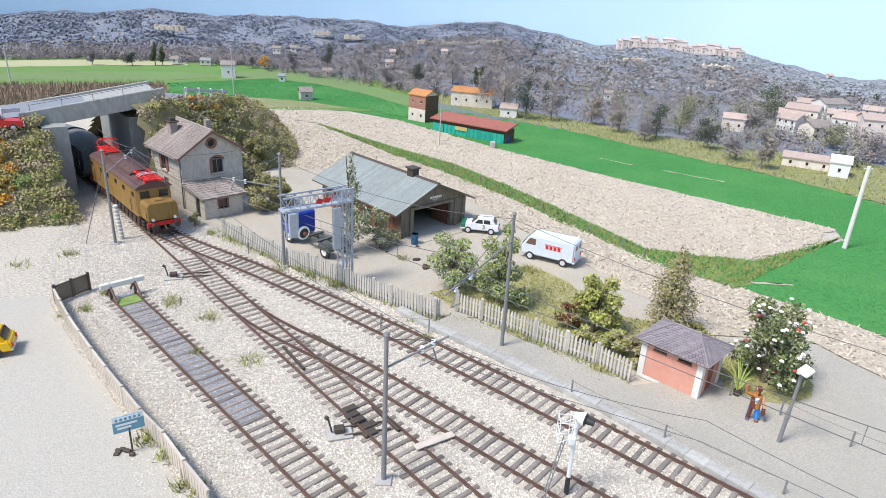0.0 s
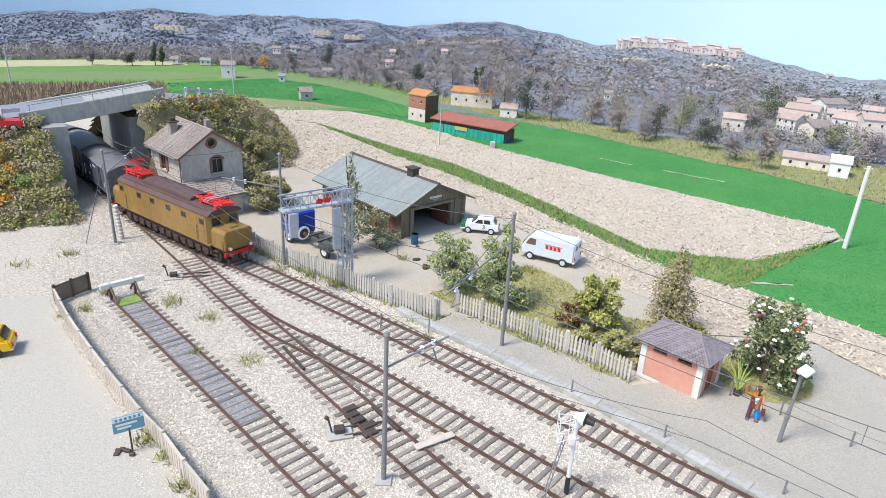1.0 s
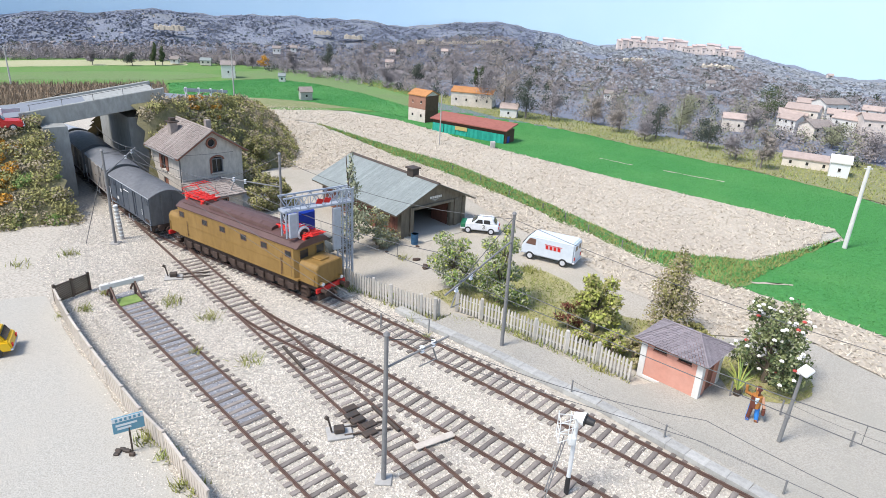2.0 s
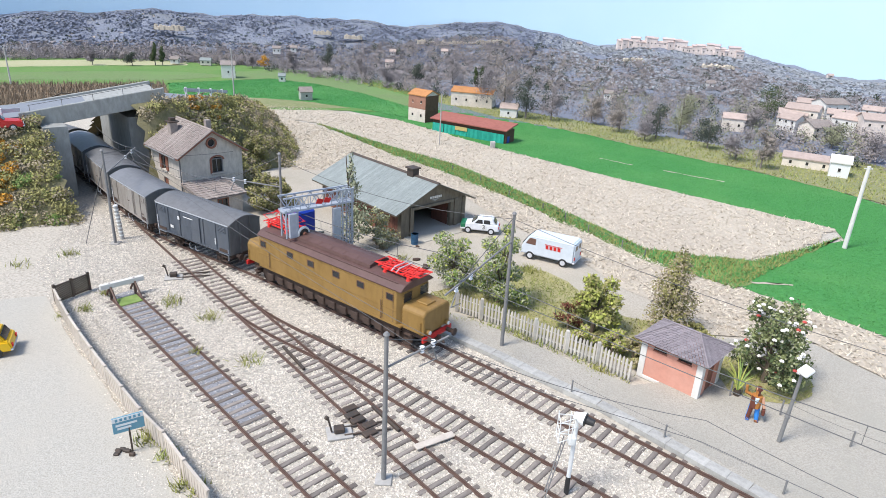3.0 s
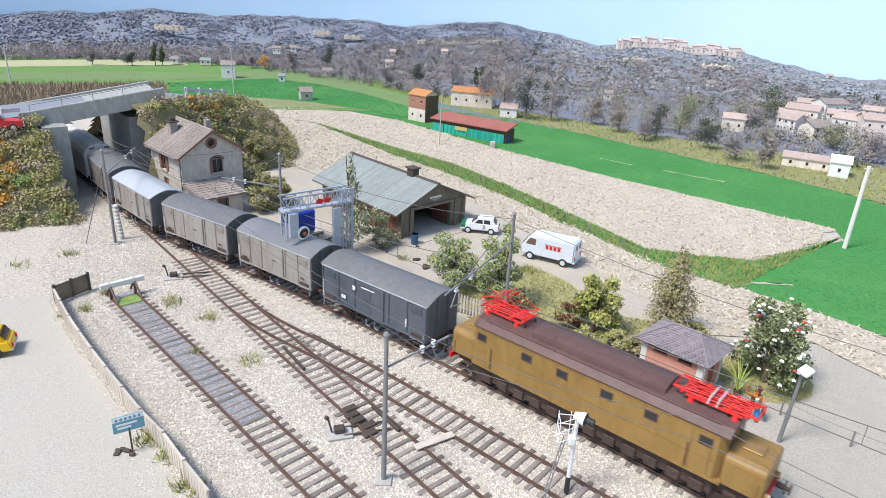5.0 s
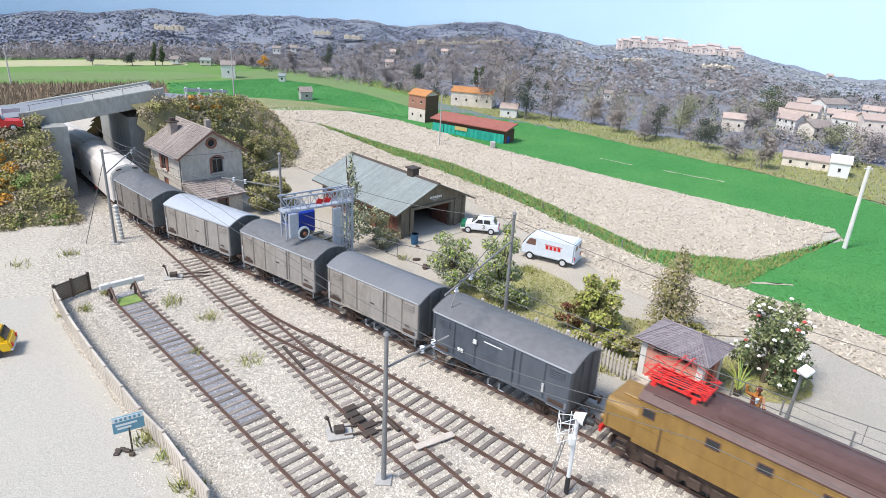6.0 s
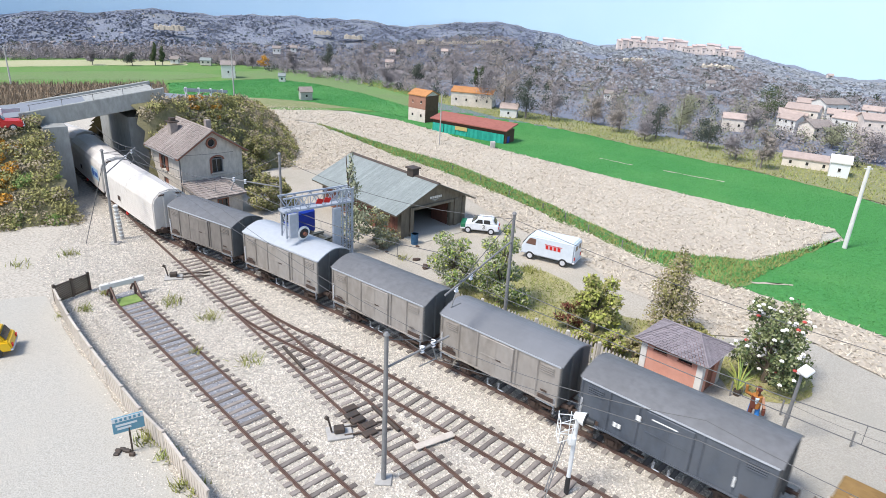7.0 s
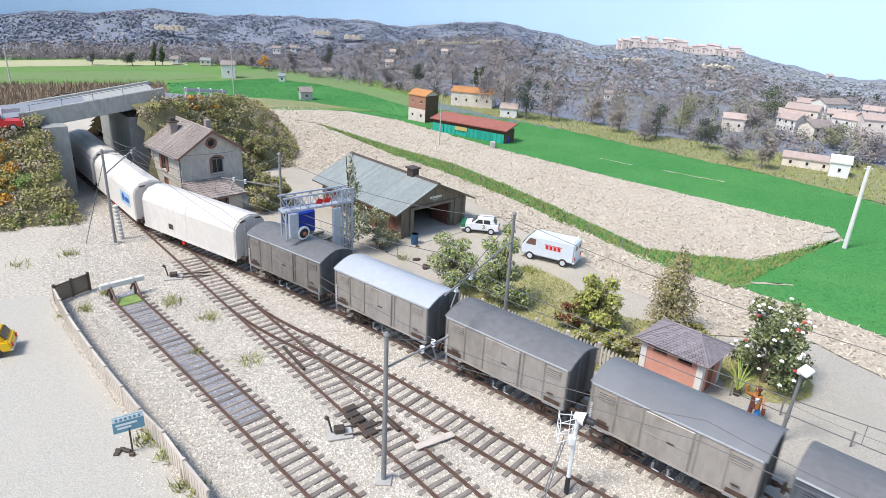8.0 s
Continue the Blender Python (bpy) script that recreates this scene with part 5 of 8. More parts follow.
def hut():
    t = thing("platform_hut", 13.5, 30.75, 0, -44.0, "salmon-pink plastered platform hut with a hipped roof", "hut")
    hx, hy, ze = 1.72, 1.28, 2.4
    wall(t, "front_wall", rect(-hx, 0, hx, ze), [rect(-1.05, 1.95, -0.3, 2.2), rect(0.35, 1.95, 1.1, 2.2)], pose(0, -hy, 0), 0.2, "stucco_pink")
    wall(t, "back_wall", rect(-hx, 0, hx, ze), [], pose(0, hy - 0.2, 0), 0.2, "stucco_pink")
    wall(t, "side_wall", rect(-hy + 0.2, 0, hy - 0.2, ze), [rect(-0.45, 0.02, 0.45, 1.95)], pose(hx, 0, 0, 0, 0, 90), 0.2, "stucco_pink")
    wall(t, "side_wall", rect(-hy + 0.2, 0, hy - 0.2, ze), [], pose(-hx, 0, 0, 0, 0, -90), 0.2, "stucco_pink")
    for x in (-hx - 0.05, hx - 0.3):
        for y in (-hy - 0.05, hy - 0.3):
            bm = B()
            box(bm, x, y, 0, x + 0.35, y + 0.35, ze - 0.02, bev=0.02)
            part("corner_pilaster", bm, "white_wall", t, "white corner pilaster")
    bm = B()
    box(bm, -hx - 0.03, -hy - 0.03, 0.0, hx + 0.03, hy + 0.03, 0.22, bev=0.02)
    part("plinth", bm, "white_wall", t)
    for x in (-1.05, 0.35):
        bm = B()
        box(bm, x, -hy + 0.1, 1.95, x + 0.75, -hy + 0.13, 2.2)
        w = part("vent_window", bm, "dark", t, "narrow dark vent opening")
        bm = B()
        box(bm, x - 0.04, -hy - 0.03, 1.9, x + 0.79, -hy + 0.02, 1.95)
        part("sill", bm, "redframe", w)
    bm = B()
    box(bm, hx - 0.12, -0.45, 0.02, hx - 0.06, 0.45, 1.95)
    part("door", bm, "redframe", t, "brown plank door")
    ox, oy, zr, rx = hx + 0.38, hy + 0.38, 3.25, 0.75
    bm = B()
    box(bm, -ox + 0.04, -oy + 0.04, ze - 0.05, ox - 0.04, oy - 0.04, ze + 0.02)
    part("soffit", bm, "redframe", t)
    for i, q in enumerate(([(-ox, -oy, ze), (ox, -oy, ze), (rx, 0, zr), (-rx, 0, zr)], [(ox, oy, ze), (-ox, oy, ze), (-rx, 0, zr), (rx, 0, zr)],
                           [(ox, -oy, ze), (ox, oy, ze), (rx, 0, zr), (rx, 0, zr)], [(-ox, oy, ze), (-ox, -oy, ze), (-rx, 0, zr), (-rx, 0, zr)])):
        courses(t, q, 12, 20 if i < 2 else 14, "tile_violet", 0.05, seed=40 + i)
    for sx in (-1, 1):
        for sy in (-1, 1):
            bm = B()
            rod(bm, (sx * ox, sy * oy, ze + 0.06), (sx * rx, 0, zr + 0.06), 0.06, n=6)
            part("hip_ridge", bm, "tile_violet", t)
    bm = B()
    rod(bm, (-rx, 0, zr + 0.05), (rx, 0, zr + 0.05), 0.07, n=6)
    part("ridge", bm, "tile_violet", t)


house()
shed()
hut()

# ---- fences, platform ----


def picket_fence(pts, label, h=1.35):
    g = thing("picket_fence", 0, 0, 0, 0, label, "fence", "picket fences")
    p, run = polyline(pts)
    bm = B()
    prism(bm, [(-0.065, 0), (0.065, 0), (0.065, h - 0.12), (0, h), (-0.065, h - 0.12)], "y", -0.025, 0.025)
    one = part("picket", bm, "fence")
    me = one.data
    bpy.data.objects.remove(one)
    r = random.Random(int(abs(pts[0][0]) * 10))
    for s in np.arange(0.1, run[-1], 0.235):
        x, y = np.interp(s, run, p[:, 0]), np.interp(s, run, p[:, 1])
        c, w = on(p, run, min(max(s, 0.31), run[-1] - 0.31))
        ob = new("picket", me)
        ob.parent = g
        ob.matrix_basis = place(x, y, 0.08 + r.uniform(-0.03, 0.03), math.degrees(math.atan2(w[1], w[0])) + r.uniform(-2, 2), 0, r.uniform(-1.2, 1.2))
    for a, b in zip(p[:-1], p[1:]):
        d = (b - a) / np.linalg.norm(b - a)
        n = np.array((-d[1], d[0])) * 0.06
        for z in (0.4, 1.0):
            bm = B()
            rod(bm, (a[0] + n[0], a[1] + n[1], z), (b[0] + n[0], b[1] + n[1], z), 0.05, n=4)
            part("cross_rail", bm, "fence", g)
        for s in np.arange(0, np.linalg.norm(b - a), 2.4):
            q = a + d * s
            bm = B()
            box(bm, q[0] - 0.1, q[1] - 0.1, 0, q[0] + 0.1, q[1] + 0.1, h + 0.2, bev=0.02)
            part("post", bm, "fence", g)


picket_fence([(-18.1, 48.8), (-14.8, 46.2), (-11.9, 43.8), (-9.1, 42.2), (-6.5, 40.3), (-3.3, 38.0), (-0.3, 36.3), (0.0, 36.6)], "weathered pale grey wooden picket fence along the line")
picket_fence([(1.1, 37.6), (2.7, 36.6), (4.1, 35.7), (5.9, 34.3), (7.6, 33.0), (9.2, 31.8), (10.7, 30.2)], "weathered pale grey picket fence behind the platform")


def panel_fence(pts, h=1.05):
    g = thing("panel_fence", 0, 0, 0, 0, "low sandy concrete panel fence beside the siding", "fence")
    p, run = polyline(pts)
    k = int(run[-1] / 2.2)
    for i in range(k):
        a, b = (np.array((np.interp(s, run, p[:, 0]), np.interp(s, run, p[:, 1]))) for s in (run[-1] * i / k, run[-1] * (i + 1) / k))
        d = (b - a) / np.linalg.norm(b - a)
        ang = math.degrees(math.atan2(d[1], d[0]))
        m = pose(a[0], a[1], 0, 0, 0, ang)
        ln = float(np.linalg.norm(b - a))
        bm = B()
        box(bm, 0.05, -0.04, 0.03, ln - 0.05, 0.04, h, m)
        panel = part("panel", bm, "fence_panel", g)
        for q in range(8):
            bm = B()
            x = 0.15 + (ln - 0.3) * q / 7
            box(bm, x - 0.05, -0.055, 0.1, x + 0.05, 0.055, h - 0.06, m)
            part("stave", bm, "fence_panel", panel)
        bm = B()
        box(bm, 0.02, -0.06, h - 0.06, ln - 0.02, 0.06, h + 0.02, m)
        part("coping", bm, "fence_panel", panel)
        bm = B()
        box(bm, -0.08, -0.08, 0, 0.08, 0.08, h + 0.12, m, bev=0.02)
        part("post", bm, "fence_panel", g)


panel_fence([(-24.5, 35.9), (-21.9, 32.8), (-19.6, 30.3), (-17.5, 28.1), (-14.6, 25.2), (-13.1, 23.7), (-11.8, 22.6), (-10.2, 20.9), (-8.6, 19.3)])


def lattice_fence(a, b):
    a, b = np.array(a), np.array(b)
    g = thing("lattice_fence", a[0], a[1], 0, math.degrees(math.atan2(b[1] - a[1], b[0] - a[0])), "black lattice fence of two panels on the gravel", "fence")
    ln, h = float(np.linalg.norm(b - a)), 1.15
    for k in range(3):
        bm = B()
        box(bm, ln * k / 2 - 0.07, -0.07, 0, ln * k / 2 + 0.07, 0.07, h + 0.15)
        part("post", bm, "iron", g)
    for k in range(2):
        x0, x1 = ln * k / 2 + 0.07, ln * (k + 1) / 2 - 0.07
        bm = B()
        for z in (0.1, h):
            box(bm, x0, -0.04, z - 0.04, x1, 0.04, z + 0.04)
        fr = part("panel_frame", bm, "iron", g)
        n = 7
        w = x1 - x0
        for i in range(-n, n):
            for sg in (-1, 1):
                xa, xb = x0 + w * i / n, x0 + w * i / n + (h - 0.1)
                ca, cb = max(xa, x0), min(xb, x1)
                if cb - ca < 0.1:
                    continue
                za, zb = 0.1 + (ca - xa), 0.1 + (cb - xa)
                if sg < 0:
                    za, zb = h + 0.1 - za, h + 0.1 - zb
                bm = B()
                rod(bm, (ca, 0.015 * sg, za), (cb, 0.015 * sg, zb), 0.035, n=4)
                part("lath", bm, "iron", fr)


lattice_fence([(-24.3, 35.7)][0], [(-23.3, 37.8)][0])

EDGE = [(-2.9, 37.1), (-0.6, 35.0), (3.1, 32.1), (5.5, 30.0), (8.2, 27.7), (10.4, 25.4), (12.4, 23.3), (13.8, 21.9), (15.7, 19.7)]
PLAT = EDGE + [(21.6, 20.2), (26.6, 29.4), (25.7, 31.8), (24.5, 33.7), (23.5, 35.5), (19.9, 35.6), (17.4, 35.3), (16.4, 31.2), (10.7, 29.6), (7.4, 32.1), (4.0, 34.8), (1.0, 37.0), (-0.2, 35.6)]
bm = B()
prism(bm, PLAT, "z", -0.05, 0.24)
tagged(part("platform", bm, "platform", kind="structure"), "low sandy station platform", "platform")
kerb = thing("platform_kerb", 0, 0, 0, 0, "grey stone platform kerb", "kerb", kind="structure")
pe, re_ = polyline(EDGE)
for s in np.arange(0.05, re_[-1] - 0.9, 0.98):
    c, w = on(pe, re_, s + 0.47)
    bm = B()
    box(bm, -0.486, -0.06, -0.03, 0.486, 0.58, 0.28, bev=0.012)
    ob = part("kerb_block", bm, "kerb", kerb)
    ob.matrix_basis = place(c[0], c[1], 0, math.degrees(math.atan2(w[1], w[0])))

LAWN = [(15.9, 31.2), (16.0, 29.6), (17.2, 28.8), (18.8, 28.6), (20.4, 29.4), (21.2, 30.8), (20.8, 32.4), (19.2, 33.4), (17.2, 33.2)]
patch("turf", LAWN, 0.262, "turf", "dry grass under the flowering tree", "grass", 0.08, 0.9)
blades("turf_grass", scatter(LAWN, 1500, 18), 0.26, 0.13, 0.035, "blade", "short dry grass under the flowering tree", "grass", 19, 0.7)

# ---- trees, bushes ----
for key, col, oth in (("leaf_olive", (0.33, 0.305, 0.115), (0.20, 0.19, 0.07)), ("leaf_green", (0.225, 0.307, 0.09), (0.135, 0.203, 0.053)), ("leaf_bright", (0.39, 0.403, 0.098), (0.26, 0.299, 0.065)),
                      ("leaf_magnolia", (0.25, 0.275, 0.12), (0.15, 0.175, 0.07)), ("leaf_dark", (0.08, 0.105, 0.045), (0.048, 0.072, 0.024)), ("leaf_pale", (0.36, 0.36, 0.235), (0.25, 0.265, 0.155)), ("leaf_orange", (0.55, 0.27, 0.035), (0.42, 0.22, 0.05)),
                      ("leaf_rust", (0.22, 0.08, 0.05), (0.14, 0.06, 0.04)), ("twig", (0.19, 0.165, 0.135), (0.12, 0.10, 0.085)), ("twig_tan", (0.39, 0.319, 0.208), (0.26, 0.215, 0.143)),
                      ("flower", (0.85, 0.82, 0.76), (0.75, 0.68, 0.62)), ("flower_red", (0.55, 0.10, 0.08), (0.45, 0.08, 0.07)),
                      ("wood_grey", (0.33, 0.295, 0.29), (0.25, 0.222, 0.222)), ("wood_blue", (0.26, 0.267, 0.312), (0.176, 0.189, 0.227)), ("wood_green", (0.085, 0.105, 0.075), (0.05, 0.068, 0.05)),
                      ("wood_tan", (0.37, 0.32, 0.27), (0.28, 0.24, 0.205)), ("wood_lime", (0.29, 0.30, 0.18), (0.21, 0.22, 0.13))):
    M[key] = material(key, col, 0.85, oth, 0.7, 1.5, 0.4, 0, island=0.1 if key.startswith("wood") else 0.28, soft=0.75 if key.startswith("wood") else 0.3)


# The blue and grey crowns carry the far haze in their colour.
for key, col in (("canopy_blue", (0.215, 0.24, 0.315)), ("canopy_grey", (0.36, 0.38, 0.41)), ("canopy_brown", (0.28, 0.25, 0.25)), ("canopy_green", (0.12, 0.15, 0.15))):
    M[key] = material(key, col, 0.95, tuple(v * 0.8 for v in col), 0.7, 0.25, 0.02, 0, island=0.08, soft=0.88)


def leaf_cloud(name, blobs, n, size, mat, parent=None, seed=1, label="", shell=0.45, category="", kind=""):
    """Many small leaves in and round a set of ellipsoids (x, y, z, rx, ry, rz)."""
    g = np.random.default_rng(seed)
    b = np.array(blobs, float)
    vol = (b[:, 3] * b[:, 4] * b[:, 5]) ** (2 / 3)
    k = g.choice(len(b), n, p=vol / vol.sum())
    d = g.normal(size=(n, 3))
    d /= np.linalg.norm(d, axis=1)[:, None]
    r = g.uniform(shell, 1.0, n) ** 0.7 * g.uniform(0.85, 1.18, n)
    c = b[k, :3] + d * b[k, 3:6] * r[:, None]
    u = g.normal(size=(n, 3))
    u /= np.linalg.norm(u, axis=1)[:, None]
    w = np.cross(u, d + 0.4 * g.normal(size=(n, 3)))
    w /= np.linalg.norm(w, axis=1)[:, None] + 1e-9
    s = (size * g.uniform(0.55, 1.35, n))[:, None]
    v = np.stack([c - u * s, c + w * s * 0.55, c + u * s, c - w * s * 0.55], 1)
    v[:, :, 2] = np.maximum(v[:, :, 2], 0.03) if parent is not None or kind != "stuff" else v[:, :, 2]
    return raw(name, v.reshape(-1, 3), [(4 * i, 4 * i + 1, 4 * i + 2, 4 * i + 3) for i in range(n)], mat, parent, label, category, kind)


def limbs(parent, h, r, blobs, seed, mat="bark"):
    rr = random.Random(seed)
    bm = B()
    top = Vector((rr.uniform(-0.1, 0.1) * h, rr.uniform(-0.1, 0.1) * h, h))
    pts = [Vector((0, 0, -0.05)), Vector((rr.uniform(-0.06, 0.06) * h, rr.uniform(-0.06, 0.06) * h, h * 0.45)), top]
    for i in range(2):
        rod(bm, pts[i], pts[i + 1], r * (1 - 0.42 * i), r * (0.58 - 0.4 * i), n=8)
    trunk = part("trunk", bm, mat, parent)
    for q in blobs:
        st = pts[0].lerp(pts[2], rr.uniform(0.3, 0.7))
        en = Vector(q[:3])
        mid = st.lerp(en, 0.55) + Vector((rr.uniform(-0.15, 0.15), rr.uniform(-0.15, 0.15), 0.15))
        bm = B()
        rod(bm, st, mid, r * 0.42, r * 0.26, n=6)
        rod(bm, mid, en, r * 0.26, r * 0.08, n=6)
        for _ in range(5):
            d = Vector((rr.uniform(-1, 1) * q[3], rr.uniform(-1, 1) * q[4], rr.uniform(-0.6, 1) * q[5]))
            rod(bm, mid.lerp(en, rr.uniform(0.3, 1)), en + d * 0.95, r * 0.1, r * 0.03, n=5)
        part("limb", bm, mat, trunk)


def tree(x, y, name, label, h, r, blobs, crowns, seed, category="tree", group=""):
    t = thing(name, x, y, 0, 0, label, category, group)
    limbs(t, h, r, blobs, seed)
    for i, (mat, n, size, lab) in enumerate(crowns):
        leaf_cloud("crown" if i == 0 else lab.split()[-1], blobs, n, size, mat, t, seed * 10 + i, lab, 0.25 if i == 0 else 0.7)
    return t


def blobs_for(h0, h1, w, n, seed, taper=0.4):
    r = random.Random(seed)
    out = []
    for i in range(n):
        f = (i + 0.5) / n
        z = h0 + (h1 - h0) * f
        ww = w * (1 - taper * f)
        a = i * 2.4 + r.uniform(-0.4, 0.4)
        k = ww * r.uniform(0.35, 0.75)
        q = ww * r.uniform(0.35, 0.55)
        out.append((math.cos(a) * k, math.sin(a) * k, z, q, q, q * r.uniform(0.6, 0.9)))
    return out


p = [(-6.2, 47.6), (0.8, 40.7), (3.9, 38.9), (9.7, 35.8), (14.6, 36.2), (18.3, 30.7), (11.5, 32.5), (8.2, 35.8), (-16.7, 55.9), (-20.4, 63.1), (16.1, 35.6)]
spire = [(0.0, 0.0, 2.2, 1.5, 1.5, 1.2), (0.7, -0.2, 3.4, 0.9, 0.9, 0.8), (-0.6, 0.3, 4.2, 0.8, 0.8, 0.7), (0.2, 0, 5.3, 0.55, 0.55, 0.8), (0, 0, 6.6, 0.35, 0.35, 0.8), (0, 0, 7.6, 0.18, 0.18, 0.5)]
tree(p[0][0] - 1.1, p[0][1] - 0.6, "spindly_tree", "sparse spindly tree with thin grey-green foliage", 7.8, 0.16, spire, [("leaf_pale", 1500, 0.13, ""), ("leaf_dark", 500, 0.1, "dark leaves")], 3)
tree(p[0][0] + 0.7, p[0][1] + 1.2, "shrub", "half-bare shrub with pale grey-green leaves", 2.0, 0.1, blobs_for(0.5, 3.0, 1.7, 7, 5), [("leaf_pale", 1300, 0.11, ""), ("leaf_olive", 500, 0.1, "olive leaves")], 4, "bush", "bushes of the garden")
tree(p[1][0], p[1][1], "blossom_tree", "light green bushy tree with pale blossom", 2.8, 0.14, blobs_for(0.8, 3.9, 2.1, 10, 6), [("leaf_green", 1300, 0.11, ""), ("leaf_pale", 2700, 0.09, "pale blossom"), ("leaf_bright", 900, 0.1, "yellow leaves")], 5, "tree", "garden trees")
tree(p[2][0], p[2][1], "blossom_tree", "light green bushy tree with pale blossom", 3.4, 0.16, blobs_for(0.6, 5.4, 2.1, 12, 8), [("leaf_green", 1700, 0.11, ""), ("leaf_pale", 3300, 0.09, "pale blossom"), ("leaf_bright", 1100, 0.1, "yellow leaves")], 6, "tree", "garden trees")
tree(p[3][0], p[3][1], "garden_tree", "yellow-green leafy tree with a dark crooked trunk", 2.3, 0.18, blobs_for(0.9, 3.7, 2.0, 10, 9), [("leaf_bright", 2300, 0.13, ""), ("leaf_olive", 1300, 0.13, "olive leaves")], 7, "tree", "garden trees")
tree(p[7][0], p[7][1], "shrub", "reddish half-bare garden shrub", 1.1, 0.08, blobs_for(0.4, 2.2, 1.0, 6, 10), [("leaf_rust", 700, 0.1, ""), ("leaf_olive", 400, 0.1, "olive leaves")], 8, "bush", "bushes of the garden")
tree(p[4][0], p[4][1], "poplar", "tall olive-brown poplar with fine dense twigs", 4.6, 0.15,
     [(0, 0, 1.2, 1.45, 1.45, 1.0), (0.3, 0.2, 2.3, 1.4, 1.4, 1.0), (-0.3, 0, 3.3, 1.15, 1.15, 0.95), (0.1, 0.1, 4.3, 0.85, 0.85, 0.85), (0.1, 0, 5.2, 0.45, 0.45, 0.7)],
     [("leaf_olive", 4200, 0.085, ""), ("twig_tan", 2600, 0.085, "fine tan twig_growth")], 9, "tree", "garden trees")
tree(p[10][0], p[10][1], "shrub", "low round olive-green shrub", 0.8, 0.06, blobs_for(0.3, 1.1, 1.0, 5, 19), [("leaf_olive", 900, 0.09, "")], 29, "bush", "bushes of the garden")
mag = blobs_for(0.9, 4.9, 2.3, 18, 12, 0.3)
mt = tree(p[5][0], p[5][1], "magnolia_tree", "dark green flowering tree with large white blossoms", 3.2, 0.2, mag, [("leaf_magnolia", 2900, 0.13, ""), ("leaf_dark", 1100, 0.13, "dark leaves"), ("leaf_pale", 1300, 0.08, "pale leaves")], 10, "tree", "garden trees")
r = random.Random(31)
for i in range(74):
    q = r.choice(mag)
    d = Vector((r.uniform(-1, 1), r.uniform(-1.2, 0.4), r.uniform(-0.5, 1))).normalized()
    c = Vector(q[:3]) + Vector((d.x * q[3], d.y * q[4], d.z * q[5])) * 1.1
    bm = B()
    for k in range(5):
        a = k * 1.256
        rod(bm, c, c + Vector((math.cos(a) * 0.1, math.sin(a) * 0.1, 0.07)), 0.02, 0.055, n=5)
    part("blossom", bm, "flower" if i % 9 else "flower_red", mt)
for i, (x, y, h0, w, n, mat, lab) in enumerate((
        (*p[6], 1.5, 0.9, 5, "leaf_olive", "olive-green shrub against the fence"), (*[(10.4, 33.3)][0], 1.7, 0.95, 6, "leaf_bright", "yellow-green shrub spilling over the fence"),
        (*[(11.5, 31.3)][0], 1.3, 0.5, 4, "leaf_olive", "olive-green shrub beside the hut"), (*[(8.8, 34.1)][0], 1.2, 0.8, 4, "leaf_bright", "yellow-green shrub behind the fence"),
        (*[(-16.9, 55.9)][0], 3.4, 1.7, 9, "leaf_olive", "dense olive-green shrub beside the house"), (*[(-15.9, 58.1)][0], 2.6, 1.5, 8, "leaf_olive", "dense olive-green shrub beside the house"),
        (*[(-21.8, 69.7)][0], 3.8, 1.9, 9, "leaf_olive", "tall olive-green shrub on the bank"), (*[(-21.3, 50.8)][0], 1.1, 0.6, 4, "leaf_olive", "small olive shrub at the house wall"),
        (*[(-5.2, 48.0)][0], 1.6, 1.0, 5, "leaf_pale", "pale shrub beside the workshop"))):
    t = thing("shrub", x, y, 0, 0, lab, "bush", "bushes of the garden")
    bl = blobs_for(0.25, h0, w, n, 50 + i)
    limbs(t, h0 * 0.6, 0.07, bl, 60 + i)
    leaf_cloud("foliage", bl, int(330 * n * max(1, w)), 0.1, mat, t, 70 + i, shell=0.3)
    leaf_cloud("twig_growth", bl, int(110 * n), 0.1, "twig_tan", t, 170 + i, shell=0.6)

# scrub that covers the banks
g = np.random.default_rng(17)


def scrub(name, cond, n, mat, size, rad, label, seed, leaves):
    gg = np.random.default_rng(seed)
    out = []
    while len(out) < n:
        x, y = gg.uniform(-62, -14), gg.uniform(38, 92)
        zr, e, seg = (float(v) for v in road_frame(x, y))
        z = float(bank(x, y))
        if z > -0.2 and not in_cutting(x + 0.1, y) and cond(x, y, e, seg, z):
            s = rad * gg.uniform(0.5, 1.2)
            out.append((x, y, max(z, 0) + s * 0.2, s, s, s * 0.7))
    return leaf_cloud(name, out, leaves, size, mat, None, seed, label, 0.5, "scrub", "stuff")


scrub("bank_scrub", lambda x, y, e, s, z: e < -4.6 and s < 2.35, 460, "leaf_olive", 0.12, 0.75, "olive scrub on the embankment slope", 21, 38000)
scrub("bank_scrub", lambda x, y, e, s, z: e < -4.6 and s < 2.35, 320, "twig_tan", 0.12, 0.75, "dry tan twigs on the embankment slope", 22, 26000)
scrub("bank_scrub", lambda x, y, e, s, z: e < -4.6 and s < 2.35, 60, "leaf_green", 0.13, 0.7, "green bushes on the embankment slope", 33, 7000)
scrub("bank_scrub", lambda x, y, e, s, z: e < -4.4 and s > 2.9, 260, "leaf_olive", 0.14, 0.9, "olive scrub on the bank behind the house", 23, 24000)
scrub("bank_scrub", lambda x, y, e, s, z: e < -4.0 and s > 2.8, 240, "twig_tan", 0.13, 0.85, "dry tan twigs on the bank behind the house", 24, 22000)
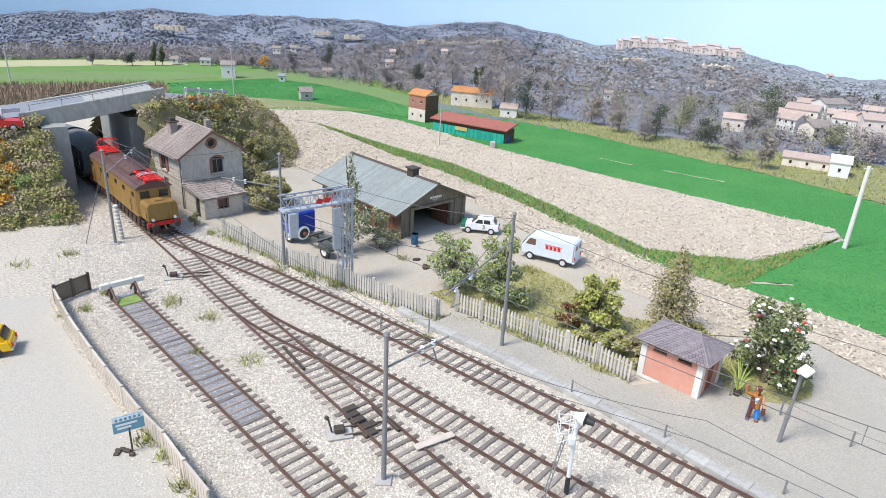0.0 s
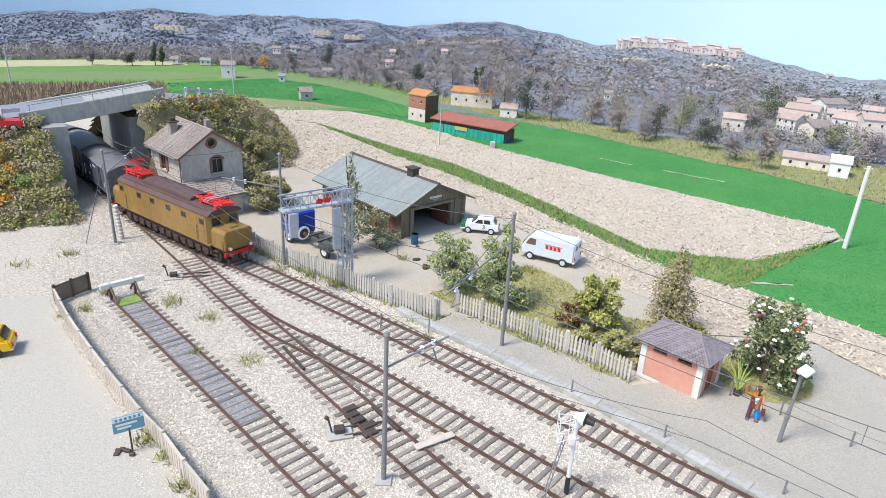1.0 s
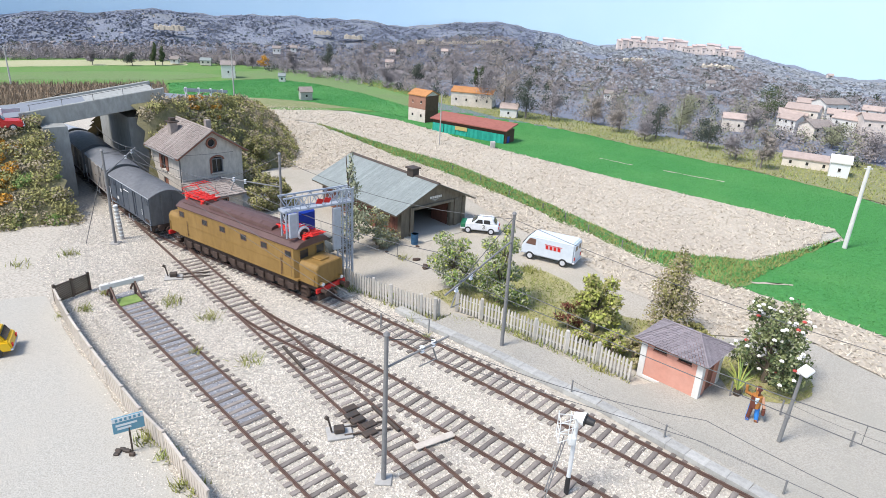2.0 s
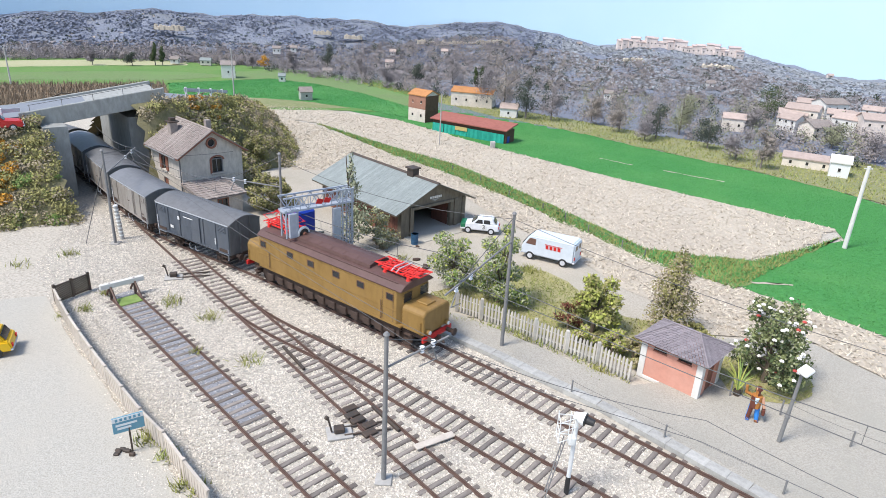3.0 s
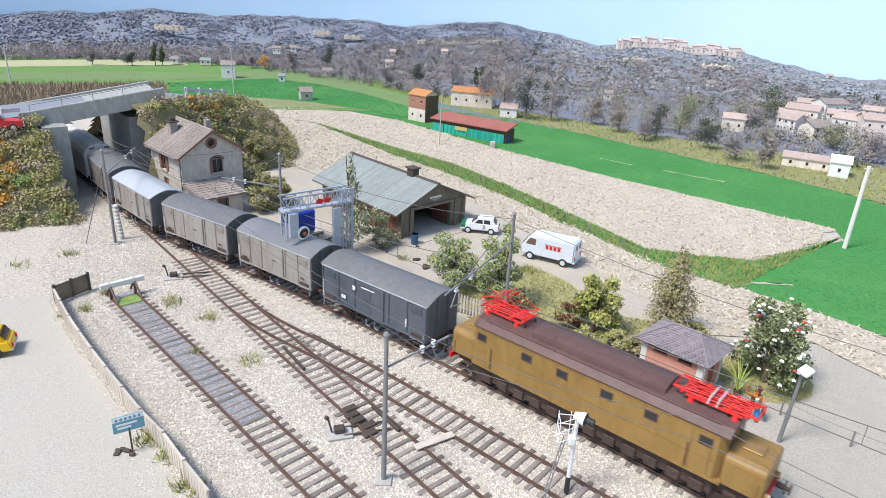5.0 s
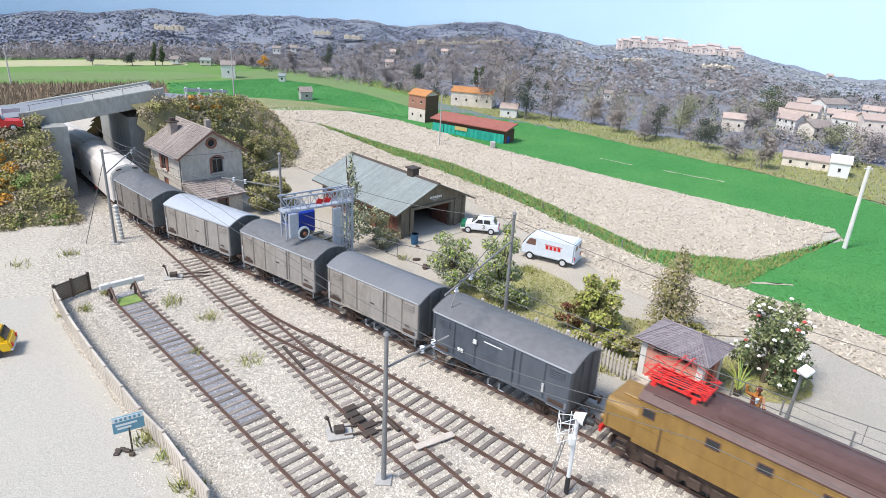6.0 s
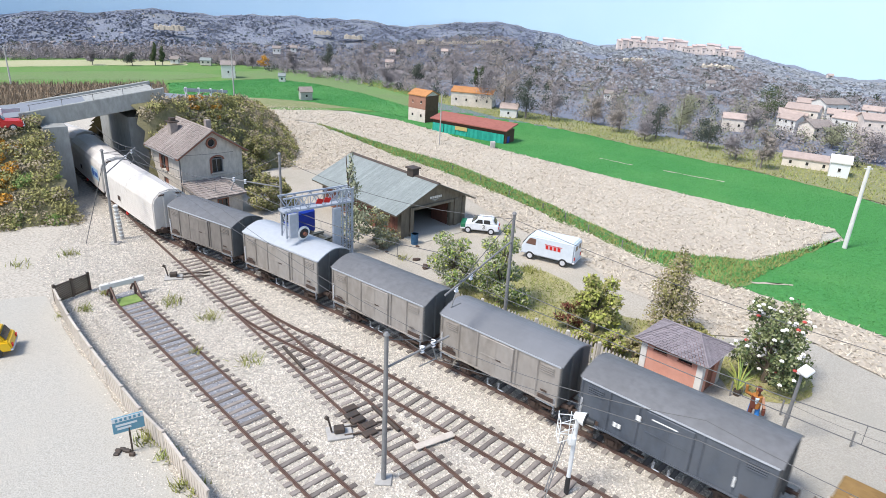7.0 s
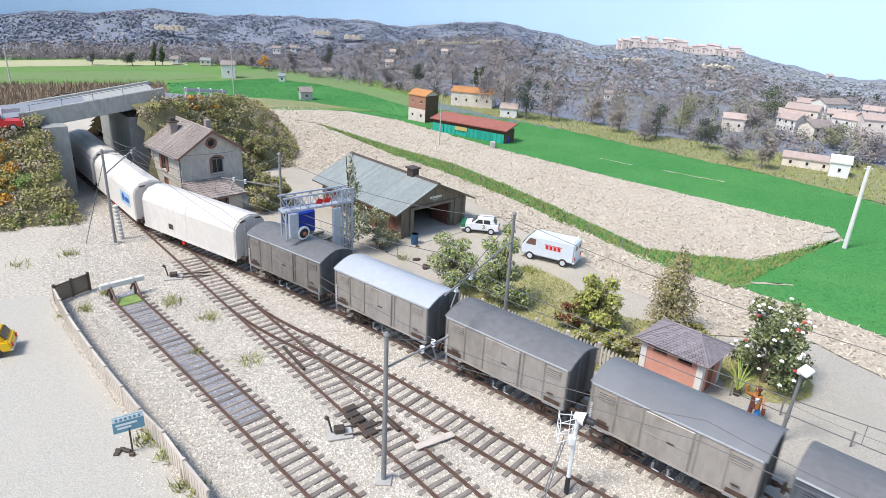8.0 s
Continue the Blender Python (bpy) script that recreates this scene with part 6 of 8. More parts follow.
scrub("orange_scrub", lambda x, y, e, s, z: e < -4.6 and s < 2.3 and abs(x + 37.2 + (y - 50) * 0.25) < 1.0 and 47 < y < 54, 26, "leaf_orange", 0.12, 0.6, "orange autumn scrub on the slope", 25, 4200)
scrub("orange_scrub", lambda x, y, e, s, z: -5.6 < e < -4.0 and 3.0 < s < 3.6, 14, "leaf_orange", 0.12, 0.45, "orange scrub below the guard rail", 26, 1700)

# ---- vehicles ----
for key, col in (("car_red", (0.55, 0.02, 0.02)), ("car_yellow", (0.80, 0.48, 0.01)), ("car_white", (0.80, 0.81, 0.82)), ("van_white", (0.66, 0.71, 0.76)), ("truck_blue", (0.012, 0.045, 0.36)), ("car_green", (0.01, 0.16, 0.07)),
                 ("barrel_blue", (0.03, 0.10, 0.19)), ("tyre", (0.03, 0.03, 0.03)), ("brown_glass", (0.16, 0.085, 0.06)), ("chassis", (0.09, 0.095, 0.085))):
    M[key] = material(key, col, 0.35 if key[:3] in ("car", "van", "tru") else 0.6, tuple(v * 0.8 for v in col), 0.4, 3.0, 0.5, 0, spec=0.5)


def wheels(t, xs, hw, r=0.3, hub="hub"):
    for x in xs:
        for sg in (-1, 1):
            bm = B()
            rod(bm, (x, sg * (hw - 0.2), r), (x, sg * (hw + 0.01), r), r, n=18)
            w = part("wheel", bm, "tyre", t)
            bm = B()
            rod(bm, (x, sg * (hw + 0.005), r), (x, sg * (hw + 0.03), r), r * 0.6, n=14)
            part("hubcap", bm, hub, w)


def side_profile(t, name, prof, hw, mat, bev=0.06, label=""):
    bm = B()
    prism(bm, prof, "y", -hw, hw)
    bmesh.ops.bevel(bm, geom=list(bm.edges), offset=bev, segments=2, affect="EDGES")
    return part(name, bm, mat, t, label, smooth=False)


def saloon(name, x, y, z, rz, paint, label, ln=4.2, hw=0.78, hatch=False, rx=0.0):
    t = thing(name, x, y, z, rz, label, "car", "parked cars")
    h = ln / 2
    body = side_profile(t, "body", [(-h, 0.32), (h, 0.32), (h + 0.03, 0.6), (h - 0.1, 0.82), (0.8, 0.92), (-h + 0.1, 0.92), (-h - 0.02, 0.6)], hw, paint, 0.07)
    back = -h + 0.25 if hatch else -h + 0.95
    cab = side_profile(t, "cabin", [(0.75, 0.88), (0.2, 1.38), (-0.9 if not hatch else -h + 0.55, 1.4), (back, 0.9)], hw - 0.1, paint, 0.06)
    for sg in (-1, 1):
        for a, b in ((-0.25, 0.45), (-1.1 if not hatch else -h + 0.75, -0.33)):
            bm = B()
            prism(bm, [(a, 0.95), (b, 0.95), (b - (0.3 if b > 0 else 0.02), 1.3), (a + 0.05, 1.3)], "y", sg * (hw - 0.1), sg * (hw - 0.08))
            part("side_window", bm, "glass", t)
        bm = B()
        box(bm, h - 0.02, sg * (hw - 0.25) - 0.12, 0.55, h + 0.05, sg * (hw - 0.25) + 0.12, 0.72)
        part("headlight", bm, "ceramic", t)
        bm = B()
        box(bm, -h - 0.05, sg * (hw - 0.22) - 0.1, 0.55, -h + 0.02, sg * (hw - 0.22) + 0.1, 0.72)
        part("tail_light", bm, "red", t)
        bm = B()
        box(bm, sg * h - 0.06, -hw, 0.36, sg * h + 0.1, hw, 0.48, bev=0.03)
        part("bumper", bm, "hub", t)
    bm = B()
    prism(bm, [(0.72, 0.95), (0.28, 1.33), (0.31, 1.36), (0.76, 0.97)], "y", -hw + 0.2, hw - 0.2)
    part("windscreen", bm, "glass", t)
    bm = B()
    prism(bm, [(back - 0.02, 0.96), (back + (0.2 if hatch else 0.4), 1.3), (back + (0.17 if hatch else 0.36), 1.33), (back - 0.05, 0.97)], "y", -hw + 0.2, hw - 0.2)
    part("rear_window", bm, "glass", t)
    wheels(t, (-h * 0.62, h * 0.62), hw)
    return t


q = [(-38.8, 54.7)][0]
saloon("red_car", q[0] - 0.8, q[1], float(bank(q[0], q[1])) + 0.16, 33, "car_red", "red saloon car parked on the road")
q = [(-23.2, 28.4)][0]
saloon("yellow_car", q[0] - 1.9, q[1] + 0.9, 0.02, 205, "car_yellow", "yellow estate car on the tarmac", 4.0, 0.8, True)
q = [(3.2, 53.0)][0]
rally = saloon("rally_car", q[0], q[1] + 0.3, 0.02, 172, "car_white", "white rally car with a green nose and a door number", 3.3, 0.72, True)
bm = B()
box(bm, 1.25, -0.735, 0.5, 1.7, 0.735, 0.87, bev=0.03)
part("nose_band", bm, "car_green", rally, "green nose band")
for sg in (-1, 1):
    bm = B()
    prism(bm, [(-0.35 + 0.3 * math.cos(a * 0.393), 0.66 + 0.24 * math.sin(a * 0.393)) for a in range(16)], "y", sg * 0.72, sg * 0.735)
    roundel = part("roundel", bm, "white_paint", rally)
    cu = bpy.data.curves.new("number", "FONT")
    cu.body, cu.size, cu.extrude, cu.align_x, cu.align_y = "3", 0.55 * S, 0.006 * S, "CENTER", "CENTER"
    cu.materials.append(M["tyre"])
    ob = new("number", cu)
    ob.parent = rally
    ob.matrix_basis = place(-0.35, sg * 0.742, 0.66, 0 if sg < 0 else 180, 90)
bm = B()
for x in (-0.9, -0.2):
    rod(bm, (x, -0.5, 1.42), (x, 0.5, 1.42), 0.03, n=6)
part("roof_rack", bm, "hub", rally)


def delivery_van():
    c = [(8.1, 46.8)][0]
    t = thing("delivery_van", c[0] + 0.55, c[1] + 0.75, 0.02, 152, "pale grey-white delivery van with red side marking", "van", "parked cars")
    h, hw = 2.2, 0.92
    side_profile(t, "body", [(-h, 0.42), (h, 0.42), (h + 0.05, 0.7), (h - 0.05, 1.15), (h - 0.55, 1.95), (h - 0.8, 2.05), (-h + 0.1, 2.08), (-h, 1.95)], hw, "van_white", 0.1)
    for sg in (-1, 1):
        bm = B()
        prism(bm, [(h - 1.2, 1.3), (h - 0.35, 1.3), (h - 0.68, 1.82), (h - 1.2, 1.82)], "y", sg * hw, sg * (hw + 0.015))
        part("side_window", bm, "brown_glass", t, "brown-tinted cab window")
        for k in range(4):
            bm = B()
            x = -0.95 + 0.33 * k
            prism(bm, [(x - 0.14, 1.18), (x + 0.1, 1.18), (x + 0.14, 1.5), (x - 0.1, 1.5)], "y", sg * hw, sg * (hw + 0.012))
            part("side_mark", bm, "red", t, "red painted mark")
        bm = B()
        box(bm, -1.2, sg * hw, 1.53, 0.25, sg * (hw + 0.012), 1.57)
        part("side_mark", bm, "red", t)
        bm = B()
        box(bm, -h - 0.012, sg * 0.42 - 0.25, 1.4, -h + 0.02, sg * 0.42 + 0.25, 1.8)
        part("rear_window", bm, "glass", t)
        bm = B()
        box(bm, -h - 0.04, sg * 0.75 - 0.08, 0.7, -h + 0.02, sg * 0.75 + 0.08, 0.95)
        part("tail_light", bm, "red", t)
        bm = B()
        box(bm, sg * h - 0.08, -hw, 0.4, sg * h + 0.12, hw, 0.55, bev=0.04)
        part("bumper", bm, "hub", t)
    bm = B()
    prism(bm, [(h - 0.08, 1.22), (h - 0.5, 1.86), (h - 0.46, 1.9), (h - 0.03, 1.25)], "y", -hw + 0.12, hw - 0.12)
    part("windscreen", bm, "glass", t)
    wheels(t, (-1.35, 1.4), hw, 0.34)


delivery_van()


def truck():
    c = [(-10.8, 47.1)][0]
    t = thing("flatbed_truck", c[0] + 0.3, c[1] + 0.6, 0.02, 140, "blue-cabbed truck with a bare dark chassis", "truck")
    bm = B()
    box(bm, 0.9, -1.05, 0.75, 2.7, 1.05, 2.7, bev=0.15)
    part("cab", bm, "truck_blue", t, "blue truck cab")
    bm = B()
    box(bm, 2.68, -0.9, 1.7, 2.72, 0.9, 2.4)
    part("windscreen", bm, "glass", t)
    for sg in (-1, 1):
        bm = B()
        box(bm, 1.5, sg * 1.05, 1.75, 2.4, sg * 1.065, 2.4)
        part("side_window", bm, "glass", t)
        bm = B()
        box(bm, -4.2, sg * 0.4 - 0.08, 0.75, 1.0, sg * 0.4 + 0.08, 1.0)
        part("chassis_beam", bm, "chassis", t)
        bm = B()
        rod(bm, (-2.9, sg * 1.0, 0.95), (-2.0, sg * 1.0, 0.95), 0.0 + 0.12)
        prism(bm, disc((-2.6, 0.55), 0.72, 10, 10, 170), "y", sg * 0.55, sg * 1.08)
        part("mudguard", bm, "chassis", t)
    for x in (-3.6, -1.6, -0.2):
        bm = B()
        box(bm, x - 0.1, -0.9, 1.0, x + 0.1, 0.9, 1.12)
        part("cross_beam", bm, "chassis", t)
    bm = B()
    rod(bm, (0.2, -1.0, 0.7), (0.2, -0.4, 0.7), 0.3, n=12)
    part("fuel_tank", bm, "chassis", t)
    wheels(t, (-2.6, 1.9), 1.0, 0.5, "ceramic")


truck()
q = [(-2.4, 49.4)][0]
barrel = thing("oil_barrel", q[0], q[1], 0.02, 0, "blue steel oil barrel beside the workshop", "barrel")
bm = B()
rod(bm, (0, 0, 0), (0, 0, 0.9), 0.3, n=16)
part("drum", bm, "barrel_blue", barrel)
for z in (0.02, 0.3, 0.6, 0.88):
    bm = B()
    rod(bm, (0, 0, z - 0.02), (0, 0, z + 0.02), 0.32, n=16)
    part("hoop", bm, "barrel_blue", barrel)

# ---- masts and wires ----


def wire(parent, pts, name="wire", r=0.016, sag=0.0, mat="wire"):
    bm = B()
    for a, b in zip(pts[:-1], pts[1:]):
        a, b = Vector(a), Vector(b)
        prev = a
        for k in range(1, 9):
            f = k / 8
            c = a.lerp(b, f) - Vector((0, 0, sag * 4 * f * (1 - f)))
            rod(bm, prev, c, r, n=4)
            prev = c
    return part(name, bm, mat, parent)


def mast(x, y, h, reach, label, arm_z, rise=0.5, tail=0.0):
    """A catenary mast with a cantilever that reaches to the point given, and insulators."""
    t = thing("catenary_mast", x, y, 0, 0, label, "catenary mast", "catenary masts")
    bm = B()
    rod(bm, (0, 0, 0), (0, 0, h), 0.115, 0.085, n=12)
    part("pole", bm, "mast", t)
    bm = B()
    rod(bm, (0, 0, h), (0, 0, h + 0.12), 0.15, 0.06, n=10)
    part("cap", bm, "mast", t)
    bm = B()
    box(bm, -0.36, -0.36, -0.02, 0.36, 0.36, 0.08, bev=0.03)
    part("footing", bm, "concrete_post", t)
    end = Vector((reach[0] - x, reach[1] - y, arm_z + rise))
    d = end.normalized()
    u = Vector((end.x, end.y, 0)).normalized()
    bm = B()
    rod(bm, u * -tail + Vector((0, 0, arm_z)), end + u * 0.7, 0.05, n=8)
    part("cantilever", bm, "mast", t)
    bm = B()
    rod(bm, (0, 0, h - 0.2), end, 0.02, n=6)
    part("stay", bm, "wire", t)
    for f in (0.72, 0.95):
        c = Vector((0, 0, arm_z)).lerp(end, f)
        bm = B()
        for k in range(3):
            rod(bm, c + Vector((0, 0, 0.06 - 0.12 * k)), c + Vector((0, 0, 0.0 - 0.12 * k)), 0.11, 0.07, n=10)
        part("insulator", bm, "ceramic", t, "white ceramic insulator")
    bm = B()
    rod(bm, Vector((0, 0, arm_z)).lerp(end, 0.95) - Vector((0, 0, 0.3)), end + u * 0.1 - Vector((0, 0, 0.9)), 0.035, n=6)
    rod(bm, end + u * 0.1 - Vector((0, 0, 0.9)), end - u * 0.8 - Vector((0, 0, 1.0)), 0.03, n=6)
    part("steady_arm", bm, "mast", t)
    return t


def main_at(s, off=0.0):
    c, w = on(MAIN, MAIN_S, s, off)
    return c


P0, P1, P2, P3 = [(-25.7, 46.0)][0], [(-2.0, 21.6)][0], [(3.8, 33.1)][0], [(-11.8, 43.5)][0]
mast(P0[0], P0[1], 7.4, main_at(-33), "dark grey catenary mast with a concrete footing", 5.6)
mast(P2[0], P2[1], 8.5, [(0.6, 28.2)][0], "tall grey catenary mast behind the platform", 6.9, -0.9)
mast(P3[0], P3[1], 8.5, main_at(-19.0), "tall grey catenary mast at the fence", 6.1)
c1 = [(0.3, 22.9)][0]
mast(P1[0], P1[1], 7.1, [(-0.1, 23.1)][0], "grey catenary mast between the tracks", 5.6)
cat = thing("overhead_line", 0, 0, 0, 0, "thin overhead contact wires above the tracks", "overhead wire")
hold = [(*main_at(s), 5.15) for s in (-46, -33, -19, -0.5, 24, 44)]
wire(cat, hold, "contact_wire", 0.022)
wire(cat, [(a, b, z + 1.1) for a, b, z in hold], "messenger_wire", 0.022, 0.55)
for (a, b) in zip(hold[:-1], hold[1:]):
    for f in (0.15, 0.32, 0.5, 0.68, 0.85):
        c = Vector(a).lerp(Vector(b), f)
        bm = B()
        rod(bm, c, c + Vector((0, 0, 1.1 - 0.55 * 4 * f * (1 - f))), 0.014, n=4)
        part("dropper", bm, "wire", cat)
sec = [(*main_at(-33), 5.15), (-14.2, line_b(-14.2), 5.2), ([(-0.1, 23.1)][0][0], [(-0.1, 23.1)][0][1], 5.2), (9.5, -0.8258 * 9.5 + 26.44, 5.2), (20, -0.8258 * 20 + 26.44, 5.2)]
wire(cat, sec, "contact_wire", 0.016)
wire(cat, [(a, b, z + 0.9) for a, b, z in sec], "messenger_wire", 0.016, 0.4)
wire(cat, [(P0[0], P0[1], 7.2), (P3[0] - 6, P3[1] + 8, 6.5)], "feeder_wire", 0.016, 0.3)
wire(cat, [(P3[0], P3[1], 8.2), (P2[0], P2[1], 8.2), (P2[0] + 22, P2[1] - 19, 8.2)], "feeder_wire", 0.016, 0.8)
wire(cat, [(P0[0], P0[1], 6.6), [(-27.8, 45.6)][0] + (0,)], "stay_wire", 0.025)

bp = thing("signal_post", *[(-25.9, 46.7)][0], 0, 0, "white banded concrete post beside the mast", "post")
bm = B()
rod(bm, (0.25, 0.3, 0), (0.05, 0.3, 2.8), 0.17, 0.15, n=12)
part("shaft", bm, "concrete_post", bp)
for z in np.arange(0.3, 2.7, 0.3):
    bm = B()
    rod(bm, (0.25 - 0.2 * z / 2.8, 0.3, z), (0.25 - 0.2 * z / 2.8, 0.3, z + 0.12), 0.175, n=12)
    part("white_band", bm, "white_paint", bp)


def lattice_leg(parent, name, x, y, z0, z1, w, d):
    bm = B()
    c = [(x - w, y - d), (x + w, y - d), (x + w, y + d), (x - w, y + d)]
    for a in c:
        box(bm, a[0] - 0.045, a[1] - 0.045, z0, a[0] + 0.045, a[1] + 0.045, z1)
    n = max(2, int((z1 - z0) / 0.75))
    for i in range(n):
        za, zb = z0 + (z1 - z0) * i / n, z0 + (z1 - z0) * (i + 1) / n
        for k in range(4):
            a, b = c[k], c[(k + 1) % 4]
            if i % 2:
                a, b = b, a
            rod(bm, (*a, za), (*b, zb), 0.025, n=4)
            rod(bm, (*a, zb), (*b, zb), 0.02, n=4)
    return part(name, bm, "silver", parent)


def gantry():
    a, b = np.array([(-6.6, 41.1)][0]), np.array([(-11.3, 44.5)][0])
    top_l, top_r = np.array([(-10.2, 38.5)][0]), np.array([(-6.8, 41.3)][0])
    ang = math.degrees(math.atan2(top_r[1] - top_l[1], top_r[0] - top_l[0]))
    ln = float(np.linalg.norm(top_r - top_l))
    t = thing("signal_gantry", top_l[0], top_l[1], 0, ang, "silver-grey lattice signal gantry with ladder", "signal gantry")
    lattice_leg(t, "hanging_cage", 0.25, 0, 4.3, 6.2, 0.4, 0.36)
    lattice_leg(t, "leg", ln - 0.1, 0, 0, 7.0, 0.36, 0.36)
    for y in (-0.4, 0.4):
        bm = B()
        for z in (6.1, 7.0):
            box(bm, -0.3, y - 0.05, z - 0.05, ln + 0.4, y + 0.05, z + 0.05)
        n = 9
        for i in range(n):
            x0, x1 = -0.3 + (ln + 0.7) * i / n, -0.3 + (ln + 0.7) * (i + 1) / n
            rod(bm, (x0, y, 6.1 if i % 2 else 7.0), (x1, y, 7.0 if i % 2 else 6.1), 0.03, n=4)
            rod(bm, (x1, y, 6.1), (x1, y, 7.0), 0.025, n=4)
        part("truss", bm, "silver", t)
    bm = B()
    box(bm, -0.3, -0.4, 6.02, ln + 0.4, 0.4, 6.1)
    part("walkway", bm, "silver", t)
    bm = B()
    for y in (-0.25, 0.25):
        rod(bm, (ln + 0.42, y, 0.2), (ln + 0.42, y, 6.9), 0.03, n=5)
    for k in range(20):
        rod(bm, (ln + 0.42, -0.25, 0.5 + 0.32 * k), (ln + 0.42, 0.25, 0.5 + 0.32 * k), 0.02, n=4)
    part("ladder", bm, "silver", t)
    for x in (0.25, ln - 1.0):
        bm = B()
        box(bm, x - 0.3, -0.62, 2.9 if x > 1 else 4.35, x + 0.3, -0.4, 6.0 if x < 1 else 5.9, bev=0.04)
        part("signal_board", bm, "silver", t, "pale grey signal back board")
    for x in (2.2, 2.75):
        bm = B()
        prism(bm, [(x - 0.3, 6.4), (x + 0.12, 6.32), (x + 0.28, 6.6), (x - 0.15, 6.72)], "y", -0.52, -0.47)
        part("red_mark", bm, "red", t, "red painted mark on the truss")
    f = Vector((math.cos(radians(-40 - ang)), math.sin(radians(-40 - ang)), -0.12)).normalized()
    cc = Vector((0.95, -0.55, 4.55))
    for name, mat, a0, a1, rad in (("signal_rim", "white_paint", -0.12, 0.02, 0.46), ("signal_face", "tyre", 0.02, 0.05, 0.34), ("signal_lens", "redframe", 0.05, 0.22, 0.13)):
        bm = B()
        rod(bm, cc + f * a0, cc + f * a1, rad, n=20)
        part(name, bm, mat, t)
    bm = B()
    rod(bm, (0.3, -0.3, 4.5), cc - f * 0.1, 0.07, n=6)
    part("bracket", bm, "silver", t)
    return t


gantry()


def near_signal():
    b, h = [(5.8, 21.4)][0], 4.0
    t = thing("colour_light_signal", b[0], b[1], 0, 0, "white colour-light signal with round black hood and ladder", "signal")
    bm = B()
    rod(bm, (0, 0, 0), (0, 0, h), 0.1, 0.085, n=12)
    part("post", bm, "white_paint", t)
    bm = B()
    rod(bm, (0, 0, 0), (0, 0, 0.9), 0.11, n=12)
    part("post_base", bm, "tyre", t, "black painted post base")
    f = Vector((0.85, -0.5, -0.05)).normalized()
    cc = Vector((0.18, -0.05, h - 0.1))
    bm = B()
    rod(bm, cc - f * 0.34, cc + f * 0.12, 0.15, 0.29, n=18)
    part("lamp_housing", bm, "white_paint", t)
    bm = B()
    rod(bm, cc + f * 0.12, cc + f * 0.16, 0.27, n=18)
    part("lamp_face", bm, "tyre", t)
    bm = B()
    rod(bm, cc + f * 0.14, cc + f * 0.5, 0.17, 0.14, n=12)
    part("hood", bm, "tyre", t)
    bm = B()
    for dx in (-0.75, -0.25):
        rod(bm, (dx, 0.1, h - 1.0), (dx, 0.1, h + 0.1), 0.02, n=5)
        rod(bm, (dx, -0.45, h - 1.0), (dx, -0.45, h - 0.1), 0.02, n=5)
    for z in (h - 1.0, h - 0.5, h - 0.05):
        rod(bm, (-0.75, 0.1, z), (0, 0.05, z), 0.02, n=5)
        rod(bm, (-0.75, 0.1, z), (-0.75, -0.45, z - 0.05), 0.02, n=5)
        rod(bm, (-0.75, -0.45, z - 0.05), (0, -0.1, z), 0.02, n=5)
    part("platform_cage", bm, "white_paint", t)
    bm = B()
    box(bm, -0.3, -0.3, h - 1.3, 0.02, -0.02, h - 0.92, bev=0.04)
    part("relay_box", bm, "white_paint", t)
    bm = B()
    for y in (-0.16, 0.16):
        rod(bm, (-0.95, y - 0.2, 0), (-0.45, y - 0.2, h - 1.0), 0.025, n=5)
    for k in range(9):
        z = 0.3 + 0.3 * k
        x = -0.95 + 0.5 * z / (h - 1)
        rod(bm, (x, -0.36, z), (x, -0.04, z), 0.02, n=4)
    part("ladder", bm, "mast", t)


near_signal()

# ---- platform things ----


def lamp_post():
    b = [(16.7, 25.4)][0]
    t = thing("platform_lamp", b[0], b[1], 0.24, 0, "grey platform lamp post with a flat lamp head", "lamp post")
    bm = B()
    rod(bm, (0, 0, 0), (0.15, 0, 4.0), 0.1, 0.07, n=10)
    part("pole", bm, "mast", t)
    bm = B()
    rod(bm, (0.05, 0, 1.4), (0.06, 0, 1.55), 0.12, n=10)
    part("collar", bm, "mast", t)
    bm = B()
    box(bm, -0.36, -0.26, -0.08, 0.36, 0.26, 0.1, pose(0.15, -0.2, 4.1, 15, -8, 35), bev=0.05)
    part("lamp_head", bm, "white_paint", t, "pale flat lamp head")


lamp_post()


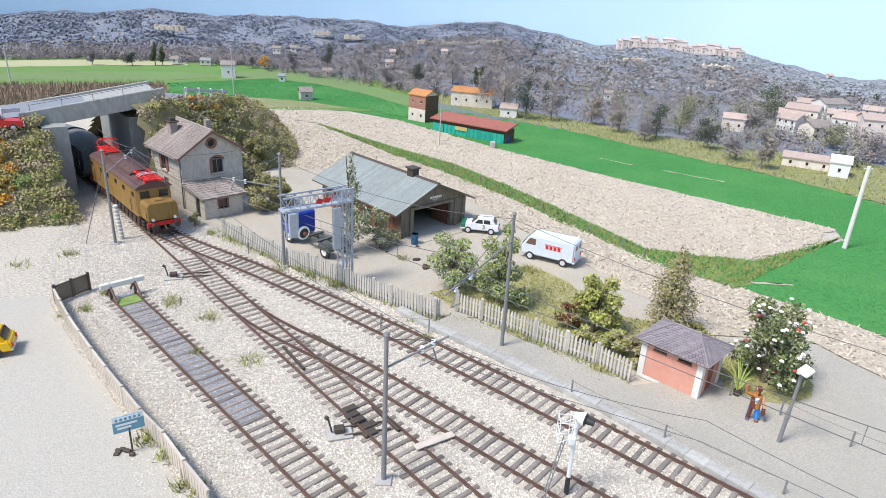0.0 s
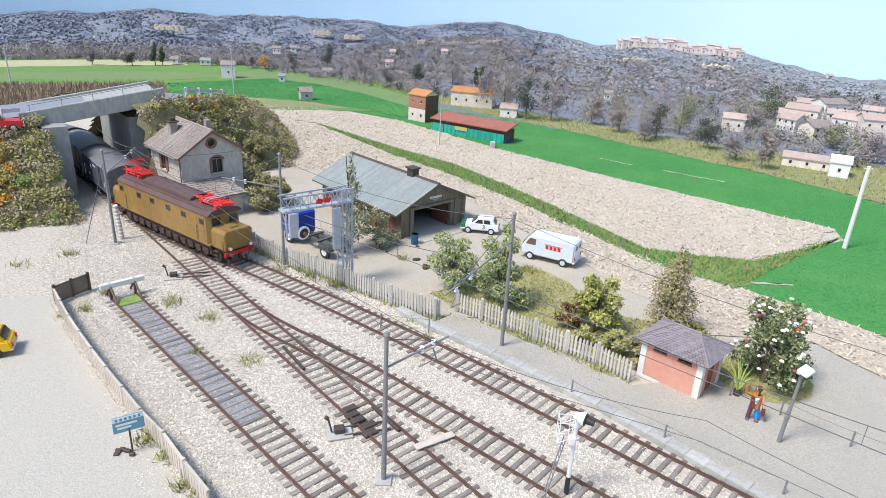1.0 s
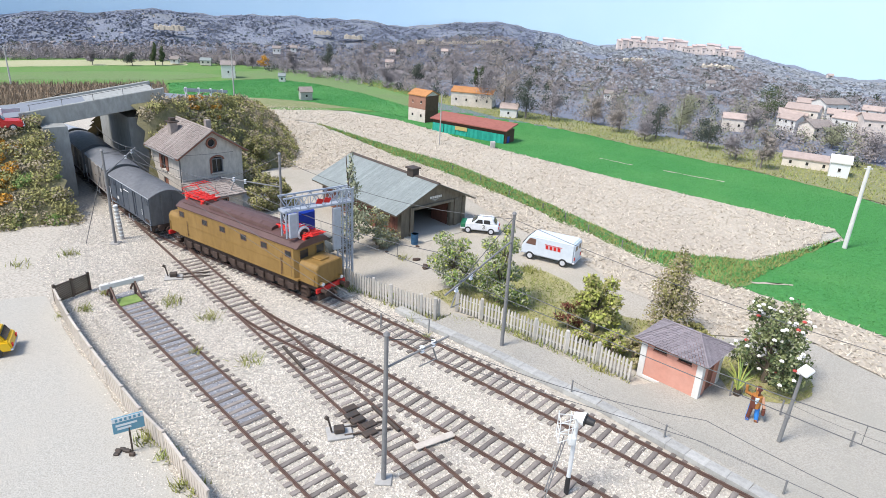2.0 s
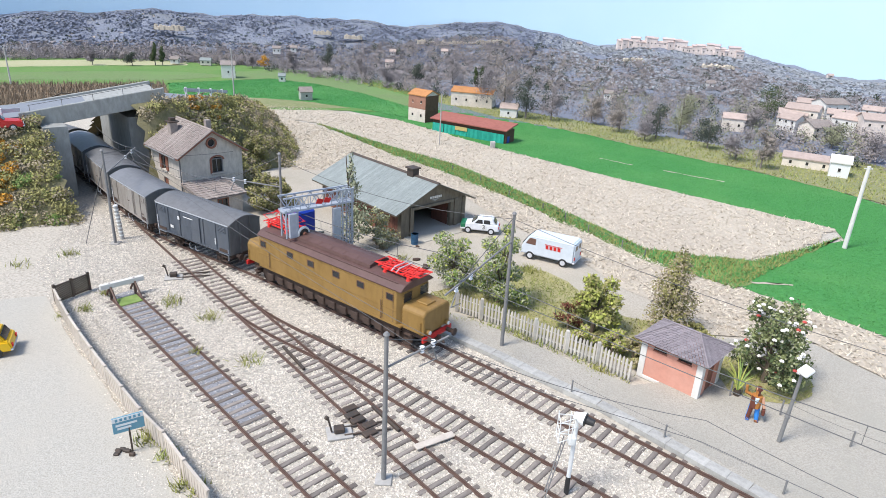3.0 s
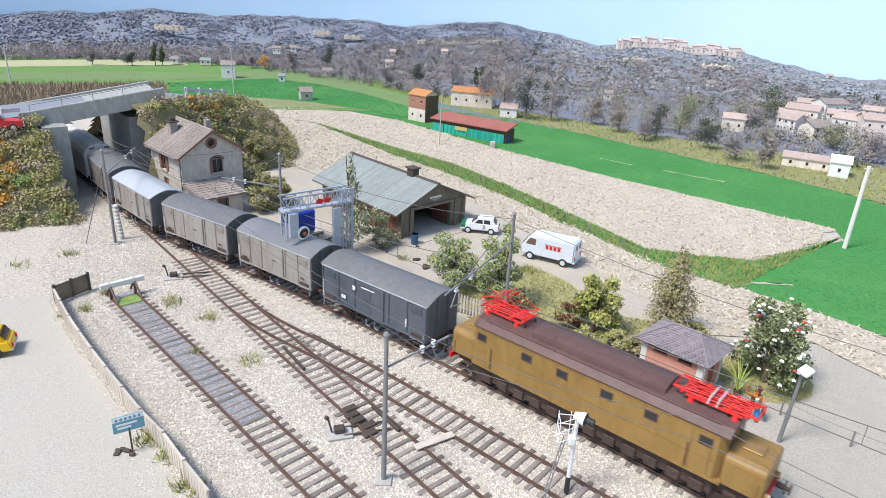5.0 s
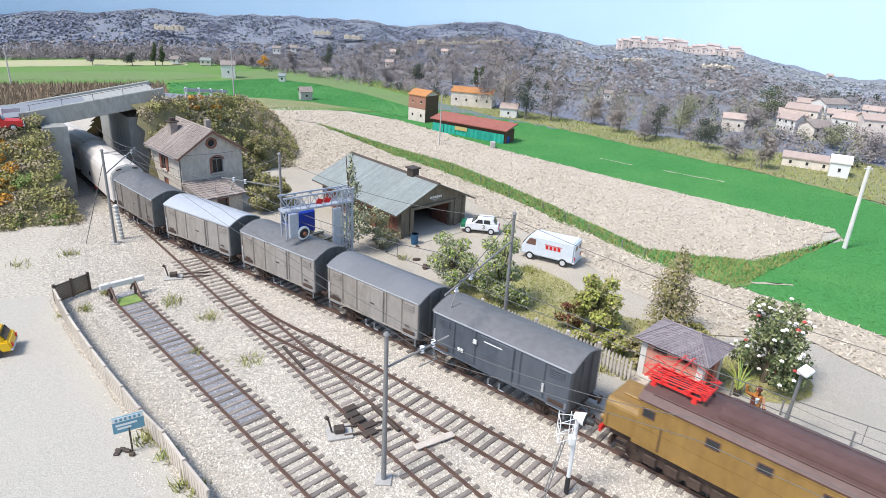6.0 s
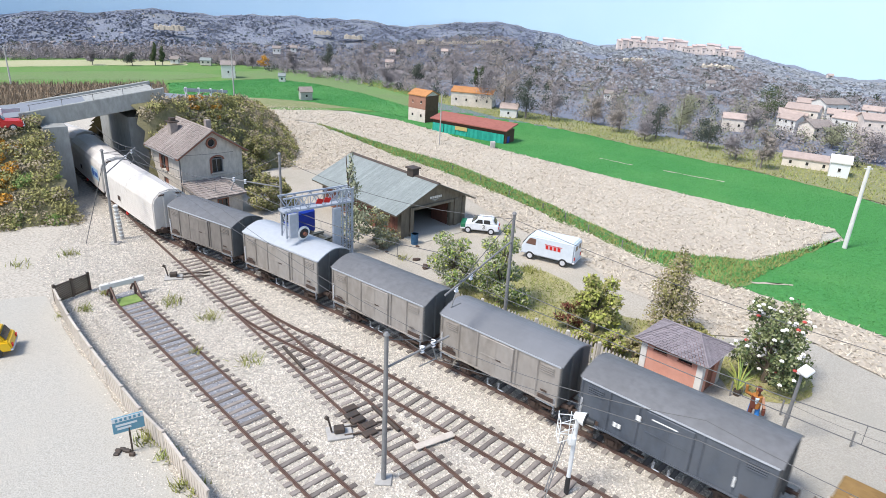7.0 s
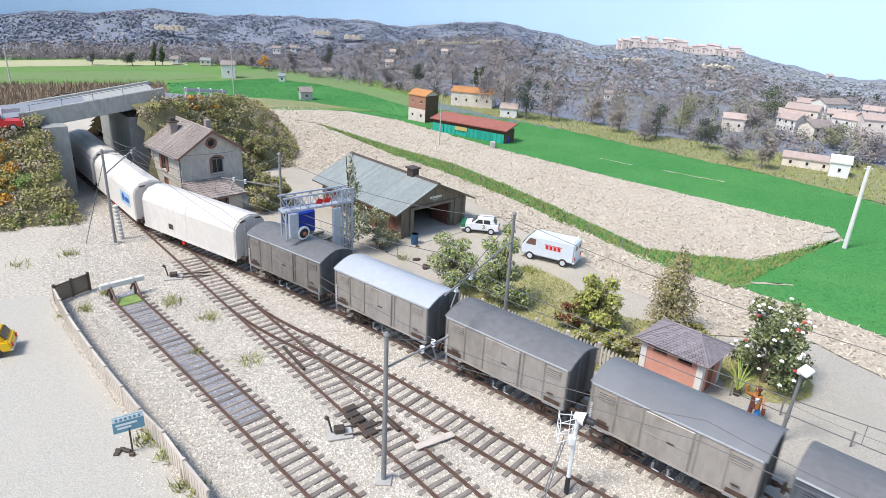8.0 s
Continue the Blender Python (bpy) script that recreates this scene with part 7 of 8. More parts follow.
def figurine():
    """A small painted figurine, plain and in one piece."""
    b = [(16.1, 27.1)][0]
    me = bpy.data.meshes.new("figurine")
    bm = B()
    tints = []

    def add(f, k):
        n0 = len(bm.faces)
        f()
        tints.append((n0, len(bm.faces), k))
        bm.faces.ensure_lookup_table()
    for sx in (-0.13, 0.13):
        add(lambda: rod(bm, (sx * 1.6, -0.05, 0.05), (sx, 0, 0.85), 0.1, 0.13, n=8), 0)
        add(lambda: box(bm, sx * 1.6 - 0.09, -0.24, 0, sx * 1.6 + 0.09, 0.08, 0.1, bev=0.03), 3)
    add(lambda: rod(bm, (0, 0, 0.75), (0, 0.02, 1.42), 0.25, 0.27, n=10), 1)
    add(lambda: rod(bm, (-0.25, 0, 1.38), (-0.52, -0.05, 1.5), 0.085, n=7), 1)
    add(lambda: rod(bm, (-0.52, -0.05, 1.5), (-0.56, -0.1, 1.9), 0.075, 0.06, n=7), 1)
    add(lambda: rod(bm, (0.25, 0, 1.38), (0.42, -0.08, 0.85), 0.085, 0.07, n=7), 1)
    add(lambda: rod(bm, (0, 0, 1.42), (0, 0, 1.76), 0.1, 0.12, n=10), 2)
    add(lambda: rod(bm, (0, 0, 1.76), (0, 0, 1.79), 0.17, n=12), 3)
    add(lambda: rod(bm, (0, 0, 1.78), (0, 0, 1.93), 0.14, 0.11, n=10), 3)
    add(lambda: box(bm, 0.36, -0.2, 0.45, 0.5, 0.2, 0.8, bev=0.03), 3)
    add(lambda: rod(bm, (0, -0.2, 1.05), (0, -0.26, 1.4), 0.05, 0.1, n=6), 4)
    for a, c, k in tints:
        for f in bm.faces[a:c]:
            f.material_index = k
    bm.to_mesh(me)
    bm.free()
    me.transform(Matrix.Scale(S, 4))
    for nm, col in (("fig_blue", (0.04, 0.24, 0.68)), ("fig_ochre", (0.46, 0.19, 0.05)), ("fig_tan", (0.62, 0.34, 0.22)), ("fig_brown", (0.14, 0.045, 0.03)), ("fig_pale", (0.6, 0.72, 0.8))):
        me.materials.append(material(nm, col, 0.6, tuple(v * 0.75 for v in col), 0.4, 5.0, 1.0, 0))
    ob = new("figurine", me)
    ob.matrix_world = place(b[0], b[1], 0.24, -24)
    tagged(ob, "small painted figurine in brown jacket and blue trousers", "figurine")


figurine()
b = [(16.2, 29.2)][0]
pot = thing("potted_plant", b[0], b[1], 0.24, 0, "tall thin-leaved plant in a small pot", "plant")
bm = B()
rod(bm, (0, 0, 0), (0, 0, 0.32), 0.16, 0.2, n=12)
part("pot", bm, "iron", pot)
r = random.Random(8)
for i in range(16):
    a, l = r.uniform(0, 6.28), r.uniform(0.9, 1.9)
    d = Vector((math.cos(a) * 0.55, math.sin(a) * 0.55, l))
    bm = B()
    rod(bm, (0, 0, 0.25), d * 0.6 + Vector((0, 0, 0.25)), 0.03, 0.035, n=4)
    rod(bm, d * 0.6 + Vector((0, 0, 0.25)), d + Vector((d.x * 0.4, d.y * 0.4, 0.1)), 0.035, 0.006, n=4)
    part("leaf", bm, "leaf_bright" if i % 2 else "leaf_green", pot)


def cable_posts(pts, h, z, label):
    t = thing("cable_fence", 0, 0, 0, 0, label, "cable fence", "cable fences")
    for x, y in pts:
        bm = B()
        rod(bm, (x, y, z), (x, y, z + h), 0.045, n=6)
        part("post", bm, "mast", t)
    wire(t, [(x, y, z + h - 0.05) for x, y in pts], "cable", 0.011, 0.06)


cable_posts([(7.2, 28.6), (11.1, 25.2), (15.2, 21.8)], 0.75, 0.24, "low point-rodding posts with a cable along the platform edge")
cable_posts([(15.8, 29.1), (17.8, 27.6), (20.1, 25.3), (22.3, 23.9)], 0.9, 0.24, "thin cable on low posts across the platform")
cable_posts([(-15.0, 45.3), (-8.9, 40.9), (-3.6, 34.9), (-0.6, 34.5)], 1.0, 0.0, "thin cable on low posts beside the main line")


# ---- track furniture ----


def buffer_stop():
    a, w = np.array((-20.7, -0.9983 * -20.7 + 16.44)), np.array((1, -0.9983)) / math.sqrt(1.9966)
    t = thing("buffer_stop", a[0], a[1], 0, math.degrees(math.atan2(w[1], w[0])), "old rail-built buffer stop with a whitish beam", "buffer stop")
    bm = B()
    box(bm, -0.15, -1.35, 0.85, 0.12, 1.35, 1.2, bev=0.03)
    part("beam", bm, "white_wall", t, "whitish worn wooden beam")
    for y in (-0.75, 0.75):
        bm = B()
        rod(bm, (0.0, y, 0), (0.0, y, 1.2), 0.09, n=6)
        rod(bm, (0.0, y, 1.0), (1.1, y, 0.1), 0.07, n=6)
        rod(bm, (0.0, y, 1.0), (-0.9, y, 0.05), 0.07, n=6)
        part("rail_strut", bm, "rail", t)
    bm = B()
    box(bm, 0.25, -0.7, 0.0, 1.4, 0.7, 0.12, bev=0.05)
    part("moss", bm, "leaf_green", t)


buffer_stop()


def point_lever(px, rz, label):
    t = thing("point_lever", px[0], px[1], 0, rz, label, "point lever", "point levers")
    bm = B()
    box(bm, -0.6, -0.5, 0, 0.6, 0.5, 0.1, bev=0.02)
    part("base_plate", bm, "concrete_post", t)
    bm = B()
    box(bm, -0.25, -0.2, 0.1, 0.25, 0.2, 0.4, bev=0.05)
    part("gear_case", bm, "iron", t)
    bm = B()
    rod(bm, (-0.35, 0, 0.15), (-0.5, 0.1, 0.85), 0.05, n=6)
    rod(bm, (-0.5, 0.1, 0.85), (-0.62, 0.1, 0.95), 0.1, n=8)
    part("lever", bm, "iron", t)
    for y in (-0.3, 0.3):
        bm = B()
        rod(bm, (0.2, y, 0.1), (2.4, y, 0.1), 0.05, n=6)
        part("rod", bm, "iron", t)
    return t


point_lever([(-18.8, 40.4)][0], 20, "rusty point lever frame on a grey plate")
point_lever([(-4.4, 24.5)][0], 18, "rusty point lever frame on a grey plate")
r = random.Random(77)
gear = thing("point_machine", *[(-3.5, 25.4)][0], 0, -48, "dark rusty point machine between the rails", "point machine")
for i in range(5):
    bm = B()
    x, y = -1.2 + 0.55 * i, r.uniform(-0.25, 0.25)
    box(bm, x - 0.2, y - 0.35, 0.03, x + 0.2, y + 0.35, 0.14 + 0.05 * (i % 3), bev=0.03)
    part("casing", bm, "iron", gear)
for (px, rz, l) in (([(0.7, 24.5)][0], 33, 2.1),):
    t = thing("loose_plank", px[0] - 0.6, px[1] - 0.3, 0.1, rz, "loose whitish plank between the rails", "plank")
    bm = B()
    box(bm, -l / 2, -0.2, 0, l / 2, 0.2, 0.08, bev=0.02)
    part("board", bm, "fence_panel", t)
# check rails and frogs
for a, b, lab in (([(-8.9, 31.8)][0], [(-7.2, 29.6)][0], "dark check rail inside the turnout"), ([(-7.5, 33.3)][0], [(-5.6, 31.8)][0], "dark check rail inside the turnout"), ([(-3.1, 26.6)][0], [(-1.6, 24.8)][0], "dark check rail at the frog")):
    t = thing("check_rail", a[0], a[1], 0.03, math.degrees(math.atan2(b[1] - a[1], b[0] - a[0])), lab, "check rail", "check rails")
    ln = math.dist(a, b)
    bm = B()
    box(bm, 0, -0.07, 0, ln, 0.07, 0.17, bev=0.02)
    part("bar", bm, "iron", t)


def name_board():
    b = [(-13.2, 22.5)][0]
    t = thing("name_board", b[0], b[1], 0, 34, "blue and white name board on a thin post", "sign")
    bm = B()
    rod(bm, (0, 0, 0), (0, 0, 1.45), 0.045, n=6)
    part("post", bm, "iron", t)
    bm = B()
    box(bm, -0.62, -0.03, 1.15, 0.62, 0.03, 1.95, bev=0.01)
    bd = part("board", bm, "sign_blue", t)
    bm = B()
    box(bm, -0.62, -0.05, 1.72, 0.62, -0.035, 1.93)
    part("top_band", bm, "white_paint", bd)
    for k in range(6):
        bm = B()
        box(bm, -0.5 + 0.18 * k, -0.062, 1.76, -0.4 + 0.18 * k, -0.052, 1.89)
        part("letter_bar", bm, "sign_blue", bd)
    for z, x0, x1 in ((1.5, -0.5, 0.35), (1.33, -0.45, 0.1)):
        bm = B()
        box(bm, x0, -0.05, z, x1, -0.035, z + 0.1)
        part("letter_bar", bm, "white_paint", bd)


M["sign_blue"] = material("sign_blue", (0.13, 0.31, 0.40), 0.6, (0.20, 0.33, 0.36), 0.4, 4.0, 0.8, 0)
name_board()
r = random.Random(12)
deb = thing("scrap_heap", *[(-13.4, 22.4)][0], 0, 0, "small heap of dark scrap at the sign's foot", "scrap")
for i in range(7):
    bm = B()
    x, y = r.uniform(-0.5, 0.4), r.uniform(-0.2, 0.2)
    box(bm, x - 0.12, y - 0.08, 0, x + 0.12, y + 0.08, r.uniform(0.08, 0.2), bev=0.03)
    part("scrap_piece", bm, "iron", deb)

# tufts of grass and weeds
tuft = []
for c, n, s in (([(-27.7, 43.3)][0], 60, 0.7), ([(-17.4, 36.7)][0], 90, 0.8), ([(-14.3, 34.8)][0], 60, 0.8), ([(-22.1, 35.0)][0], 50, 0.5), ([(-13.6, 30.8)][0], 30, 0.4), ([(-12.9, 23.3)][0], 90, 0.6), ([(-11.6, 22.3)][0], 60, 0.5), ([(-23.0, 34.1)][0], 30, 0.5), ([(-10.4, 30.2)][0], 60, 0.8),
                ([(-7.2, 40.6)][0], 160, 0.7), ([(-3.4, 38.9)][0], 80, 0.4), ([(-1.5, 36.2)][0], 60, 0.5), ([(-12.1, 42.5)][0], 50, 0.8), ([(-9.6, 41.8)][0], 50, 0.8), ([(-17.2, 48.0)][0], 60, 0.6), ([(-15.7, 47.6)][0], 60, 0.6), ([(-19.2, 49.1)][0], 60, 0.6), ([(3.9, 38.1)][0], 100, 1.0),
                ([(5.0, 34.4)][0], 70, 0.8), ([(9.2, 31.0)][0], 80, 0.8), ([(6.7, 45.0)][0], 160, 0.8), ([(-3.2, 45.9)][0], 40, 0.4), ([(-9.5, 20.3)][0], 60, 0.5), ([(-22.0, 37.4)][0], 40, 0.4), ([(-10.3, 20.5)][0], 50, 0.5), ([(-0.7, 33.9)][0], 20, 0.3), ([(-29.9, 41.0)][0], 40, 0.8)):
    gg = np.random.default_rng(int(abs(c[0]) * 100))
    tuft.append(np.array(c) + gg.normal(0, s * 0.45, (n, 2)))
blades("weeds", np.vstack(tuft), 0.02, 0.42, 0.035, "blade", "scattered weeds and grass tufts in the gravel", "weeds", 44, 0.5)
gg = np.random.default_rng(91)
fence_pts = np.array([(-18.1, 48.8), (-11.9, 43.8), (-6.5, 40.3), (-0.3, 36.3), (4.1, 35.5), (7.6, 32.8), (10.7, 30.2)])
ff, rr_ = polyline(fence_pts)
ss = gg.uniform(0, rr_[-1], 1500)
blades("fence_weeds", np.c_[np.interp(ss, rr_, ff[:, 0]), np.interp(ss, rr_, ff[:, 1])] + gg.normal(0, 0.3, (1500, 2)), 0.05, 0.35, 0.035, "blade", "weeds along the foot of the fence", "weeds", 45, 0.5)

r = random.Random(55)
for c, w in (([(-2.0, 45.9)][0], 0.5), ([(-1.2, 44.6)][0], 0.8), ([(-3.4, 46.4)][0], 0.35), ([(-2.1, 48.7)][0], 0.3), ([(-4.5, 47.2)][0], 0.3), ([(-7.7, 41.1)][0], 0.3)):
    t = thing("dark_rock", c[0], c[1], 0.0, r.uniform(0, 180), "dark loose rock lying in the yard", "rock", "loose rocks")
    bm = B()
    bmesh.ops.create_icosphere(bm, subdivisions=1, radius=1.0)
    for v in bm.verts:
        v.co = Vector((v.co.x * w * 0.7, v.co.y * w * 0.4, 0.08 + v.co.z * w * 0.3)) * r.uniform(0.8, 1.2)
    part("rock", bm, "gear", t)

# ---- distance: fields on the plateau, woods, houses, hill town ----


M["reed"] = material("dry_reeds", (0.33, 0.25, 0.17), 0.95, (0.20, 0.15, 0.10), 0.7, 2.0, 0.1, 0.6, 0.1, island=0.25)
M["pale_field"] = material("pale_dry_field", (0.42, 0.40, 0.24), 0.95, (0.34, 0.32, 0.18), 0.6, 2.0, 0.1, 0.5, 0.1, third=(0.30, 0.33, 0.15))
M["far_green"] = material("far_green_field", (0.11, 0.22, 0.05), 0.95, (0.20, 0.26, 0.09), 0.6, 2.0, 0.1, 0.5, 0.1, third=(0.07, 0.19, 0.04))
M["far_lime"] = material("far_lime_field", (0.13, 0.205, 0.07), 0.95, (0.22, 0.25, 0.12), 0.6, 2.0, 0.1, 0.5, 0.1, third=(0.14, 0.28, 0.07))
REEDS = [(-72.1, 90.8), (-88.9, 113.4), (-70.0, 122.9), (-57.5, 129.1), (-50.2, 114.3), (-59.7, 102.2), (-67.1, 94.4)]
patch("far_field", [(-118, 112), (-122, 152), (-72, 172), (-40, 164), (-8, 148), (-6, 112), (-48, 104), (-74, 92)], 0.085, "far_green", "green farmland below the woods", "field", 0.3, 3.0)
patch("reed_field", REEDS, 0.10, "reed", "dry brown reed belt behind the road", "field", 0.3, 2.0)
patch("far_field", [(-88.9, 113.4), (-91.5, 117.0), (-81.0, 125.0), (-58.5, 134.1), (-56.2, 128.7), (-70.0, 122.9)], 0.11, "far_green", "dark green field strip beyond the reeds", "field", 0.3, 2.0)
patch("far_field", [(-91.5, 117.0), (-98.9, 126.9), (-79.6, 140.5), (-61.8, 148.1), (-48.2, 145.7), (-58.5, 134.1), (-81.0, 125.0)], 0.12, "far_lime", "pale green field strip beyond the reeds", "field", 0.3, 2.0)
patch("far_field", [(-98.9, 126.9), (-104.5, 134.5), (-79.4, 152.4), (-65.2, 160.0), (-55.1, 158.7), (-48.2, 145.7), (-61.8, 148.1), (-79.6, 140.5)], 0.13, "far_green", "green field strip below the woods", "field", 0.3, 2.0)
patch("far_field", [(-104.5, 134.5), (-111.5, 143.8), (-94.4, 157.7), (-80.4, 165.7), (-67.5, 165.7), (-65.2, 160.0), (-79.4, 152.4)], 0.14, "pale_field", "pale dry field below the woods", "field", 0.3, 2.0)
FARCROP = [(-50.2, 114.3), (-57.0, 130.2), (-48.0, 137.7), (-40.4, 145.1), (-29.2, 140.1), (-18.2, 130.7), (-7.6, 117.5), (-7.0, 106.3), (-15.9, 112.7), (-24.5, 116.0), (-33.0, 117.9), (-41.2, 117.6)]
patch("crop_field", FARCROP, 0.11, "crop", "dark green crop field behind the road", "field", 0.3, 2.0)
patch("far_field", [(-48.0, 137.7), (-50.7, 153.5), (-42.3, 162.6), (-32.8, 157.4), (-20.3, 145.8), (-8.5, 129.7), (-7.6, 117.5), (-18.2, 130.7), (-29.2, 140.1), (-40.4, 145.1)], 0.12, "far_lime", "lighter green meadow strip beyond the crop", "field", 0.3, 2.0)
patch("dry_verge", [(-45.7, 103.6), (-50.2, 114.3), (-41.2, 117.6), (-33.0, 117.9), (-24.5, 116.0), (-17.6, 112.3), (-25.1, 110.4), (-30.8, 108.7), (-35.4, 103.9)], 0.13, "tan_grass", "dry grey-brown verge beside the crop", "grass", 0.4, 1.5)
blades("crop_blades", scatter(FARCROP, 16000, 73), 0.1, 0.14, 0.08, "crop_blade", "short green blades of the far crop", "crop", 74, 0.6)
blades("reeds", scatter(REEDS, 6000, 71), 0.1, 0.9, 0.08, "reed", "dry brown reeds behind the road", "reeds", 72, 0.25)
for x0, y0, x1, y1 in ((27.0, 44.9, 23.9, 45.1), (33.6, 75.5, 27.5, 79.5), (24.0, 81.5, 20.5, 84.5)):
    n = Vector((y0 - y1, x1 - x0)).normalized() * 0.14
    patch("bare_track", [(x0 - n.x, y0 - n.y), (x1 - n.x, y1 - n.y), (x1 + n.x, y1 + n.y), (x0 + n.x, y0 + n.y)], 0.075, "stubble", "thin bare pale track in the crop", "track", 0.12, 0.5)


def terrain(x, y):
    z = float(far_rise(np.array(x), np.array(y)))
    return max(z, float(bank(x, y))) if x < -12 and 38 < y < 150 else z


def woods(name, n, r0, r1, u0, u1, mat, size, leaf, leaves, label, seed, tall=1.0, cond=None):
    gg = np.random.default_rng(seed)
    out = []
    while len(out) < n:
        u, r = gg.uniform(u0, u1), math.sqrt(gg.uniform(r0 * r0, r1 * r1))
        y = r / math.sqrt(1 + u * u)
        x = u * y
        if cond and not cond(x, y, u, r):
            continue
        s = size * gg.uniform(0.5, 1.3)
        out.append((x, y, terrain(x, y) + s * tall * 0.7, s, s, s * tall))
    return leaf_cloud(name, out, leaves, leaf, mat, None, seed, label, 0.35, "woods", "stuff")


def beyond(x, y, u, r):
    """Past the far edge of the fields."""
    return y > (max(134, 166 + 0.05 * x) if x < -46 else 134 + 0.65 * (-8 - x) if x < -8 else 136 - 0.78 * (x + 8) if x < 60 else 82)


woods("woods", 1500, 133, 200, -0.85, 0.1, "wood_grey", 0.95, 0.17, 60000, "bare grey-brown woods at the foot of the hills", 81, 1.3, beyond)
woods("woods", 900, 95, 190, 0.0, 0.85, "wood_grey", 1.05, 0.17, 45000, "bare grey-brown woods behind the meadow", 82, 1.4, beyond)
woods("woods", 330, 130, 205, -0.8, 0.2, "wood_green", 0.8, 0.17, 16000, "dark evergreen clumps among bare woods", 83, 1.1, beyond)
woods("woods", 260, 100, 200, 0.1, 0.85, "wood_green", 0.85, 0.17, 13000, "dark evergreen clumps behind the meadow", 84, 1.1, beyond)
woods("woods", 330, 130, 195, -0.8, 0.3, "wood_tan", 0.85, 0.17, 14000, "tan bare trees at the wood's edge", 85, 1.4, beyond)
woods("woods", 150, 105, 150, 0.2, 0.65, "wood_lime", 0.9, 0.16, 8000, "pale lime-green young poplars", 86, 1.7, beyond)
woods("woods", 260, 100, 150, 0.2, 0.85, "wood_tan", 0.9, 0.16, 11000, "tan bare trees behind the meadow", 90, 1.5, beyond)


def canopy(n, r0, r1, u0, u1, mat, size, label, seed):
    """Close crowns of far woods, each a small uneven lump."""
    gg = np.random.default_rng(seed)
    u, r = gg.uniform(u0, u1, n), np.sqrt(gg.uniform(r0 * r0, r1 * r1, n))
    y = r / np.sqrt(1 + u * u)
    keep = np.sin(u * 60 + r * 0.11) + np.sin(u * 23 - r * 0.17 + seed) + gg.normal(0, 0.8, n) > -0.6
    keep &= (u * y > -15) | (y > 168)
    u, y = u[keep], y[keep]
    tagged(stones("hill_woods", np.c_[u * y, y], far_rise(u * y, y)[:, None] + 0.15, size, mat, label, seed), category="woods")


canopy(34000, 172, 250, -0.85, 0.16, "canopy_blue", 0.5, "woods on the far hills with blue-grey haze painted in", 91)
canopy(25000, 160, 248, 0.12, 0.8, "canopy_grey", 0.5, "woods on the town's hill with pale grey haze painted in", 92)
canopy(15000, 150, 205, -0.85, 0.8, "canopy_brown", 0.6, "brown bare woods on the lower slopes", 93)
canopy(2600, 165, 250, -0.85, 0.8, "canopy_green", 0.5, "dark green clumps on the hills", 94)
canopy(900, 160, 245, -0.85, 0.8, "wood_tan", 0.45, "tan clearings on the hillsides", 95)


edge = [(-112.0, 146.0), (-94.0, 160.0), (-80.0, 168.0), (-52.0, 166.0), (-50.0, 178.0), (-80.0, 182.0), (-118.0, 156.0)]
woods("woods", 520, 150, 205, -0.95, -0.25, "wood_grey", 0.9, 0.15, 26000, "bare grey-brown woods along the plateau", 96, 1.2, lambda x, y, u, r: bool(inside(edge, x, y)))
woods("woods", 200, 150, 205, -0.95, -0.25, "wood_tan", 0.8, 0.15, 10000, "pinkish-tan bare thicket along the plateau", 97, 1.3, lambda x, y, u, r: bool(inside(edge, x, y)))
woods("woods", 70, 150, 205, -0.95, -0.25, "wood_green", 0.7, 0.15, 3500, "dark evergreens along the plateau", 98, 1.2, lambda x, y, u, r: bool(inside(edge, x, y)))
blades("meadow_grass", scatter(MEADOW, 9000, 99), 0.07, 0.3, 0.07, "blade", "dry grass of the far meadow", "grass", 100, 0.6)
stones("platform_grit", scatter(PLAT, 16000, 101), 0.25, 0.03, "platform", "fine grit on the platform", 102)
stones("yard_grit", scatter(YARD, 12000, 103), 0.03, 0.04, "yard", "small stones in the yard", 104)
stones("tarmac_grit", scatter(CARPARK, 14000, 105), 0.03, 0.03, "tarmac", "fine grit on the tarmac", 106)


def far_tree(c, h, w, mat, label, seed, leafs=1100):
    t = thing("far_tree", c[0], c[1], c[2], 0, label, "tree", "trees in the distance")
    bl = [(random.Random(seed + k).uniform(-0.25, 0.25) * w, random.Random(seed + 9 * k).uniform(-0.25, 0.25) * w, h * (0.35 + 0.18 * k), w * (0.5 - 0.07 * k), w * (0.5 - 0.07 * k), h * 0.2) for k in range(4)]
    bm = B()
    rod(bm, (0, 0, -0.3), (0, 0, h * 0.85), 0.05 * h * 0.5, 0.02, n=6)
    for q in bl:
        rod(bm, (0, 0, q[2] - h * 0.2), (q[0] + q[3] * 0.6, q[1] - q[4] * 0.4, q[2] + 0.1), 0.04, 0.015, n=5)
        rod(bm, (0, 0, q[2] - h * 0.15), (q[0] - q[3] * 0.6, q[1], q[2] + 0.2), 0.04, 0.015, n=5)
    part("trunk", bm, "twig", t)
    leaf_cloud("crown", bl, leafs, 0.085 + 0.007 * h, mat, t, seed, shell=0.15)


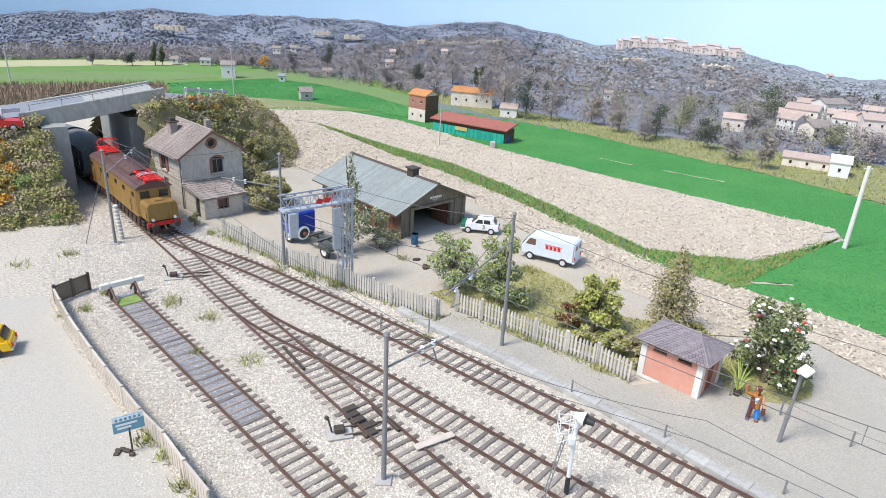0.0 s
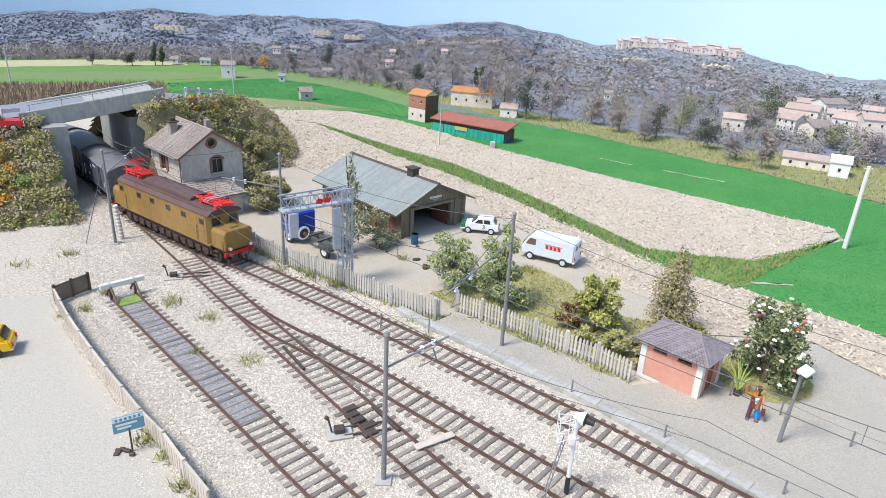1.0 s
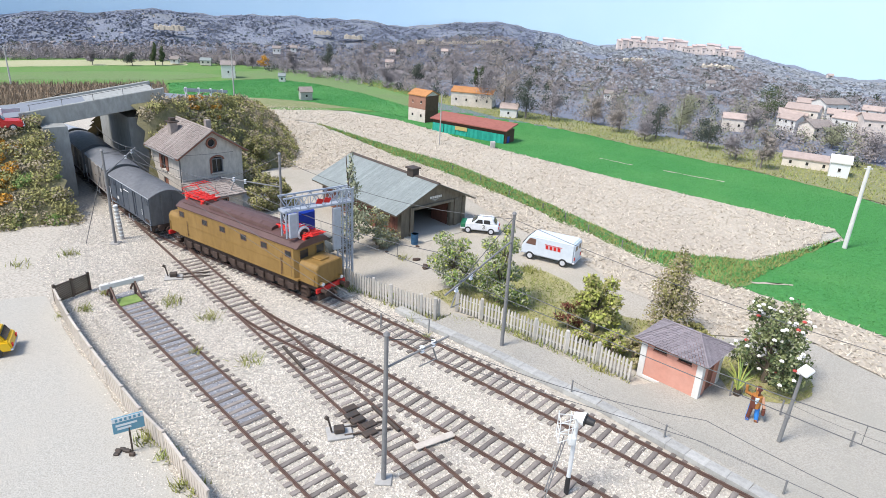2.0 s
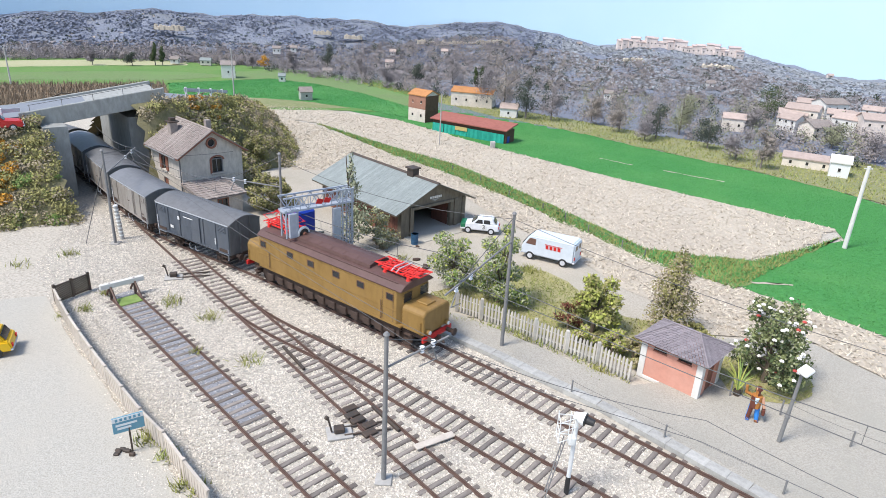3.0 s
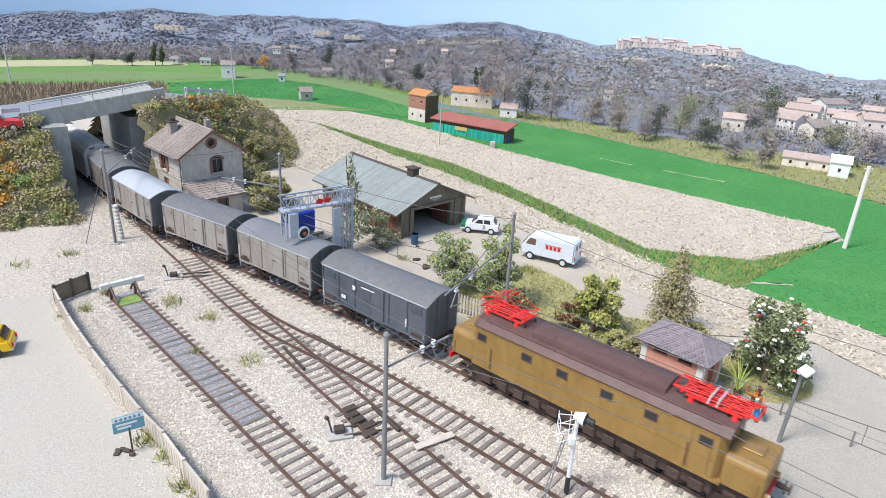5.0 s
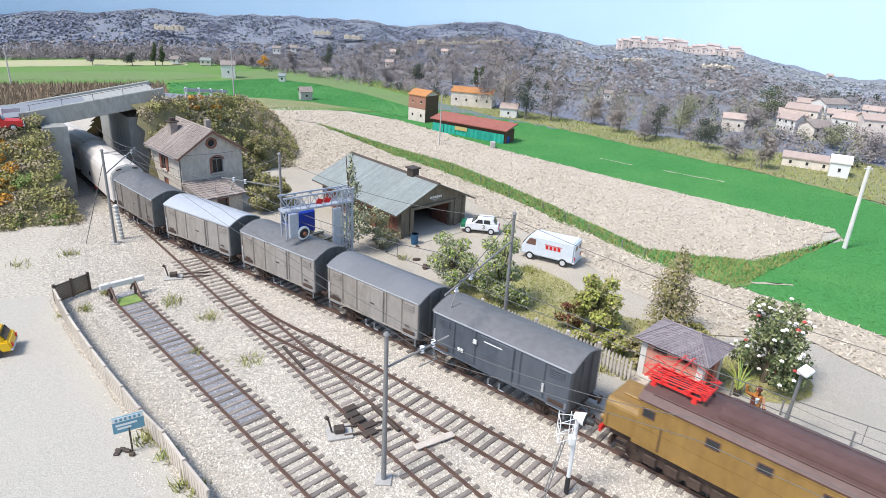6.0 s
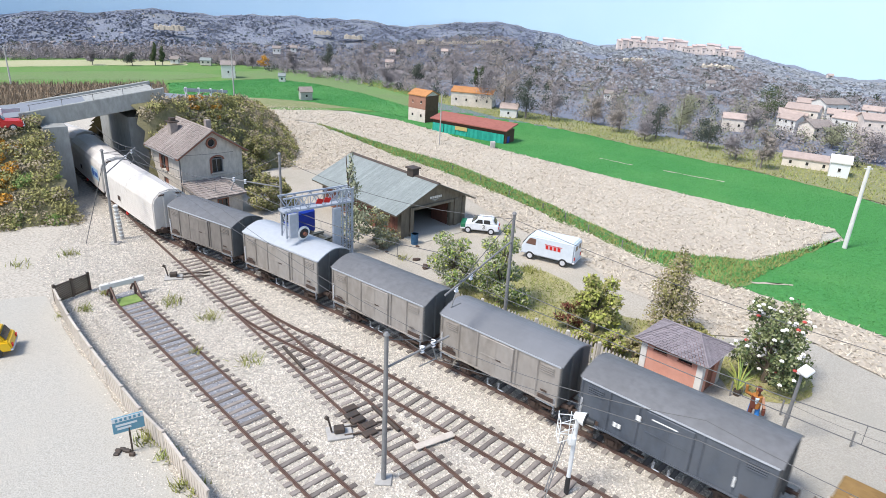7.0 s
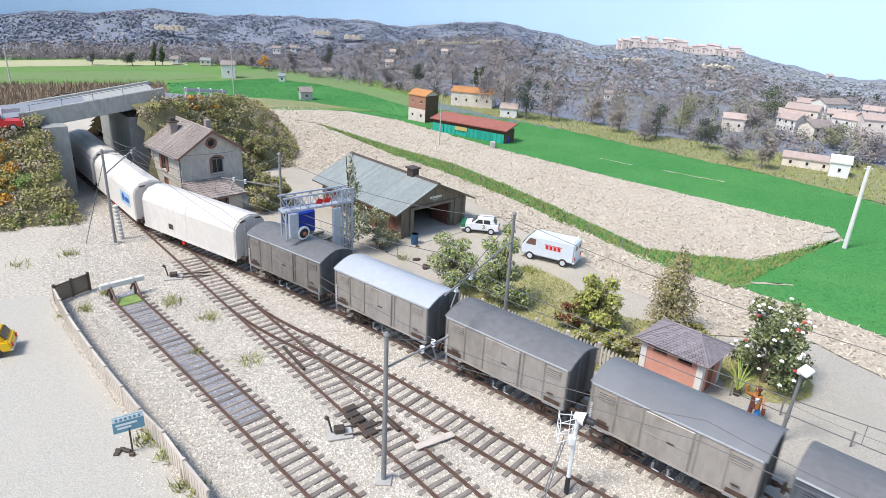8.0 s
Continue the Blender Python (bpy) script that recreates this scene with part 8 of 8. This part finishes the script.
row = [([(9.4, 114.6, 0.00)], 8.5, 4.6, "wood_tan", "tall bare tan poplar beyond the field"), ([(13.1, 111.7, 0.00)], 6.0, 3.4, "wood_green", "dark evergreen tree beyond the field"), ([(6.8, 121.6, 0.00)], 6.5, 3.4, "wood_grey", "bare grey tree beyond the field"),
       ([(17.5, 111.4, 0.00)], 5.0, 3.2, "wood_grey", "bare grey tree beyond the field"), ([(24.1, 109.6, 0.00)], 4.2, 2.6, "wood_tan", "bare pale tree beyond the field"), ([(27.7, 104.4, 0.00)], 4.0, 3.0, "wood_tan", "bare pale tree beyond the field"),
       ([(32.4, 99.9, 0.00)], 4.4, 3.4, "wood_green", "dark evergreen tree at the meadow"), ([(37.6, 104.7, 0.00)], 5.5, 3.2, "wood_lime", "pale young poplar at the meadow"), ([(38.5, 94.5, 0.00)], 3.8, 3.4, "wood_green", "dark round tree at the meadow"),
       ([(41.7, 83.7, 0.00)], 4.6, 2.4, "wood_tan", "bare pale tree at the meadow"), ([(63.9, 127.9, 0.05)], 5.5, 6.0, "leaf_dark", "broad dark evergreen above the village"), ([(40.1, 88.0, 0.00)], 3.6, 3.0, "wood_grey", "bare grey tree at the meadow"),
       ([(60.7, 90.8, 0.00)], 3.6, 3.4, "wood_grey", "bare grey tree near the village"), ([(60.0, 99.9, 0.00)], 3.4, 3.2, "wood_lime", "pale lime tree near the village"), ([(52.2, 110.7, 0.00)], 3.6, 3.0, "wood_grey", "bare grey tree near the village"),
       ([(-71.4, 156.8, 0.28)], 4.2, 1.2, "leaf_dark", "dark slim cypress on the plateau"), ([(-69.9, 157.4, 0.27)], 3.6, 1.1, "leaf_dark", "dark slim cypress on the plateau"), ([(-46.9, 162.9, 0.06)], 2.6, 2.2, "leaf_orange", "small orange autumn tree"),
       ([(-49.5, 161.8, 0.03)], 2.8, 2.2, "wood_grey", "small bare tree on the plateau"), ([(-83.5, 151.2, 0.24)], 3.2, 1.6, "wood_grey", "small bare tree on the plateau"), ([(-75.6, 154.0, 0.18)], 2.6, 2.4, "wood_green", "small dark tree on the plateau"),
       ([(-38.4, 158.1, 0.00)], 4.5, 2.8, "wood_grey", "bare grey tree beyond the field"), ([(-32.4, 169.7, 0.39)], 5.0, 2.6, "wood_green", "dark evergreen tree beyond the field"), ([(-21.5, 154.0, 0.00)], 4.4, 3.0, "wood_grey", "bare grey tree beyond the field"),
       ([(-14.2, 142.0, 0.00)], 4.6, 3.0, "wood_grey", "bare grey tree beyond the field"), ([(-8.4, 148.3, 0.17)], 4.0, 3.0, "wood_green", "dark evergreen tree beyond the field"), ([(-0.0, 148.5, 0.53)], 5.2, 3.2, "wood_grey", "bare grey tree beyond the field"),
       ([(6.3, 143.9, 0.28)], 4.2, 1.2, "leaf_dark", "dark slim cypress beyond the field"), ([(5.3, 144.9, 0.35)], 3.8, 1.0, "leaf_dark", "dark slim cypress beyond the field"), ([(30.2, 98.3, 0.00)], 3.4, 2.6, "wood_grey", "bare grey tree at the meadow")]
for i, (c, h, w, mat, lab) in enumerate(row):
    far_tree(c[0], h * 1.15, w * 1.25, mat, lab, 300 + i * 7, 2000)

for key, col in (("orange_tile", (0.50, 0.23, 0.09)), ("rust_tile", (0.46, 0.36, 0.31)), ("town_roof", (0.56, 0.45, 0.41)), ("barn_roof", (0.36, 0.13, 0.10)), ("beige_wall", (0.74, 0.65, 0.55)), ("pink_wall", (0.76, 0.65, 0.57)), ("brick_wall", (0.33, 0.17, 0.12)), ("tarp_green", (0.03, 0.36, 0.27)), ("tarp_tan", (0.50, 0.40, 0.16)),
                 ("town_stone", (0.68, 0.58, 0.53)), ("cliff", (0.58, 0.50, 0.40)), ("brown_wood", (0.13, 0.075, 0.05))):
    M[key] = material(key, col, 0.9, tuple(v * 0.72 for v in col), 0.6, 2.0, 0.4, 0.3, 0.03, obj=0.1)


def far_house(c, w, d, h, rz, wallm, roofm, label, rise=0.8, rows=1, cols=3, name="farm_house", group="houses in the distance"):
    t = thing(name, c[0], c[1], c[2] - 0.1, rz, label, "house", group)
    bm = B()
    prism(bm, [(-d / 2, 0), (d / 2, 0), (d / 2, h), (0, h + rise), (-d / 2, h)], "x", -w / 2, w / 2)
    part("wall_block", bm, wallm, t)
    for sg in (-1, 1):
        bm = B()
        o = 0.15
        e = h - rise * o / (d / 2)
        prism(bm, [(sg * (d / 2 + o), e), (0, h + rise), (0, h + rise + 0.14), (sg * (d / 2 + o), e + 0.14)], "x", -w / 2 - o, w / 2 + o)
        part("roof_slope", bm, roofm, t)
    for k in range(rows):
        for j in range(cols):
            x, z = -w / 2 + w * (j + 0.5) / cols, h * (k + 0.45) / rows
            bm = B()
            box(bm, x - 0.16, -d / 2 - 0.03, z, x + 0.16, -d / 2 + 0.02, z + 0.42)
            win = part("window", bm, "dark", t)
            bm = B()
            box(bm, x - 0.2, -d / 2 - 0.05, z - 0.06, x + 0.2, -d / 2 + 0.02, z)
            part("sill", bm, "white_wall", win)
    bm = B()
    box(bm, w / 2 - 0.02, -0.2, h * 0.35, w / 2 + 0.03, 0.2, h * 0.35 + 0.5)
    part("side_window", bm, "dark", t)
    return t


c = [(-4.5, 105.3, 0.00)][0]
tower = far_house(c, 3.6, 3.2, 4.3, -38, "pink_wall", "orange_tile", "old brick tower house with an orange tile roof", 0.7, 2, 2)
bm = B()
box(bm, -1.82, -1.63, 2.2, 1.82, -1.6, 4.2)
part("brick_panel", bm, "brick_wall", tower)
# a dark brown sheet puts shade into the colour of this side
bm = B()
box(bm, 1.8, -1.6, 0.0, 1.84, 1.6, 4.3)
part("shaded_boarding", bm, "brown_wood", tower)
a, b = np.array([(-2.6, 97.2, 0.00)][0]), np.array([(8.0, 90.2, 0.00)][0])
ln = float(np.linalg.norm((b - a)[:2]))
barn = thing("long_barn", *((a + b) / 2)[:2], 0, math.degrees(math.atan2(b[1] - a[1], b[0] - a[0])), "long low barn with red roof and green tarpaulins", "barn")
bm = B()
box(bm, -ln / 2, 0.1, 0, ln / 2, 2.6, 1.9)
part("wall_block", bm, "brown_wood", barn)
bm = B()
prism(bm, [(-0.35, 1.85), (3.0, 2.5), (3.0, 2.65), (-0.35, 2.0)], "x", -ln / 2 - 0.3, ln / 2 + 0.3)
part("roof", bm, "barn_roof", barn)
bm = B()
box(bm, ln / 2 - 0.02, 0.5, 0.0, ln / 2 + 0.03, 1.2, 1.0)
part("door", bm, "truck_blue", barn, "blue barn door")
for k in range(6):
    bm = B()
    x0, x1 = -ln / 2 + (ln - 0.2) * k / 6 + 0.05, -ln / 2 + (ln - 0.2) * (k + 1) / 6
    n = 8
    prof = [(x0 + (x1 - x0) * i / n, -0.12 + 0.07 * math.sin(i * 2.1 + k)) for i in range(n + 1)]
    prism(bm, prof + [(x, y + 0.04) for x, y in reversed(prof)], "z", 0.05, 1.35 if k != 2 else 1.0)
    part("tarpaulin", bm, "tarp_green", barn, "green hanging tarpaulin")
bm = B()
box(bm, -ln / 6, -0.26, 0.85, 0, -0.2, 1.4)
part("tarpaulin", bm, "tarp_tan", barn, "tan hanging tarpaulin")
for px, w, d, h, rz, wm, rm, lab, rows, cols in (
        ([(4.3, 123.1, 0.00)], 7.0, 4.0, 2.4, -14, "beige_wall", "orange_tile", "beige farmhouse with an orange tile roof", 1, 4), ([(10.3, 113.0, 0.00)], 2.6, 2.2, 1.5, -12, "white_wall", "rust_tile", "small white hut with a rust-red roof", 1, 1),
        ([(-49.1, 142.8, 0.00)], 2.6, 2.4, 2.6, 18, "white_wall", "tile", "small whitish barn tower on the plateau", 1, 1), ([(-26.9, 119.0, 0.00)], 1.9, 1.7, 1.5, 25, "concrete_post", "tile", "small grey stone hut in the field", 1, 1),
        ([(-37.0, 141.5, 0.00)], 1.2, 1.2, 1.2, 10, "white_wall", "slate", "tiny white field hut", 1, 1), ([(49.2, 111.9, 0.00)], 3.2, 2.6, 2.0, -20, "beige_wall", "rust_tile", "beige house with a reddish roof", 1, 2),
        ([(63.8, 120.9, 0.00)], 4.2, 3.0, 2.0, -25, "beige_wall", "rust_tile", "beige village house with a reddish roof", 2, 3), ([(73.3, 134.0, 0.06)], 3.6, 2.8, 2.4, -30, "white_wall", "rust_tile", "whitish village house with a reddish roof", 2, 3),
        ([(73.3, 128.0, 0.00)], 3.4, 2.8, 2.0, -10, "pink_wall", "tile", "pinkish stone village house", 2, 2), ([(73.3, 122.2, 0.00)], 3.8, 2.8, 2.2, -28, "white_wall", "rust_tile", "whitish village house with a reddish roof", 2, 3),
        ([(73.3, 116.6, 0.00)], 3.6, 3.0, 2.6, -20, "pink_wall", "rust_tile", "pinkish village house with a reddish roof", 2, 3), ([(74.6, 112.5, 0.00)], 3.8, 3.0, 2.2, -25, "pink_wall", "rust_tile", "pinkish stone village house", 2, 3),
        ([(64.1, 112.8, 0.00)], 3.0, 2.4, 1.6, -15, "beige_wall", "tile", "small beige village house", 1, 2), ([(85.2, 131.3, 0.04)], 3.2, 2.6, 2.0, -35, "white_wall", "rust_tile", "whitish village house above the lane", 2, 2),
        ([(49.2, 86.4, 0.00)], 5.4, 3.0, 1.2, -28, "beige_wall", "rust_tile", "low farm building with a reddish roof", 1, 3), ([(51.1, 82.1, 0.00)], 2.0, 2.4, 1.8, -28, "white_paint", "white_wall", "white flat-fronted metal shed", 1, 1),
        ([(33.6, 139.8, 0.12)], 1.6, 1.4, 1.4, -10, "white_wall", "tile", "tiny white house on the slope", 1, 1), ([(-16.3, 170.0, 1.28)], 1.8, 1.6, 1.2, -10, "pink_wall", "rust_tile", "tiny pinkish house on the slope", 1, 2), ([(-48.3, 180.4, 2.19)], 1.8, 1.6, 1.3, 8, "white_wall", "tile", "tiny white house on the slope", 1, 2),
        ([(-44.5, 183.7, 2.60)], 1.4, 1.4, 1.0, 8, "white_wall", "tile", "tiny white house on the slope", 1, 1), ([(-68.2, 160.6, 0.50)], 1.6, 1.4, 0.9, 8, "white_wall", "tile", "tiny white house on the plateau", 1, 1), ([(-61.1, 162.1, 0.33)], 2.2, 1.4, 1.0, 8, "beige_wall", "slate", "tiny beige house on the plateau", 1, 2),
        ([(-2.5, 182.0, 4.02)], 1.5, 1.4, 1.0, 0, "white_wall", "rust_tile", "tiny white house on the hill", 1, 1), ([(-17.0, 185.2, 3.00)], 1.4, 1.3, 0.9, 0, "white_wall", "rust_tile", "tiny white house on the hill", 1, 1), ([(42.5, 227.8, 5.47)], 1.4, 1.2, 0.8, 0, "white_wall", "tile", "tiny white house on the ridge", 1, 1),
        ([(62.5, 159.4, 1.92)], 1.6, 1.4, 0.9, -10, "white_wall", "tile", "tiny white house on the hillside", 1, 1), ([(-29.7, 155.4, 0.00)], 1.8, 1.4, 1.2, 8, "white_wall", "tile", "tiny white house beyond the field", 1, 1), ([(125.6, 220.7, 0.18)], 1.5, 1.2, 0.8, 0, "pink_wall", "rust_tile", "tiny pinkish house on the ridge", 1, 1)):
    far_house(px[0], w * 1.12, d * 1.1, h * 1.15, rz, wm, rm, lab, 0.5 if h < 1.5 else 0.7, rows, cols)
far_house((65.9, 121.3, 0.0), 5.6, 4.0, 3.2, -38, "beige_wall", "rust_tile", "beige stone village house with a tiled roof", 0.8, 2, 3)
far_house((74.8, 128.7, 0.0), 5.2, 4.0, 3.6, 12, "white_wall", "tile", "whitish village house with a grey roof", 0.8, 2, 3)
far_house((70.2, 113.1, 0.0), 5.0, 3.8, 3.0, -50, "white_wall", "rust_tile", "whitish village house with a low roof", 0.8, 2, 3)
far_house((72.2, 109.0, 0.0), 5.6, 4.2, 3.8, -15, "pink_wall", "rust_tile", "pinkish stone village house", 0.8, 2, 3)
far_house((61.9, 108.5, 0.0), 4.6, 3.2, 2.2, 20, "beige_wall", "tile", "low beige village house", 0.8, 2, 3)
far_house((60.4, 114.4, 0.0), 3.6, 2.8, 2.3, -60, "white_wall", "rust_tile", "small whitish village house", 0.8, 2, 3)
r = random.Random(5)
top = [(54.7, 219.3), (65.8, 216.2), (74.2, 213.5), (80.6, 211.1), (88.5, 208.0)]
tp, tr = polyline([q[:2] for q in top])
for i in range(26):
    s = tr[-1] * i / 25
    x, y = np.interp(s, tr, tp[:, 0]), np.interp(s, tr, tp[:, 1])
    far_house((x, y, terrain(x, y)), r.uniform(2.0, 3.4), 2.2, r.uniform(1.6, 3.4), r.uniform(-25, 10), "town_stone", "town_roof", "pinkish stone house of the hill town", 0.35, 1, 2, "town_house", "houses of the hill town")
for c, w, lab, seed in (([(-5.7, 198.9, 5.64)], 10, "pale rock cliff on the hillside", 1), ([(2.6, 193.7, 6.19)], 12, "pale rock cliff on the hillside", 2), ([(11.2, 195.4, 6.87)], 9, "pale rock cliff on the hillside", 3), ([(-81.9, 191.4, 6.23)], 8, "pale rock cliff on the hillside", 4), ([(73.5, 184.1, 4.20)], 8, "pale rock cliff below the town", 5), ([(51.1, 189.2, 4.38)], 5, "pale rock cliff below the town", 6), ([(-40.9, 206.2, 6.29)], 5, "pale rock cliff on the ridge", 7), ([(-30.9, 203.4, 5.73)], 5, "pale rock cliff on the ridge", 8)):
    x, y, z = c[0]
    gg = np.random.default_rng(seed)
    t = thing("rock_cliff", x, y, z, 0, lab, "cliff", "cliffs of the hills")
    for k in range(12):
        bm = B()
        cx, hh = (k / 11 - 0.5) * w, gg.uniform(0.5, 1.3)
        prism(bm, [(cx - w / 20, -0.3), (cx + w / 18, -0.3), (cx + w / 22 + gg.uniform(-0.1, 0.1), hh * 0.8), (cx, hh), (cx - w / 24, hh * 0.7)], "y", -0.6 + gg.uniform(-0.3, 0.2), 0.8)
        part("rock", bm, "cliff", t)


def far_pole(c, h, rad, mat, label):
    t = thing("field_pole", c[0], c[1], c[2], 0, label, "pole", "poles in the fields")
    bm = B()
    rod(bm, (0, 0, -0.2), (0, 0, h), rad, rad * 0.75, n=8)
    part("shaft", bm, mat, t)
    bm = B()
    box(bm, -0.3 * rad * 6, -0.03, h - 0.25, 0.3 * rad * 6, 0.03, h - 0.15)
    part("cross_arm", bm, mat, t)


far_pole([(36.2, 54.1, 0.00)][0], 7.6, 0.2, "white_wall", "white concrete pole at the field edge")
far_pole([(-1.3, 87.5, 0.00)][0], 7.0, 0.09, "concrete_post", "thin pale pole in the stubble field")
far_pole([(-27.0, 80.0, 5.9)][0], 6.2, 0.09, "concrete_post", "thin pale pole on the plateau")
far_pole([(-55.1, 80.4, 6.53)][0], 4.2, 0.1, "concrete_post", "thin pale pole on the plateau")
far_pole([(38.8, 108.5, 0.00)][0], 3.6, 0.06, "concrete_post", "thin pale pole behind the meadow")
far_pole([(41.4, 84.3, 0.00)][0], 3.6, 0.06, "concrete_post", "thin pale pole behind the meadow")
ms = thing("marker_stone", *[(6.1, 87.5, 0.00)][0], 0, "pale marker stone at the barn's end", "stone")
bm = B()
box(bm, -0.35, -0.35, -0.1, 0.35, 0.35, 0.9, bev=0.08)
part("block", bm, "concrete_post", ms)
# wire fence along the grass strip
cable_posts([(0.6, 73.7), (3.8, 69.7), (6.6, 64.2), (9.7, 60.5), (11.5, 57.8), (13.1, 54.6), (15.3, 51.0), (16.8, 49.3)], 0.7, 0.05, "thin wire fence beside the grass strip")
# bent branch beside the road
br = thing("bent_branch", *[(-43.0, 66.5, 5.9)][0], 20, "dark bent bare branch behind the road", "branch")
bm = B()
pts = [Vector((0, 0, 0)), Vector((0.8, 0, 1.3)), Vector((2.2, 0, 1.9)), Vector((4.0, 0, 1.8)), Vector((5.2, 0, 1.4))]
for i in range(4):
    rod(bm, pts[i], pts[i + 1], 0.1 - 0.015 * i, 0.085 - 0.015 * i, n=6)
rod(bm, pts[2], pts[2] + Vector((0.1, 0, 0.5)), 0.06, 0.03, n=6)
part("stem", bm, "bark", br)


def motions():
    """The train runs along the main line at an even speed."""
    for t, mid, half in TRAIN:
        rows = []
        for k in range(41):
            sec = k * 0.2
            s = mid + 9.07 * (sec - 4.5)
            a, b = on(MAIN, MAIN_S, s - half)[0], on(MAIN, MAIN_S, s + half)[0]
            c = (a + b) / 2
            rows.append((sec, place(c[0], c[1], 0.17, math.degrees(math.atan2(b[1] - a[1], b[0] - a[0])))))
        walk(t, rows)


motions()
